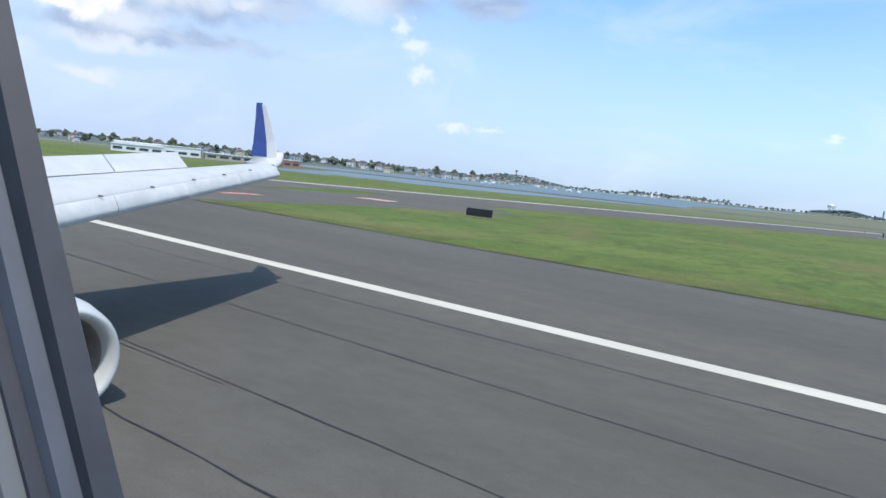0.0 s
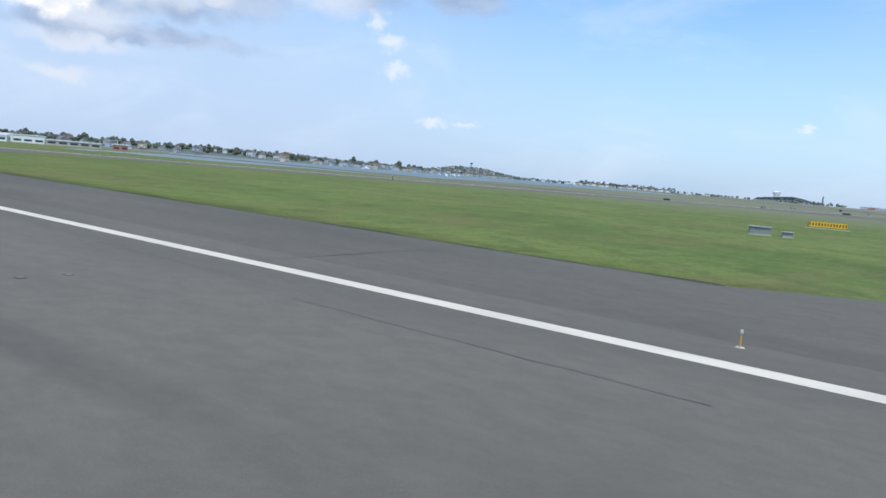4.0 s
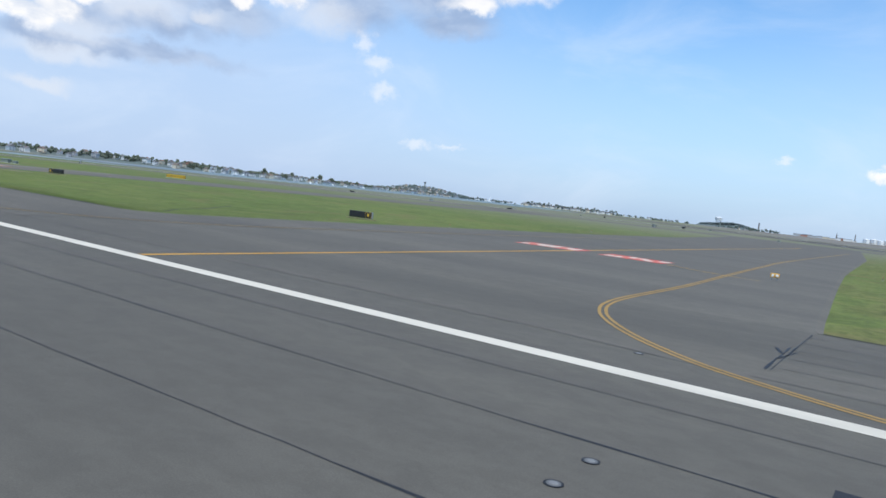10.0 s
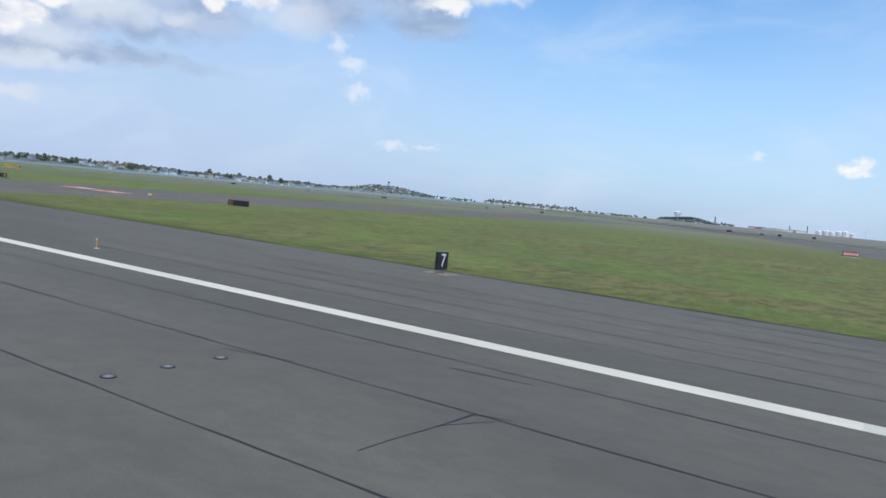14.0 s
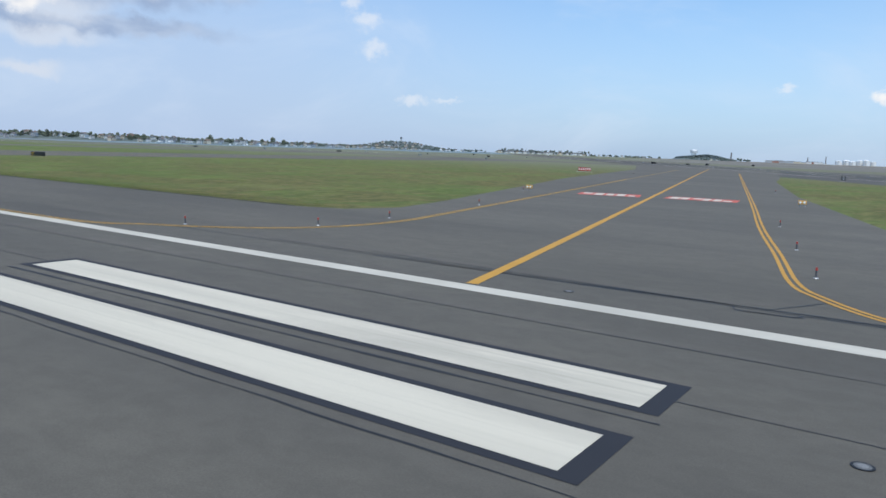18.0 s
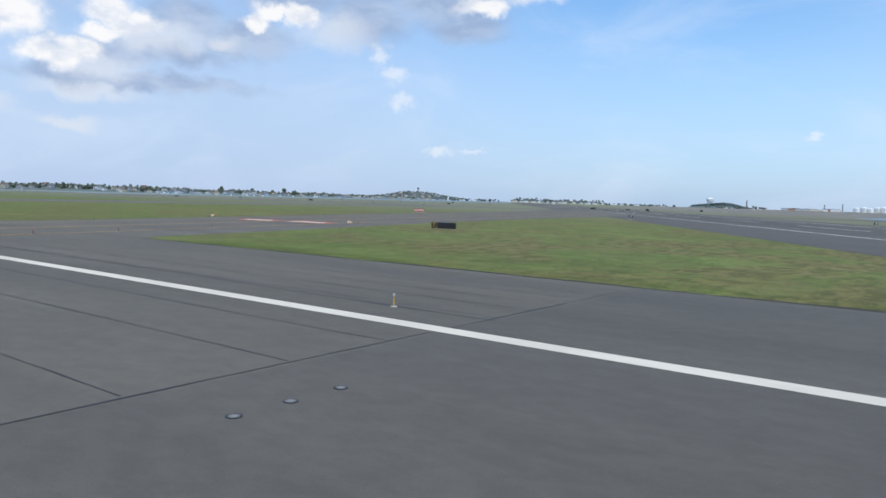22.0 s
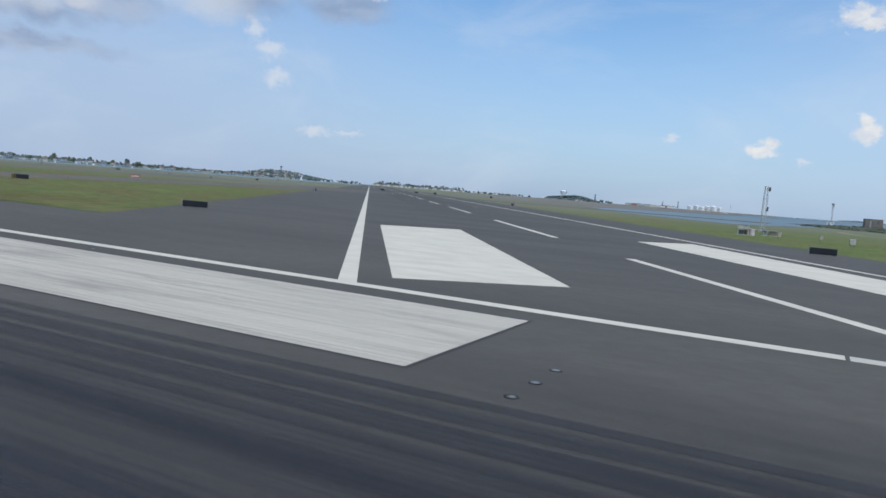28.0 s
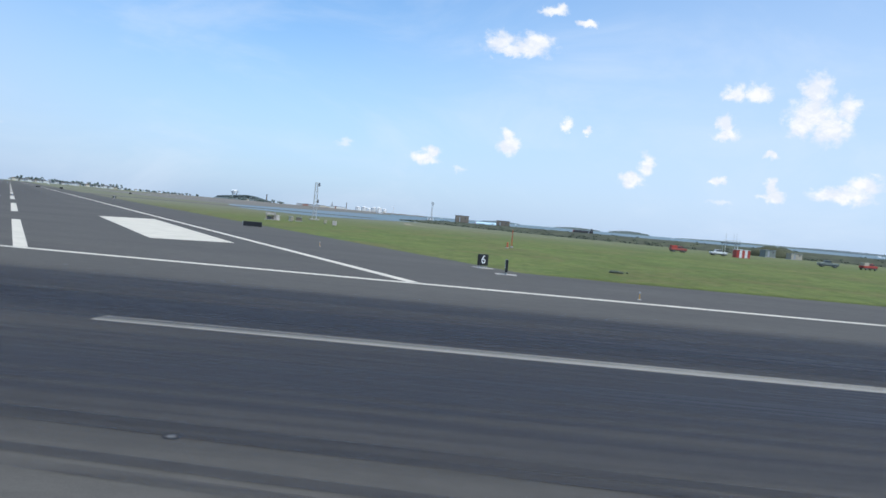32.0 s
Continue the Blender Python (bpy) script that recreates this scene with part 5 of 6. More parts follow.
ico_bm = bmesh.new()
bmesh.ops.create_icosphere(ico_bm, subdivisions=1, radius=1)
ICO_V = np.array([v.co[:] for v in ico_bm.verts])
ICO_F = np.array([[v.index for v in f.verts] for f in ico_bm.faces])
ico_bm.free()


def woods(name, pts, label, size=3.0, mat=None, per=1):
    """Far woodland as one mass of small uneven crowns."""
    r = np.random.RandomState(len(pts) * 7 + 1)
    verts, faces = [], []
    for x, y, z, h in pts:
        for k in range(per):
            q = size * r.uniform(0.6, 1.4)
            rot = np.array(Euler((r.uniform(0, 6), r.uniform(0, 6), 0)).to_matrix())
            lumps = ICO_V * r.uniform(0.72, 1.25, (len(ICO_V), 1)) * (1, 1, r.uniform(0.6, 1.1))
            faces.append(ICO_F + len(ICO_V) * len(verts))
            verts.append(lumps @ rot.T * q + (x + r.uniform(-q, q), y + r.uniform(-q, q), z + h * r.uniform(0.3, 0.95)))
    me = bpy.data.meshes.new(name)
    me.from_pydata(np.concatenate(verts).tolist(), [], np.concatenate(faces).tolist())
    me.materials.append(mat or MAT["hazed_leaf"])
    return tagged(new(name, me), label, "trees", kind="stuff")


wr_ = random.Random(3)
pts = []
for i in range(2600):
    p, d = along(TOWN, wr_.random() ** 1.1 * 0.999)
    n = Vector((-d.y, d.x))
    off = wr_.uniform(-30, 110)
    q = p + n * off
    pts.append((q.x, q.y, 5.5 * max(0, 1 - abs(off) / 130), wr_.uniform(3.0, 9.5) * (0.75 + 0.5 * noise.noise((q.x * 0.02, q.y * 0.02, 0.4)))))
woods("town_woods", pts, "dark green trees massed among the town houses", 2.2, MAT["leaf"], 2)

# the headland with its lookout
HX, HY = -1900.0, 3420.0
view_n = Vector((HX - 500, HY)).normalized()
side_n = Vector((view_n.y, -view_n.x))


def spot(base, along_, out=0.0):
    return Vector(base) + side_n * along_ + view_n * out


HEAD = ((-330, 5), (-260, 13), (-190, 23), (-130, 35), (-80, 41), (-20, 42), (40, 39), (90, 31), (150, 22), (210, 12), (270, 3))


def head_height(a, out):
    """Height of the headland's ground, a along its crest and out behind it."""
    k = float(np.interp(out / 90, (-1.0, -0.6, -0.2, 0.2, 0.7, 1.0), (0, 0.45, 0.9, 1.0, 0.5, 0)))
    return k * float(np.interp(a, [q[0] for q in HEAD], [q[1] for q in HEAD]))


ridge("headland", [(*spot((HX, HY), a), h) for a, h in HEAD], 0, 90, "wooded headland across the harbour")
pts = []
for _ in range(520):
    a, o = wr_.uniform(-320, 262), wr_.uniform(-84, 30)
    pts.append((*spot((HX, HY), a, o), head_height(a, o), wr_.uniform(4, 9)))
woods("headland_woods", pts, "dark green trees on the headland", 4.0, None, 1)
for k in range(48):
    a, o = wr_.uniform(-230, 120), wr_.uniform(-82, -15)
    q = spot((HX, HY), a, o)
    copy_thing(protos_h[wr_.choice((0, 0, 1, 2))], pose(q.x, q.y, head_height(a, o) - 0.6, 0, 0, wr_.uniform(0, 360)) @ Matrix.Scale(wr_.uniform(0.9, 1.4), 4))
e = empty("lookout_tower", pose(*spot((HX, HY), -12, 14), 41.0))
part("shaft", one(cyl, 4.0, 3.2, 22, (0, 0, 0), 12), MAT["concrete"], e)
part("cabin", one(cyl, 5.0, 8.0, 6, (0, 0, 22), 12), MAT["cabin_grey"], e, "dark flared cabin")
part("roof", one(cyl, 8.0, 3.0, 2.5, (0, 0, 28), 12), MAT["dark_metal"], e)
tagged(e, "pale lookout tower with a dark cabin on the headland", "tower")


def far_row(az0, az1, dist, n, seed, houses_, tree_h=10, origin=(550, 0), size=1.0):
    """A far line of houses and tree clumps along the shore."""
    r = random.Random(seed)
    tp = []
    for i in range(n):
        az = az0 + (az1 - az0) * (i + r.uniform(-0.4, 0.4)) / n
        dd = dist * r.uniform(0.96, 1.03)
        x, y = origin[0] + dd * math.cos(radians(az)), origin[1] + dd * math.sin(radians(az))
        if r.random() < houses_:
            copy_thing(protos_h[r.choice((0, 0, 0, 1, 2, 2))], Matrix.Translation((x, y, 0)) @ Matrix.Rotation(radians(az + 90 + r.uniform(-50, 50)), 4, "Z") @ Matrix.Scale(size * r.uniform(0.8, 1.25), 4))
        if r.random() < 0.8:
            for _ in range(2):
                tp.append((x + r.uniform(-25, 25), y + 20, 0, tree_h * r.uniform(0.6, 1.3)))
    return tp


tp = far_row(124.5, 118.5, 3500, 40, 1, 0.6) + far_row(118.0, 111.0, 4000, 84, 2, 0.95, 21, size=1.4) + far_row(112.0, 105.5, 4250, 30, 4, 0.4, 8)
tp += far_row(133.0, 127.5, 3300, 40, 9, 0.5, 12) + far_row(103.5, 99.0, 4350, 24, 6, 0.15, 14)
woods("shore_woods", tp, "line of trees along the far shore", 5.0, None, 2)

# the drumlin with the water tower
TX, TY = -547.0, 4626.0
view_n = Vector((TX - 600, TY)).normalized()
side_n = Vector((view_n.y, -view_n.x))
ridge("tower_hill", [(*spot((TX, TY), a), h) for a, h in ((-125, 2), (-105, 17), (-60, 24), (0, 28), (60, 34), (110, 35), (150, 28), (190, 18), (235, 6))], 0, 70, "rounded wooded hill with a water tower")
pts = [(*spot((TX, TY), a, wr_.uniform(-50, 20)), max(1, 29 - abs(a - 75) * 0.11 - max(0, a - 130) * 0.12), wr_.uniform(3, 6)) for a in [wr_.uniform(-105, 225) for _ in range(460)]]
woods("tower_hill_woods", pts, "dark trees covering the rounded hill", 3.6, None, 2)
e = empty("water_tower", pose(TX, TY, 27))
for k in range(6):
    a = k * math.tau / 6
    part("leg", one(bar_between, (math.cos(a) * 14, math.sin(a) * 14, 0), (math.cos(a) * 13, math.sin(a) * 13, 14), 1.4), MAT["cabin_white"], e)
part("tank", one(cyl, 20, 23, 17, (0, 0, 13), 24), MAT["cabin_white"], e, "white steel tank")
part("dome", one(cyl, 23, 5, 6, (0, 0, 30), 24), MAT["cabin_white"], e)
tagged(e, "white water tower on a wooded hill", "water tower")


MAT["stack_brown"] = plain("stack_brown", (0.16, 0.14, 0.13), 0.9)


def chimney(x, y, h, r):
    e = empty("chimney_stack", pose(x, y, 0))
    part("shaft", one(cyl, r, r * 0.7, h, (0, 0, 0), 12), MAT["stack_brown"], e)
    part("cap", one(cyl, r * 0.85, r * 0.85, 2, (0, 0, h), 12), MAT["dark_metal"], e)
    return tagged(e, "tall dark brick chimney on the far shore", "chimney")


chimney(-256, 4338, 46, 4.5)
chimney(118, 4480, 34, 3.0)
chimney(205, 4500, 40, 3.0)


def tank(x, y, r, h, mat):
    e = empty("storage_tank", pose(x, y, 0))
    part("shell", one(cyl, r, r, h, (0, 0, 0), 24), mat, e)
    part("roof", one(cyl, r, r * 0.2, h * 0.16, (0, 0, h), 24), mat, e)
    part("stair", one(box, (1.5, 1.5, h), (0, -r - 0.7, h / 2)), MAT["grey_metal"], e)
    return tagged(e, "large white fuel storage tank on the far shore", "storage tank", "fuel tanks")


for k, (dx, r, h) in enumerate(((0, 20, 24), (38, 22, 28), (76, 20, 23), (112, 24, 29), (150, 21, 31), (186, 17, 24))):
    tank(240 + dx * 0.92, 4760 + (k % 2) * 36, r * 0.90, h * 0.95, MAT["cabin_white"])
for k in range(14):
    x = wr_.uniform(-190, 200)
    e = empty("industrial_shed", pose(x, 4400 + wr_.uniform(0, 60), 0))
    w, h = wr_.uniform(20, 46), wr_.uniform(6, 13)
    part("wall", one(box, (w, 20, h), (0, 0, h / 2)), wr_.choice(WALLS[:4]), e)
    part("roof", one(box, (w + 1, 21, 1.0), (0, 0, h + 0.5)), ROOFS[0], e)
    tagged(e, "low industrial shed on the far shore", "shed", "far sheds")
e = empty("wind_turbine", pose(479, 4722, 0))
part("pole", one(cyl, 1.8, 1.0, 42, (0, 0, 0), 12), MAT["cabin_white"], e)
part("nacelle", one(box, (3, 6, 3), (0, 0, 43.5), 0.4), MAT["cabin_white"], e)
for k in range(3):
    a = k * math.tau / 3 + 0.4
    part("blade", one(bar_between, (0, -3.5, 43.5), (math.sin(a) * 20, -3.5, 43.5 + math.cos(a) * 20), 0.7), MAT["cabin_white"], e)
tagged(e, "white wind turbine standing still on the far shore", "wind turbine")


def island(name, az, dist, wide, high, label, origin=(960, -28)):
    global view_n, side_n
    c = Vector((origin[0] + dist * math.cos(radians(az)), origin[1] + dist * math.sin(radians(az))))
    view_n = Vector((math.cos(radians(az)), math.sin(radians(az))))
    side_n = Vector((view_n.y, -view_n.x))
    ks = (-1, -0.8, -0.5, -0.2, 0.1, 0.4, 0.7, 0.9, 1.0)
    hs = (0.1, 0.5, 0.85, 1.0, 0.95, 0.85, 0.6, 0.35, 0.05)
    ridge(name, [(*spot(c, k * wide / 2), high * h) for k, h in zip(ks, hs)], 0, 60, label)
    r = random.Random(int(az * 10))
    woods(name + "_woods", [(*spot(c, k * wide / 2, r.uniform(-40, 20)), high * 0.75 * (1 - abs(k) ** 2), high * 0.35) for k in [r.uniform(-0.95, 0.95) for _ in range(260)]],
          "dark trees on a harbour island", high * 0.11, None, 1)


island("wooded_island", 77.4, 4300, 240, 15, "dark wooded island in the bay")
island("low_island", 68.5, 4750, 900, 10, "long low wooded island in the bay")
island("long_island", 62.5, 4750, 800, 12, "long low wooded island in the bay")
island("far_island", 81.3, 4700, 300, 11, "hazy wooded island far out in the bay")
island("outer_island", 87.3, 4750, 260, 9, "hazy low island far out in the bay")

# ================= boats =================
MAT["boat_white"] = plain("boat_white", (0.80, 0.80, 0.80), 0.4, vary=0.05)


def boat(x, y, turn, length, sail=False):
    e = empty("boat", pose(x, y, -0.05, 0, 0, turn))
    bm = bmesh.new()
    ring = []
    for s, w, z in ((-0.5, 0.26, 0.75), (-0.2, 0.32, 0.7), (0.2, 0.27, 0.8), (0.5, 0.02, 1.0)):
        ring.append([bm.verts.new((s * length, -w * length * 0.5, z * length * 0.16)), bm.verts.new((s * length, -w * length * 0.28, 0)),
                     bm.verts.new((s * length, w * length * 0.28, 0)), bm.verts.new((s * length, w * length * 0.5, z * length * 0.16))])
    for a, b in zip(ring, ring[1:]):
        for j in range(3):
            bm.faces.new((a[j], b[j], b[j + 1], a[j + 1]))
        bm.faces.new((a[3], b[3], b[0], a[0]))
    bm.faces.new(ring[0])
    bmesh.ops.recalc_face_normals(bm, faces=bm.faces)
    part("hull", bm, MAT["boat_white"], e)
    part("cabin", one(box, (length * 0.3, length * 0.2, length * 0.14), (-0.02 * length, 0, length * 0.18), 0.05), MAT["boat_white"], e)
    if sail:
        part("pole", one(cyl, 0.12, 0.08, length * 1.3, (0, 0, length * 0.12), 8), MAT["grey_metal"], e)
        bm = bmesh.new()
        vs = [(0.1, 0.03, length * 0.25), (-0.45 * length, 0.03, length * 0.25), (0.1, 0.03, length * 1.35)]
        f = bm.faces.new([bm.verts.new(v) for v in vs])
        r_ = bmesh.ops.extrude_face_region(bm, geom=[f])
        bmesh.ops.translate(bm, vec=(0, -0.06, 0), verts=[v for v in r_["geom"] if isinstance(v, bmesh.types.BMVert)])
        part("sail", bm, MAT["boat_white"], e, "raised white sail")
    return tagged(e, "white sailing boat with raised sail on the harbour" if sail else "small white boat moored on the harbour", "boat", "boats")


br_ = random.Random(8)
boat(-477, 1782, 30, 13, True)
boat(-260, 2050, 10, 9, True)
for _ in range(26):
    az, dd = br_.uniform(121, 139), br_.uniform(700, 1900)
    boat(300 + dd * math.cos(radians(az)), dd * math.sin(radians(az)), br_.uniform(0, 360), br_.uniform(7, 12))
for az, dd in ((86, 1900), (92, 2400), (74, 2300), (66, 1500), (60, 1300), (97, 1800)):
    boat(960 + dd * math.cos(radians(az)), dd * math.sin(radians(az)), br_.uniform(0, 360), br_.uniform(10, 16))

# ================= buildings by the water =================
def flat_building(x, y, turn, w, d, h, mat, label, bands=True):
    e = empty("low_building", pose(x, y, -0.05, 0, 0, turn))
    part("wall", one(box, (w, d, h), (0, 0, h / 2)), mat, e)
    part("roof", one(box, (w + 0.8, d + 0.8, 0.5), (0, 0, h + 0.25), 0.05), MAT["cabin_white"], e)
    if bands:
        n = max(2, int(w / 6))
        for fl in range(max(1, int(h / 3.6))):
            for i in range(n):
                part("window", one(box, (w / n * 0.7, 0.12, 1.4), (-w / 2 + w * (i + 0.5) / n, -d / 2 - 0.03, 1.9 + fl * 3.6)), MAT["window_dark"], e)
    return tagged(e, label, "building")


flat_building(-160, 232, 62, 46, 20, 5.2, MAT["cabin_white"], "long white flat-roofed airport building with dark windows")
flat_building(-150, 214, 62, 26, 18, 3.8, MAT["cabin_white"], "low white flat-roofed annex beside the water")
flat_building(-128, 262, 62, 34, 14, 3.4, MAT["cabin_tan"], "low tan waterfront building")
flat_building(-100, 280, 60, 10, 8, 4.0, WALLS[3], "small red-brown waterfront building")

shed(956.8, 540, 5, (10, 9, 7.0), MAT["cabin_brown"], "tall tan concrete block building by the bay", True, True)
shed(986, 478, -6, (9, 7, 5.6), MAT["cabin_brown"], "tan block building with pale panel by the bay", True, True)
lattice_mast(932.9, 541.0, 16.0, 0.8, "light_mast", "slender dark lattice mast with white base by the bay", MAT["mast_grey"], ((15.0, 0.5), (15.2, -0.55), (13.9, 0.4)))
shed(932.3, 537.0, 5, (4.4, 3.4, 3.4), MAT["cabin_white"], "white base hut below a slender mast")


def lying_tank(x, y, z, turn, length, r, mat, label, name="tank_trailer"):
    e = empty(name, pose(x, y, z, 0, 0, turn))
    bm = bmesh.new()
    cyl(bm, r, r, length, (-length / 2, 0, r + 0.7), 18, Matrix.Rotation(radians(90), 3, "Y"))
    part("barrel", bm, mat, e)
    for s in (-0.35, 0.35):
        part("saddle", one(box, (0.6, r * 1.6, 0.9), (s * length, 0, 0.45), 0.04), MAT["dark_metal"], e)
    part("end_plate", one(cyl, r * 1.02, r * 1.02, 0.3, (-length / 2 - 0.1, 0, r + 0.7), 18, Matrix.Rotation(radians(90), 3, "Y")), MAT["sign_red"], e, "red end plate")
    part("ladder", one(box, (0.5, 0.1, r * 2), (length * 0.3, -r, r + 0.7)), MAT["grey_metal"], e)
    return tagged(e, label, "tank")


MAT["tank_blue"] = plain("tank_paleblue", (0.55, 0.72, 0.80), 0.4, vary=0.06)
lying_tank(975, 497, -0.05, -8, 15.6, 1.5, MAT["tank_blue"], "pale blue cylindrical tank lying by the bay")
barge = lying_tank(1047, 510, -0.05, -14, 14.5, 1.7, MAT["sign_black"], "black cylindrical barge-like tank by the bay")
part("winch", one(box, (1.6, 1.4, 1.7), (6.0, 0, 4.7), 0.1), MAT["dark_metal"], barge, "dark winch on top")
part("winch_stand", one(bar_between, (6.0, 0, 2.6), (6.0, 0, 4.0), 0.25), MAT["dark_metal"], barge)

# ================= vehicles =================
MAT["tyre"] = plain("tyre_rubber", (0.02, 0.02, 0.02), 0.8)


def pickup(x, y, turn, mat, label, cargo=None):
    e = empty("pickup_truck", pose(x, y, -0.1, 0, 0, turn))
    part("chassis", one(box, (5.4, 1.8, 0.35), (0, 0, 0.62), 0.05), MAT["dark_metal"], e)
    body = part("body", one(box, (5.5, 1.95, 0.62), (0, 0, 1.0), 0.12), mat, e)
    bm = bmesh.new()
    vs = box(bm, (2.1, 1.8, 0.75), (0.25, 0, 1.66))
    for v in vs:
        if v.co.z > 1.7:
            v.co.x = 0.25 + (v.co.x - 0.25) * 0.68
    cabin_ = part("cabin", bm, mat, e)
    part("windscreen", one(box, (1.75, 1.84, 0.46), (0.25, 0, 1.66), 0.05), MAT["window_dark"], cabin_)
    for sx in (-1.75, 1.75):
        for sy in (-0.9, 0.9):
            w = part("wheel", one(cyl, 0.4, 0.4, 0.26, (sx, sy - 0.13, 0.42), 18, Matrix.Rotation(radians(-90), 3, "X")), MAT["tyre"], e)
            part("rim", one(cyl, 0.22, 0.22, 0.29, (sx, sy - 0.145, 0.42), 12, Matrix.Rotation(radians(-90), 3, "X")), MAT["grey_metal"], w)
    for s in (-0.7, 0.7):
        part("headlight", one(box, (0.06, 0.36, 0.2), (2.74, s, 1.12), 0.02), MAT["sign_white"], body)
    if cargo:
        part("cargo_box", one(box, (1.9, 1.7, 1.0), (-1.6, 0, 1.75), 0.06), cargo, e)
    return tagged(e, label, "truck")


# truck red muted to stand in for haze over the distance
MAT["hazed_red"] = plain("hazed_red", (0.34, 0.085, 0.065), 0.5, vary=0.15)
pickup(1031, 214, 10, MAT["hazed_red"], "red airfield pickup truck parked on the grass", MAT["sign_red"])
pickup(1045, 216, 185, MAT["cabin_white"], "white pickup truck parked on the grass")
pickup(1083, 195, 20, MAT["sign_red"], "dark red truck parked beside scrub", MAT["cabin_tan"])
pickup(1067, 187, 170, MAT["cabin_grey"], "grey-green truck parked beside scrub")
e = empty("striped_shelter", pose(1050, 209, -0.1, 0, 0, 8))
for k in range(5):
    part("panel", one(box, (0.92, 2.6, 2.5), (-1.84 + 0.92 * k, 0, 1.35), 0.02), MAT["sign_red" if k % 2 == 0 else "cabin_white"], e)
part("roof", one(box, (4.8, 2.8, 0.12), (0, 0, 2.66), 0.03), MAT["cabin_white"], e)
tagged(e, "red and white striped equipment shelter on the grass", "shelter")
shed(1086, 276, 12, (4.6, 4, 2.8), MAT["cabin_grey"], "grey-green hut with scrub around it")
shed(1096, 274, 12, (5, 3.5, 2.2), MAT["cabin_tan"], "brownish hut with scrub around it")
e = empty("antenna_platform", pose(1061, 250, -0.1, 0, 0, 8))
for sx in (-2.6, 2.6):
    for sy in (-1.0, 1.0):
        part("leg", one(bar_between, (sx, sy, 0), (sx * 0.9, sy, 4.3), 0.1), MAT["cabin_white"], e)
part("deck", one(box, (6.6, 2.8, 0.3), (0, 0, 4.4), 0.05), MAT["dark_metal"], e)
for s in (-3.2, 0, 3.2):
    part("rail_post", one(cyl, 0.05, 0.05, 1.0, (s, -1.3, 4.5), 6), MAT["mast_grey"], e)
part("rail", one(box, (6.6, 0.1, 0.1), (0, -1.3, 5.5), 0.02), MAT["mast_grey"], e)
for s in (-2.0, 1.2, 2.4):
    part("whip", one(cyl, 0.06, 0.03, 3.6, (s, 0, 4.5), 6), MAT["mast_grey"], e)
tagged(e, "raised dark antenna platform with thin whips", "antenna")
# rough heath and scrub by the bay
MAT["heath"] = plain("heath_ground", (0.064, 0.068, 0.036), 0.95, vary=0.35, scale=0.12, world_space=True, relief=0.5)
slab("heath", [(914, 486), (930, 440), (1000, 345), (1100, 285), (1300, 262), (2200, 262), (2200, 325), (1300, 376), (1112, 396), (1060, 516), (1010, 634), (962, 504), (935, 560)], -0.045, MAT["heath"],
     "dark brownish heath along the bay", category="heath")


def scrub(name, n, seed, where, label):
    """Low ragged bushes: flat uneven tufts of pointed leaves."""
    r = np.random.RandomState(seed)
    verts, faces = [], []
    for _ in range(n):
        x, y = where(r)
        s, h, g = r.uniform(0.6, 2.2), r.uniform(0.35, 1.15), rise_height(x, y)
        for _k in range(9):
            a, q = r.uniform(0, math.tau), s * math.sqrt(r.uniform(0, 1))
            bx, by = x + q * math.cos(a), y + q * math.sin(a)
            w, hh, t_ = r.uniform(0.25, 0.55), h * (1.1 - 0.6 * q / s) * r.uniform(0.7, 1.2), r.uniform(0, math.tau)
            k = len(verts)
            dx, dy = math.cos(t_) * w, math.sin(t_) * w
            verts += [(bx - dx, by - dy, g - 0.1), (bx + dx, by + dy, g - 0.1), (bx + dx * 0.6, by + dy * 0.6, g + hh * 0.8), (bx - dx * 0.3, by - dy * 0.3, g + hh), (bx - dy, by + dx, g - 0.1),
                      (bx + dy * 0.3, by, g + hh * 0.9)]
            faces += [(k, k + 1, k + 2, k + 3), (k + 4, k + 1, k + 5), (k, k + 4, k + 5)]
    me = bpy.data.meshes.new(name)
    me.from_pydata(verts, [], faces)
    me.materials.append(MAT["leaf"])
    return tagged(new(name, me), label, "scrub", kind="stuff")


HEATH_TOP = [(930, 545, 1.0), (948, 470, 2.0), (985, 420, 2.6), (1045, 352, 3.0), (1110, 312, 3.2), (1180, 298, 3.0), (1300, 288, 3.2), (1500, 286, 3.2), (1900, 284, 3.0)]
rise = ridge("heath_rise", HEATH_TOP, 0, 24, "low rise of brownish heath along the bay")
rise.data.materials.clear()
rise.data.materials.append(MAT["heath"])


def rise_height(x, y):
    best = 0.0
    for (x0, y0, h0), (x1, y1, h1) in zip(HEATH_TOP, HEATH_TOP[1:]):
        t = max(0.0, min(1.0, ((x - x0) * (x1 - x0) + (y - y0) * (y1 - y0)) / ((x1 - x0) ** 2 + (y1 - y0) ** 2)))
        d = math.hypot(x - x0 - t * (x1 - x0), y - y0 - t * (y1 - y0)) / 24
        best = max(best, (h0 + t * (h1 - h0)) * max(0.0, 1 - d) * 0.9)
    return best


def heath_spot(r):
    while True:
        x, y = r.uniform(915, 1500), r.uniform(262, 600)
        front = 440 - (x - 930) * 1.36 if x < 1000 else 345 - (x - 1000) * 0.6 if x < 1100 else 285 - (x - 1100) * 0.115
        back = 520 + (x - 935) * 1.4 if x < 1010 else 634 - (x - 1010) * 2.36 if x < 1110 else 396 - (x - 1110) * 0.105
        if front - 4 < y < back - 4 and r.uniform(0, 1) < 1.1 - 0.8 * (y - front) / (back - front + 1):
            return x, y


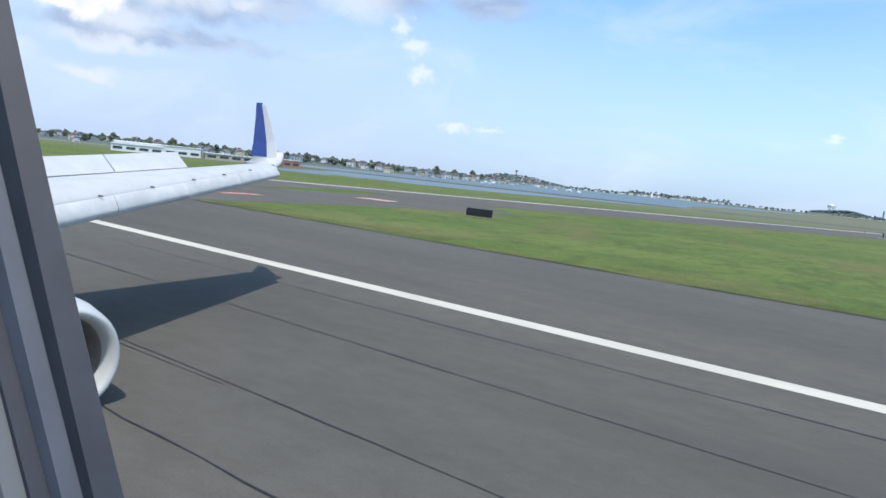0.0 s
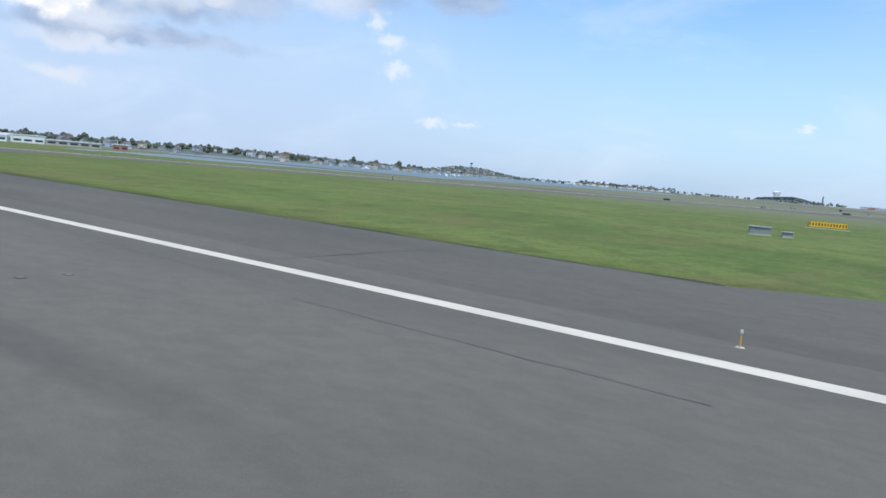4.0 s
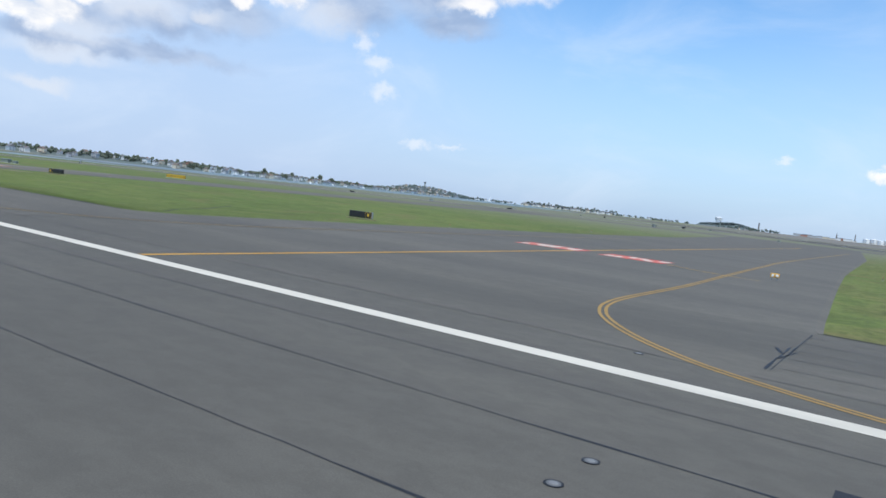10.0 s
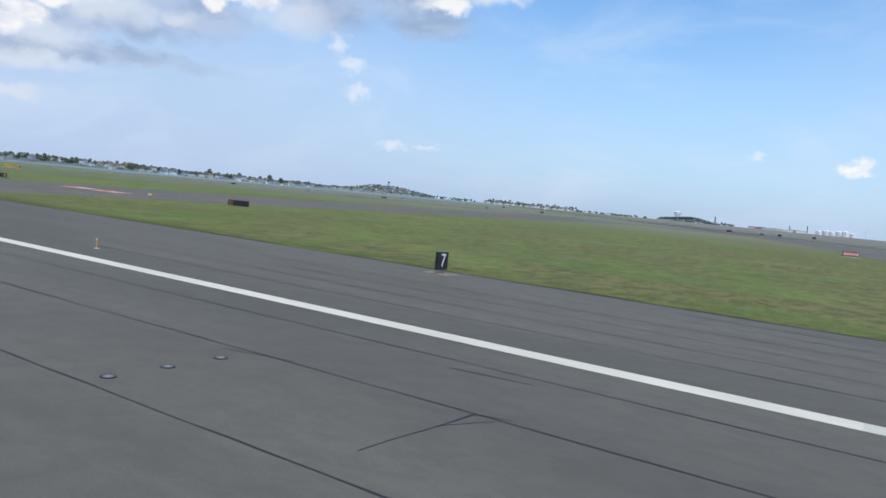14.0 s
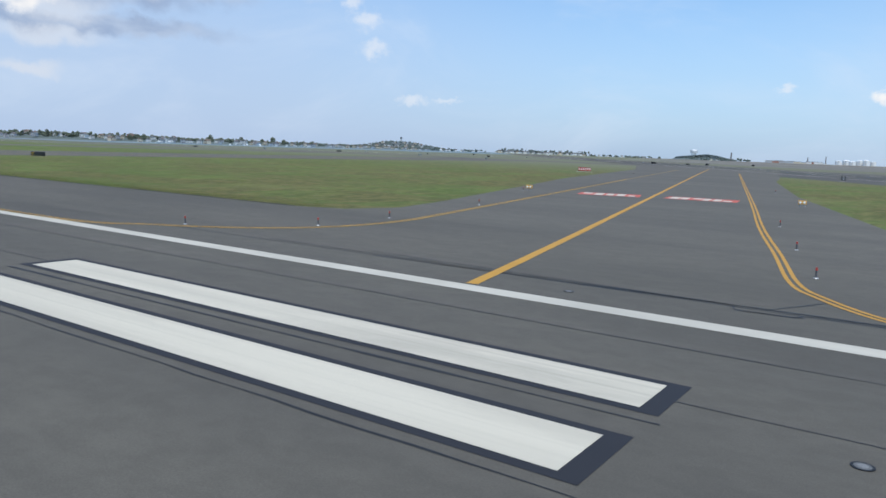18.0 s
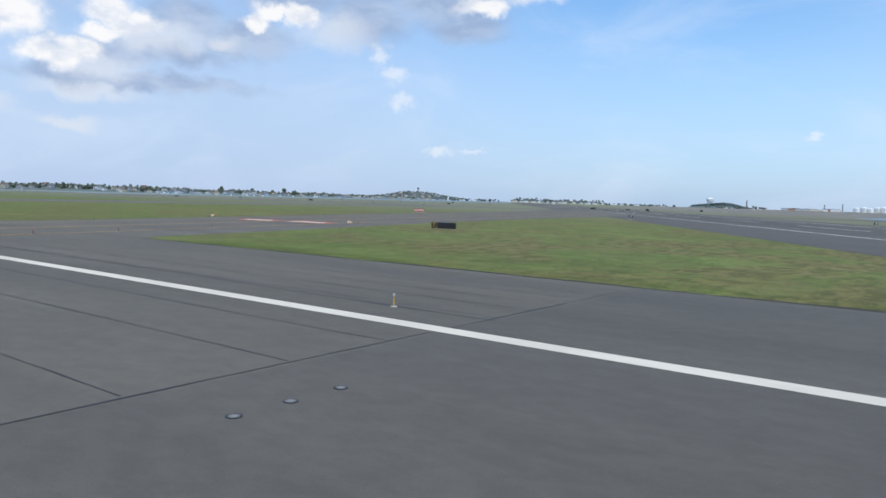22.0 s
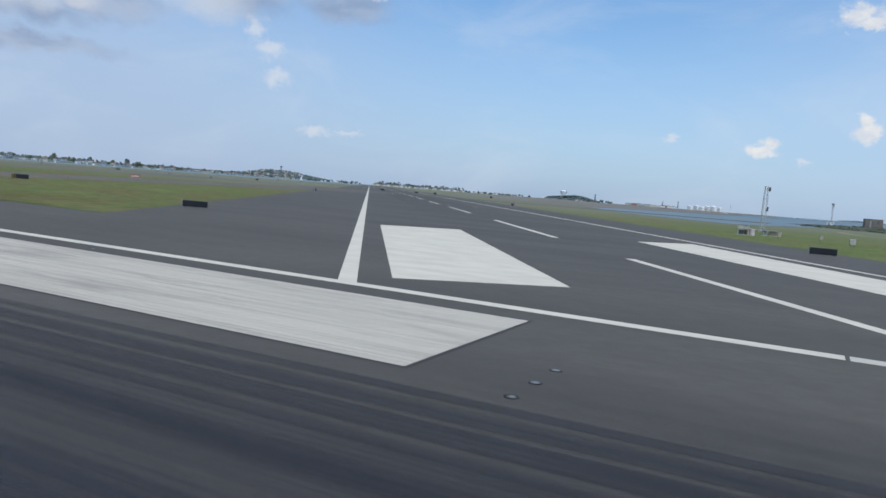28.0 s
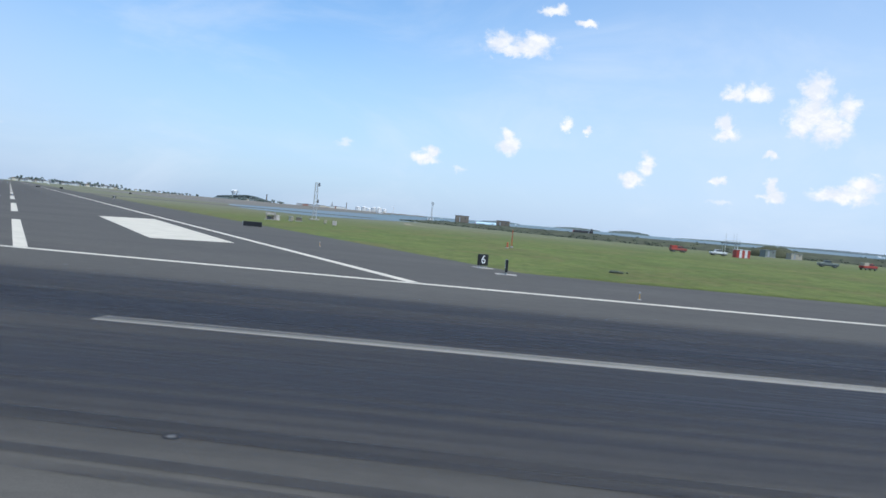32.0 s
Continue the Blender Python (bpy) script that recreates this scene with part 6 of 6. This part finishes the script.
scrub("shore_scrub", 2200, 14, heath_spot, "low dark green scrub along the bay")
mound_bm = bmesh.new()
bmesh.ops.create_icosphere(mound_bm, subdivisions=4, radius=1, matrix=Matrix.Translation((1094, 290, -0.2)) @ Matrix.Diagonal((11, 8, 4.6, 1)))
for v in mound_bm.verts:
    v.co += Vector((0, 0, 1)) * 0.9 * noise.noise(v.co * 0.35)
tagged(part("earth_mound", mound_bm, MAT["heath"]), "grassed brown earth mound behind small huts", "mound", kind="structure")
track_bm = bmesh.new()
ribbon(track_bm, arc_line([(931, 330), (934.6, 296), (939.5, 281), (948, 269), (958, 265), (975, 268), (1005, 282)]), 3.0, -0.080)
MAT["sand"] = plain("pale_sand", (0.25, 0.20, 0.13), 0.95, vary=0.25, scale=1.2, world_space=True)
tagged(part("sand_track", track_bm, MAT["sand"]), "pale sandy track through the grass by the bay", "track", kind="structure")
bush_rng = random.Random(6)
woods("low_bush", [(978.3 + bush_rng.gauss(0, 0.45), 56.6 + bush_rng.gauss(0, 0.25), -0.1, 0.22) for _ in range(36)], "low dark green bush in the mown grass", 0.13, MAT["leaf"], 2)
# far ends of the open field
flat = random.Random(31)
for k in range(14):
    x, y = flat.uniform(250, 640), flat.uniform(330, 760)
    shed(x, y, flat.uniform(0, 90), (flat.uniform(1.5, 4), flat.uniform(1.2, 2.5), flat.uniform(0.8, 1.6)), flat.choice((MAT["sign_black"], MAT["cabin_grey"])),
         "small dark field cabinet far out on the airfield", False, False)

# ================= the airliner: its port wing, engine and a window surround =================
AX, AY = 229.64, -0.04       # the seat by the window
MAT["wing_white"] = plain("wing_paint", (0.52, 0.515, 0.495), 0.45, 0.0, vary=0.06, scale=1.5)
MAT["wing_grey"] = plain("wing_slat_paint", (0.54, 0.535, 0.515), 0.45, 0.0, vary=0.08, scale=2.0)
MAT["winglet_blue"] = plain("winglet_blue", (0.035, 0.055, 0.20), 0.35, vary=0.1, scale=2)
MAT["duct_dark"] = plain("engine_duct", (0.27, 0.235, 0.20), 0.5, 0.0, vary=0.15)
MAT["spinner"] = plain("spinner_tan", (0.42, 0.33, 0.22), 0.4, vary=0.1)
# cabin shade put into seal, reveal and wall colours; no ceiling stands above
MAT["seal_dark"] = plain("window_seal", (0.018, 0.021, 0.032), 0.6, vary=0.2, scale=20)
MAT["shaded_reveal"] = plain("shaded_reveal", (0.060, 0.068, 0.090), 0.6, vary=0.1, scale=15)
MAT["shaded_cabin_panel"] = plain("shaded_cabin_panel", (0.105, 0.110, 0.118), 0.6, vary=0.05, scale=10)
plane = empty("airliner", pose(AX, AY, 0))


def loft(name, sections, mat, parent, label="", smooth=True, cap=True):
    """A skin over a row of closed outlines with the same number of points."""
    bm = bmesh.new()
    rings = [[bm.verts.new(p) for p in s] for s in sections]
    n = len(rings[0])
    for a, b in zip(rings, rings[1:]):
        for j in range(n):
            bm.faces.new((a[j], a[(j + 1) % n], b[(j + 1) % n], b[j]))
    if cap:
        ends = [bm.faces.new([bm.verts.new(p) for p in s]) for s in (sections[0], sections[-1])]
    bmesh.ops.recalc_face_normals(bm, faces=bm.faces)
    for f in bm.faces:
        f.smooth = smooth
    return part(name, bm, mat, parent, label)


# leading edge of the wing from the root to the tip, with its chord and thickness
LE0, LE1 = Vector((-11.6, 0.9, 2.62)), Vector((-20.6, 17.0, 4.35))


def wing_at(y):
    t = (y - LE0.y) / (LE1.y - LE0.y)
    p = LE0.lerp(LE1, t)
    chord = 7.2 + (1.75 - 7.2) * min(1, t * 1.0) if t < 0.35 else (7.2 - 5.45 * 0.35) * (1 - (t - 0.35) / 0.65) + 1.75 * (t - 0.35) / 0.65
    return p, chord, chord * 0.11


def foil(y):
    p, c, th = wing_at(y)
    up_ = ((0, 0), (0.015, 0.30), (0.06, 0.62), (0.15, 0.92), (0.30, 1.0), (0.5, 0.88), (0.75, 0.5), (1.0, 0.04))
    dn = ((0.75, -0.10), (0.5, -0.32), (0.25, -0.42), (0.06, -0.30), (0.015, -0.16))
    return [(p.x - c * a, y, p.z + th * b * 0.62) for a, b in up_ + dn]


wing = loft("wing", [foil(y) for y in (0.9, 4, 7, 10, 13, 15.5, 17.0)], MAT["wing_white"], plane, "white swept wing with raised spoilers")
# drooped slats along the leading edge, in four panels
for y0, y1 in ((5.6, 8.4), (8.415, 11.2), (11.215, 14.0), (14.015, 16.7)):
    secs = []
    for y in (y0, (y0 + y1) / 2, y1):
        p, c, th = wing_at(y)
        w = 0.27 + 0.022 * c
        secs.append([(p.x - 0.30, y, p.z + 0.10), (p.x + 0.05, y, p.z + 0.03), (p.x + 0.26, y, p.z - w * 0.55), (p.x + 0.28, y, p.z - w * 0.95),
                     (p.x + 0.18, y, p.z - w * 1.0), (p.x + 0.02, y, p.z - w * 0.45), (p.x - 0.28, y, p.z + 0.05)])
    slat = loft("slat", secs, MAT["wing_grey"], wing, "extended pale grey slat")
for y in (6.4, 8.0, 9.8, 11.6, 13.2, 14.8):
    p, c, th = wing_at(y)
    part("slat_track", one(box, (0.16, 0.04, 0.03), (p.x + 0.02, y, p.z + 0.09), 0.01), MAT["dark_metal"], wing, "dark slat track")
# raised spoiler panels
for y0, y1 in ((5.6, 8.0), (8.05, 10.4), (10.45, 13.3)):
    vs = []
    bm = bmesh.new()
    ring0, ring1 = [], []
    for y in (y0, y1):
        p, c, th = wing_at(y)
        hx, hz = p.x - c * 0.66, p.z + th * 0.46
        tx, tz = hx - 0.72, hz + 0.44
        ring0.append((bm.verts.new((hx, y, hz)), bm.verts.new((tx, y, tz))))
        ring1.append((bm.verts.new((hx - 0.06, y, hz - 0.05)), bm.verts.new((tx - 0.04, y, tz - 0.03))))
    a, b = ring0
    c_, d_ = ring1
    for q in ((a[0], b[0], b[1], a[1]), (c_[0], c_[1], d_[1], d_[0]), (a[1], b[1], d_[1], c_[1]), (a[0], c_[0], d_[0], b[0]), (a[0], a[1], c_[1], c_[0]), (b[0], d_[0], d_[1], b[1])):
        bm.faces.new(q)
    bmesh.ops.recalc_face_normals(bm, faces=bm.faces)
    part("spoiler", bm, MAT["wing_white"], wing, "raised white spoiler panel")


# blended winglet: blue blade with a white leading edge
def wl_ring(t, front, back):
    x0 = -20.75 - 1.85 * t
    y0 = 17.0 + 0.75 * t ** 0.6
    z0 = 4.40 + 2.30 * t
    chord = 1.66 - 1.16 * t
    xa, xb = x0 - chord * front, x0 - chord * back
    th = 0.05 * (1 - 0.5 * t)
    return [(xa, y0 - th * (0.4 if front == 0 else 1), z0), (xb, y0 - th * 0.6, z0), (xb, y0 + th * 0.6, z0), (xa, y0 + th * (0.4 if front == 0 else 1), z0)]


winglet = loft("winglet", [wl_ring(t, 0.38, 1.0) for t in (0.12, 0.35, 0.7, 1.0)], MAT["winglet_blue"], wing, "dark blue upturned winglet", False)
loft("winglet_edge", [wl_ring(t, 0.0, 0.37) for t in (0.08, 0.35, 0.7, 0.97)], MAT["wing_white"], wing, "white winglet leading edge", False)
blend = []
for k in range(6):
    a = k / 5
    x, y, z, c = -20.5 - 0.3 * a, 16.7 + 0.62 * math.sin(a * 1.4), 4.38 + 0.55 * (1 - math.cos(a * 1.45)), 1.75 - 0.2 * a
    blend.append([(x, y - 0.02, z + 0.05), (x - c, y - 0.02, z + 0.04), (x - c, y + 0.05, z - 0.05), (x, y + 0.05, z - 0.06)])
loft("winglet_root", blend, MAT["wing_white"], wing, "white curved winglet root")

# engine
EX, EY, EZ = -12.05, 5.80, 0.90


def revolve(name, profile, mat, parent, label="", seg=40):
    bm = bmesh.new()
    rings = []
    for x, r in profile:
        r *= 0.92
        rings.append([bm.verts.new((EX + x, EY + r * math.cos(k * math.tau / seg), EZ + r * math.sin(k * math.tau / seg))) for k in range(seg)])
    for a, b in zip(rings, rings[1:]):
        for j in range(seg):
            bm.faces.new((a[j], a[(j + 1) % seg], b[(j + 1) % seg], b[j]))
    bmesh.ops.recalc_face_normals(bm, faces=bm.faces)
    for f in bm.faces:
        f.smooth = True
    return part(name, bm, mat, parent, label)


engine = revolve("engine", [(-0.34, 0.80), (-0.2, 0.81), (-0.06, 0.86), (0.0, 0.93), (-0.02, 0.99), (-0.15, 1.06), (-0.6, 1.14), (-1.6, 1.16), (-3.0, 1.0), (-3.8, 0.85), (-3.8, 0.8)], MAT["wing_white"], plane,
                 "white engine nacelle with pale intake lip")
revolve("duct", [(-0.33, 0.802), (-0.9, 0.79), (-1.15, 0.79)], MAT["duct_dark"], engine, "dark intake duct")
revolve("fan_disc", [(-1.12, 0.795), (-1.12, 0.30)], MAT["dark_metal"], engine)
for k in range(24):
    a = k * math.tau / 24
    bm = bmesh.new()
    m = Matrix.Translation((EX - 1.0, EY, EZ)) @ Matrix.Rotation(a, 4, "X") @ Matrix.Translation((0, 0.53, 0)) @ Matrix.Rotation(0.7, 4, "Y") @ Matrix.Diagonal((0.16, 0.5, 0.012, 1))
    bmesh.ops.create_cube(bm, size=1, matrix=m)
    part("fan_blade", bm, MAT["grey_metal"], engine)
revolve("spinner", [(-0.62, 0.01), (-0.72, 0.12), (-0.9, 0.24), (-1.1, 0.31)], MAT["spinner"], engine, "tan spinner cone", 24)
part("pylon", one(box, (3.4, 0.35, 0.9), (EX - 2.4, EY, EZ + 1.25), 0.12), MAT["winglet_blue"], plane, "blue pylon fairing over the engine")

# main gear under the wing root
gear = part("landing_gear", one(cyl, 0.14, 0.12, 2.3, (-17.6, 1.4, 0.5), 14), MAT["grey_metal"], plane, "steel main gear leg")
for s_ in (-0.42, 0.42):
    part("wheel", one(cyl, 0.55, 0.55, 0.36, (-17.6, 1.4 + s_ - 0.18, 0.56), 24, Matrix.Rotation(radians(-90), 3, "X")), MAT["tyre"], gear)
# fuselage side aft of the window, and the window's rear surround at arm's length
bm = bmesh.new()
prof = [(0.36 - 0.22 * ((z - 3.6) / 1.9) ** 2 * (1 if z > 3.6 else 1.3), z) for z in (1.6, 2.0, 2.5, 3.0, 3.5, 4.0)]
outer = [[bm.verts.new((x, 0.55 + p0 - 0.36, z)) for p0, z in prof] for x in (-1.2, -4, -8, -12, -16)]
for a, b in zip(outer, outer[1:]):
    for j in range(len(prof) - 1):
        bm.faces.new((a[j], a[j + 1], b[j + 1], b[j]))
bmesh.ops.solidify(bm, geom=bm.faces[:], thickness=0.08)
bmesh.ops.recalc_face_normals(bm, faces=bm.faces)
part("fuselage_side", bm, MAT["wing_white"], plane, "white fuselage skin below the windows")


def surround(name, right, left, y, depth, mat, label):
    """An upright curved strip of the window's rear side: each rim by its x at eye height and its lean, thick inwards."""
    bm = bmesh.new()
    n = 16
    rows_ = []
    for k in range(n + 1):
        dz = -0.28 + 0.70 * k / n
        xr, xl = (x0 + lean * dz + 0.12 * dz * dz for x0, lean in (right, left))
        z = 4.68 - dz
        rows_.append([bm.verts.new(c) for c in ((xr, y, z), ((xr + xl) / 2, y - depth * 0.25, z), (xl, y, z), (xl, y - depth, z), (xr - 0.01, y - depth, z))])
    for a, b in zip(rows_, rows_[1:]):
        for j in range(5):
            bm.faces.new((a[j], a[(j + 1) % 5], b[(j + 1) % 5], b[j]))
    bm.faces.new(rows_[0])
    bm.faces.new(rows_[-1])
    bmesh.ops.recalc_face_normals(bm, faces=bm.faces)
    return part(name, bm, mat, plane, label)


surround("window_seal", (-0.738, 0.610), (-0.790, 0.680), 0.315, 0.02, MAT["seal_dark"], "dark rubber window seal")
surround("window_reveal", (-0.791, 0.681), (-0.846, 0.750), 0.312, 0.03, MAT["shaded_reveal"], "plastic window reveal, slate-grey with painted cabin shade")
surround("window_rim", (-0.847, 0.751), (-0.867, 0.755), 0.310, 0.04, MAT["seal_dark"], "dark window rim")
surround("cabin_wall", (-0.868, 0.756), (-1.60, 1.00), 0.306, 0.05, MAT["shaded_cabin_panel"], "grey cabin wall panel, darkened with painted cabin shade")
tagged(plane, "white airliner wing, engine and window surround with blue winglet", "airliner")

# ================= tyre rubber on the runways =================
def rubber_material(name, strength, end=0.18):
    """Dark rubber that lies on the asphalt in streaks, thin where it ends."""
    m, nt, b = material(name)
    b.inputs["Base Color"].default_value = (0.022, 0.0225, 0.028, 1)
    b.inputs["Roughness"].default_value = 0.7
    fine_ = noise_of(nt, coords(nt, (0.02, 1.9, 1)), 1.0, 6, 0.7)
    big = noise_of(nt, coords(nt, (0.012, 0.22, 1)), 1.0, 3, 0.5)
    u = nt.nodes.new("ShaderNodeTexCoord").outputs["Generated"]
    sp = nt.nodes.new("ShaderNodeSeparateXYZ")
    link(nt, u, sp.inputs[0])

    def rim(sock, w):
        a = remap(nt, sock, 0.0, w)
        c = remap(nt, sock, 1.0 - w, 1.0, 1.0, 0.0)
        k = nt.nodes.new("ShaderNodeMath")
        k.operation = "MULTIPLY"
        link(nt, a, k.inputs[0])
        link(nt, c, k.inputs[1])
        return k.outputs[0]

    def times(a, c):
        k = nt.nodes.new("ShaderNodeMath")
        k.operation = "MULTIPLY"
        link(nt, a, k.inputs[0])
        if isinstance(c, float):
            k.inputs[1].default_value = c
        else:
            link(nt, c, k.inputs[1])
        return k.outputs[0]
    al = times(rim(sp.outputs[1], 0.30), rim(sp.outputs[0], end))
    al = times(al, remap(nt, fine_, 0.36, 0.64, 0.5, 1.0))
    al = times(al, remap(nt, big, 0.36, 0.58, 0.5, 1.0))
    link(nt, times(al, strength), b.inputs["Alpha"])
    return m


MAT["rubber"] = rubber_material("tyre_rubber_deposit", 0.88, 0.07)
MAT["rubber_thin"] = rubber_material("tyre_rubber_thin", 0.11)


def deposit(name, pts, mat, z, label):
    bm = bmesh.new()
    bm.faces.new([bm.verts.new((x, y, z)) for x, y in pts])
    bm.normal_update()
    for f in bm.faces:
        if f.normal.z < 0:
            f.normal_flip()
    ob = part(name, bm, mat)
    return tagged(ob, label, "tyre marks", kind="structure")


deposit("rubber_deposit", rect_pts(866, 1500, -18, 8.4), MAT["rubber"], 0.018, "broad black streaks of tyre rubber on the runway")
deposit("rubber_deposit", rect_pts(905, 1600, -3, 13), MAT["rubber"], 0.022, "black streaks of tyre rubber on the runway")
MAT["rubber_streak"] = rubber_material("tyre_rubber_streak", 0.42)
for x0_, x1_, y0_, y1_ in ((886, 930, 5.3, 6.3), (889, 940, 4.1, 5.2), (884, 925, 3.2, 3.8), (892, 936, 6.6, 7.2), (890, 950, 1.6, 2.6)):
    deposit("rubber_streak", [(x0_, y0_), (x1_, y0_ + 0.5), (x1_, y1_ + 0.5), (x0_, y1_)], MAT["rubber_streak"], 0.025, "single black tyre streak on the runway")
for x0_, y0_, x1_, y1_ in ((940, -15.5, 975, -18.2), (944, -14.2, 985, -17.0), (950, -16.8, 978, -19.6), (936, -13.6, 972, -15.4), (955, -17.5, 990, -21.5)):
    deposit("turning_streak", [(x0_, y0_), (x1_, y1_), (x1_, y1_ + 0.55), (x0_, y0_ + 0.4)], MAT["rubber_streak"], 0.029, "dark tyre streak bending off the runway")
deposit("rubber_trace", rect_pts(316, 380, 6.6, 8.6), MAT["rubber_thin"], 0.018, "faint curved tyre trace on the asphalt")
deposit("rubber_trace", rect_pts(380, 446, 7.0, 9.2), MAT["rubber_thin"], 0.018, "faint tyre trace on the asphalt")
deposit("rubber_trace", rect_pts(530, 566, 6.0, 7.6), MAT["rubber_thin"], 0.018, "dark tyre trace on the asphalt")
deposit("rubber_trace", rect_pts(826, 870, 6.0, 8.4), MAT["rubber_thin"], 0.018, "faint tyre trace on the asphalt")
deposit("rubber_trace", [r2(-30, 12), r2(1200, 10), r2(1200, 37), r2(-30, 35)], MAT["rubber_thin"], 0.012, "greyish rubber film along the crossing runway")

# ================= grass blades along the shoulder =================
def grass_tufts(name, spans, n, seed, hmin, hmax, label):
    """Upright blades in tufts, thickest along the pavement's rim."""
    r = np.random.RandomState(seed)
    verts, faces = [], []
    total = sum((x1 - x0) for x0, x1, *_ in spans)
    for x0, x1, y0, y1, power in spans:
        k = int(n * (x1 - x0) / total)
        xs = r.uniform(x0, x1, k)
        ys = y0 + (y1 - y0) * r.uniform(0, 1, k) ** power
        hs = r.uniform(hmin, hmax, k) * (0.7 + 0.6 * r.uniform(0, 1, k) ** 3)
        an = r.uniform(0, math.tau, k)
        ws = r.uniform(0.015, 0.045, k)
        ln = r.uniform(-0.08, 0.08, (k, 2))
        for x, y, h, a, w, l in zip(xs, ys, hs, an, ws, ln):
            i = len(verts)
            dx, dy = math.cos(a) * w, math.sin(a) * w
            verts += [(x - dx, y - dy, -0.105), (x + dx, y + dy, -0.105), (x + l[0], y + l[1], -0.10 + h)]
            faces.append((i, i + 1, i + 2))
    me = bpy.data.meshes.new(name)
    me.from_pydata(verts, [], faces)
    me.materials.append(MAT["blade"])
    return tagged(new(name, me), label, "grass", kind="stuff")


def blade_material():
    m, nt, b = material("grass_blades")
    isl = nt.nodes.new("ShaderNodeNewGeometry").outputs["Random Per Island"]
    patch = noise_of(nt, coords(nt, (0.02, 0.05, 1)), 1.0, 4, 0.6)
    c = mixc(nt, isl, (0.085, 0.128, 0.030), (0.145, 0.178, 0.050))
    c = mixc(nt, remap(nt, patch, 0.5, 0.75, 0.0, 0.6), c, (0.17, 0.145, 0.065))
    link(nt, c, b.inputs["Base Color"])
    b.inputs["Roughness"].default_value = 0.8
    b.inputs["Specular IOR Level"].default_value = 0.15
    upward = nt.nodes.new("ShaderNodeCombineXYZ")
    upward.inputs[2].default_value = 1.0
    link(nt, upward.outputs[0], b.inputs["Normal"])
    return m


MAT["blade"] = blade_material()
rimspans = [(170, 380, 40.8, 44.0, 1.1), (429, 532, 40.8, 44.0, 1.1), (600, 726, 40.8, 44.0, 1.1), (774, 850, 40.8, 44.0, 1.1), (966, 1200, 40.8, 44.0, 1.1)]
grass_tufts("verge_grass", rimspans, 90000, 1, 0.02, 0.06, "taller ragged grass along the pavement edge")
fieldspans = [(190, 376, 41, 85, 1.6), (430, 530, 41, 85, 1.6), (600, 722, 41, 85, 1.6), (776, 838, 41, 58, 1.2), (970, 1150, 41, 85, 1.6)]
grass_tufts("meadow_blades", fieldspans, 240000, 2, 0.015, 0.05, "short mown meadow grass")
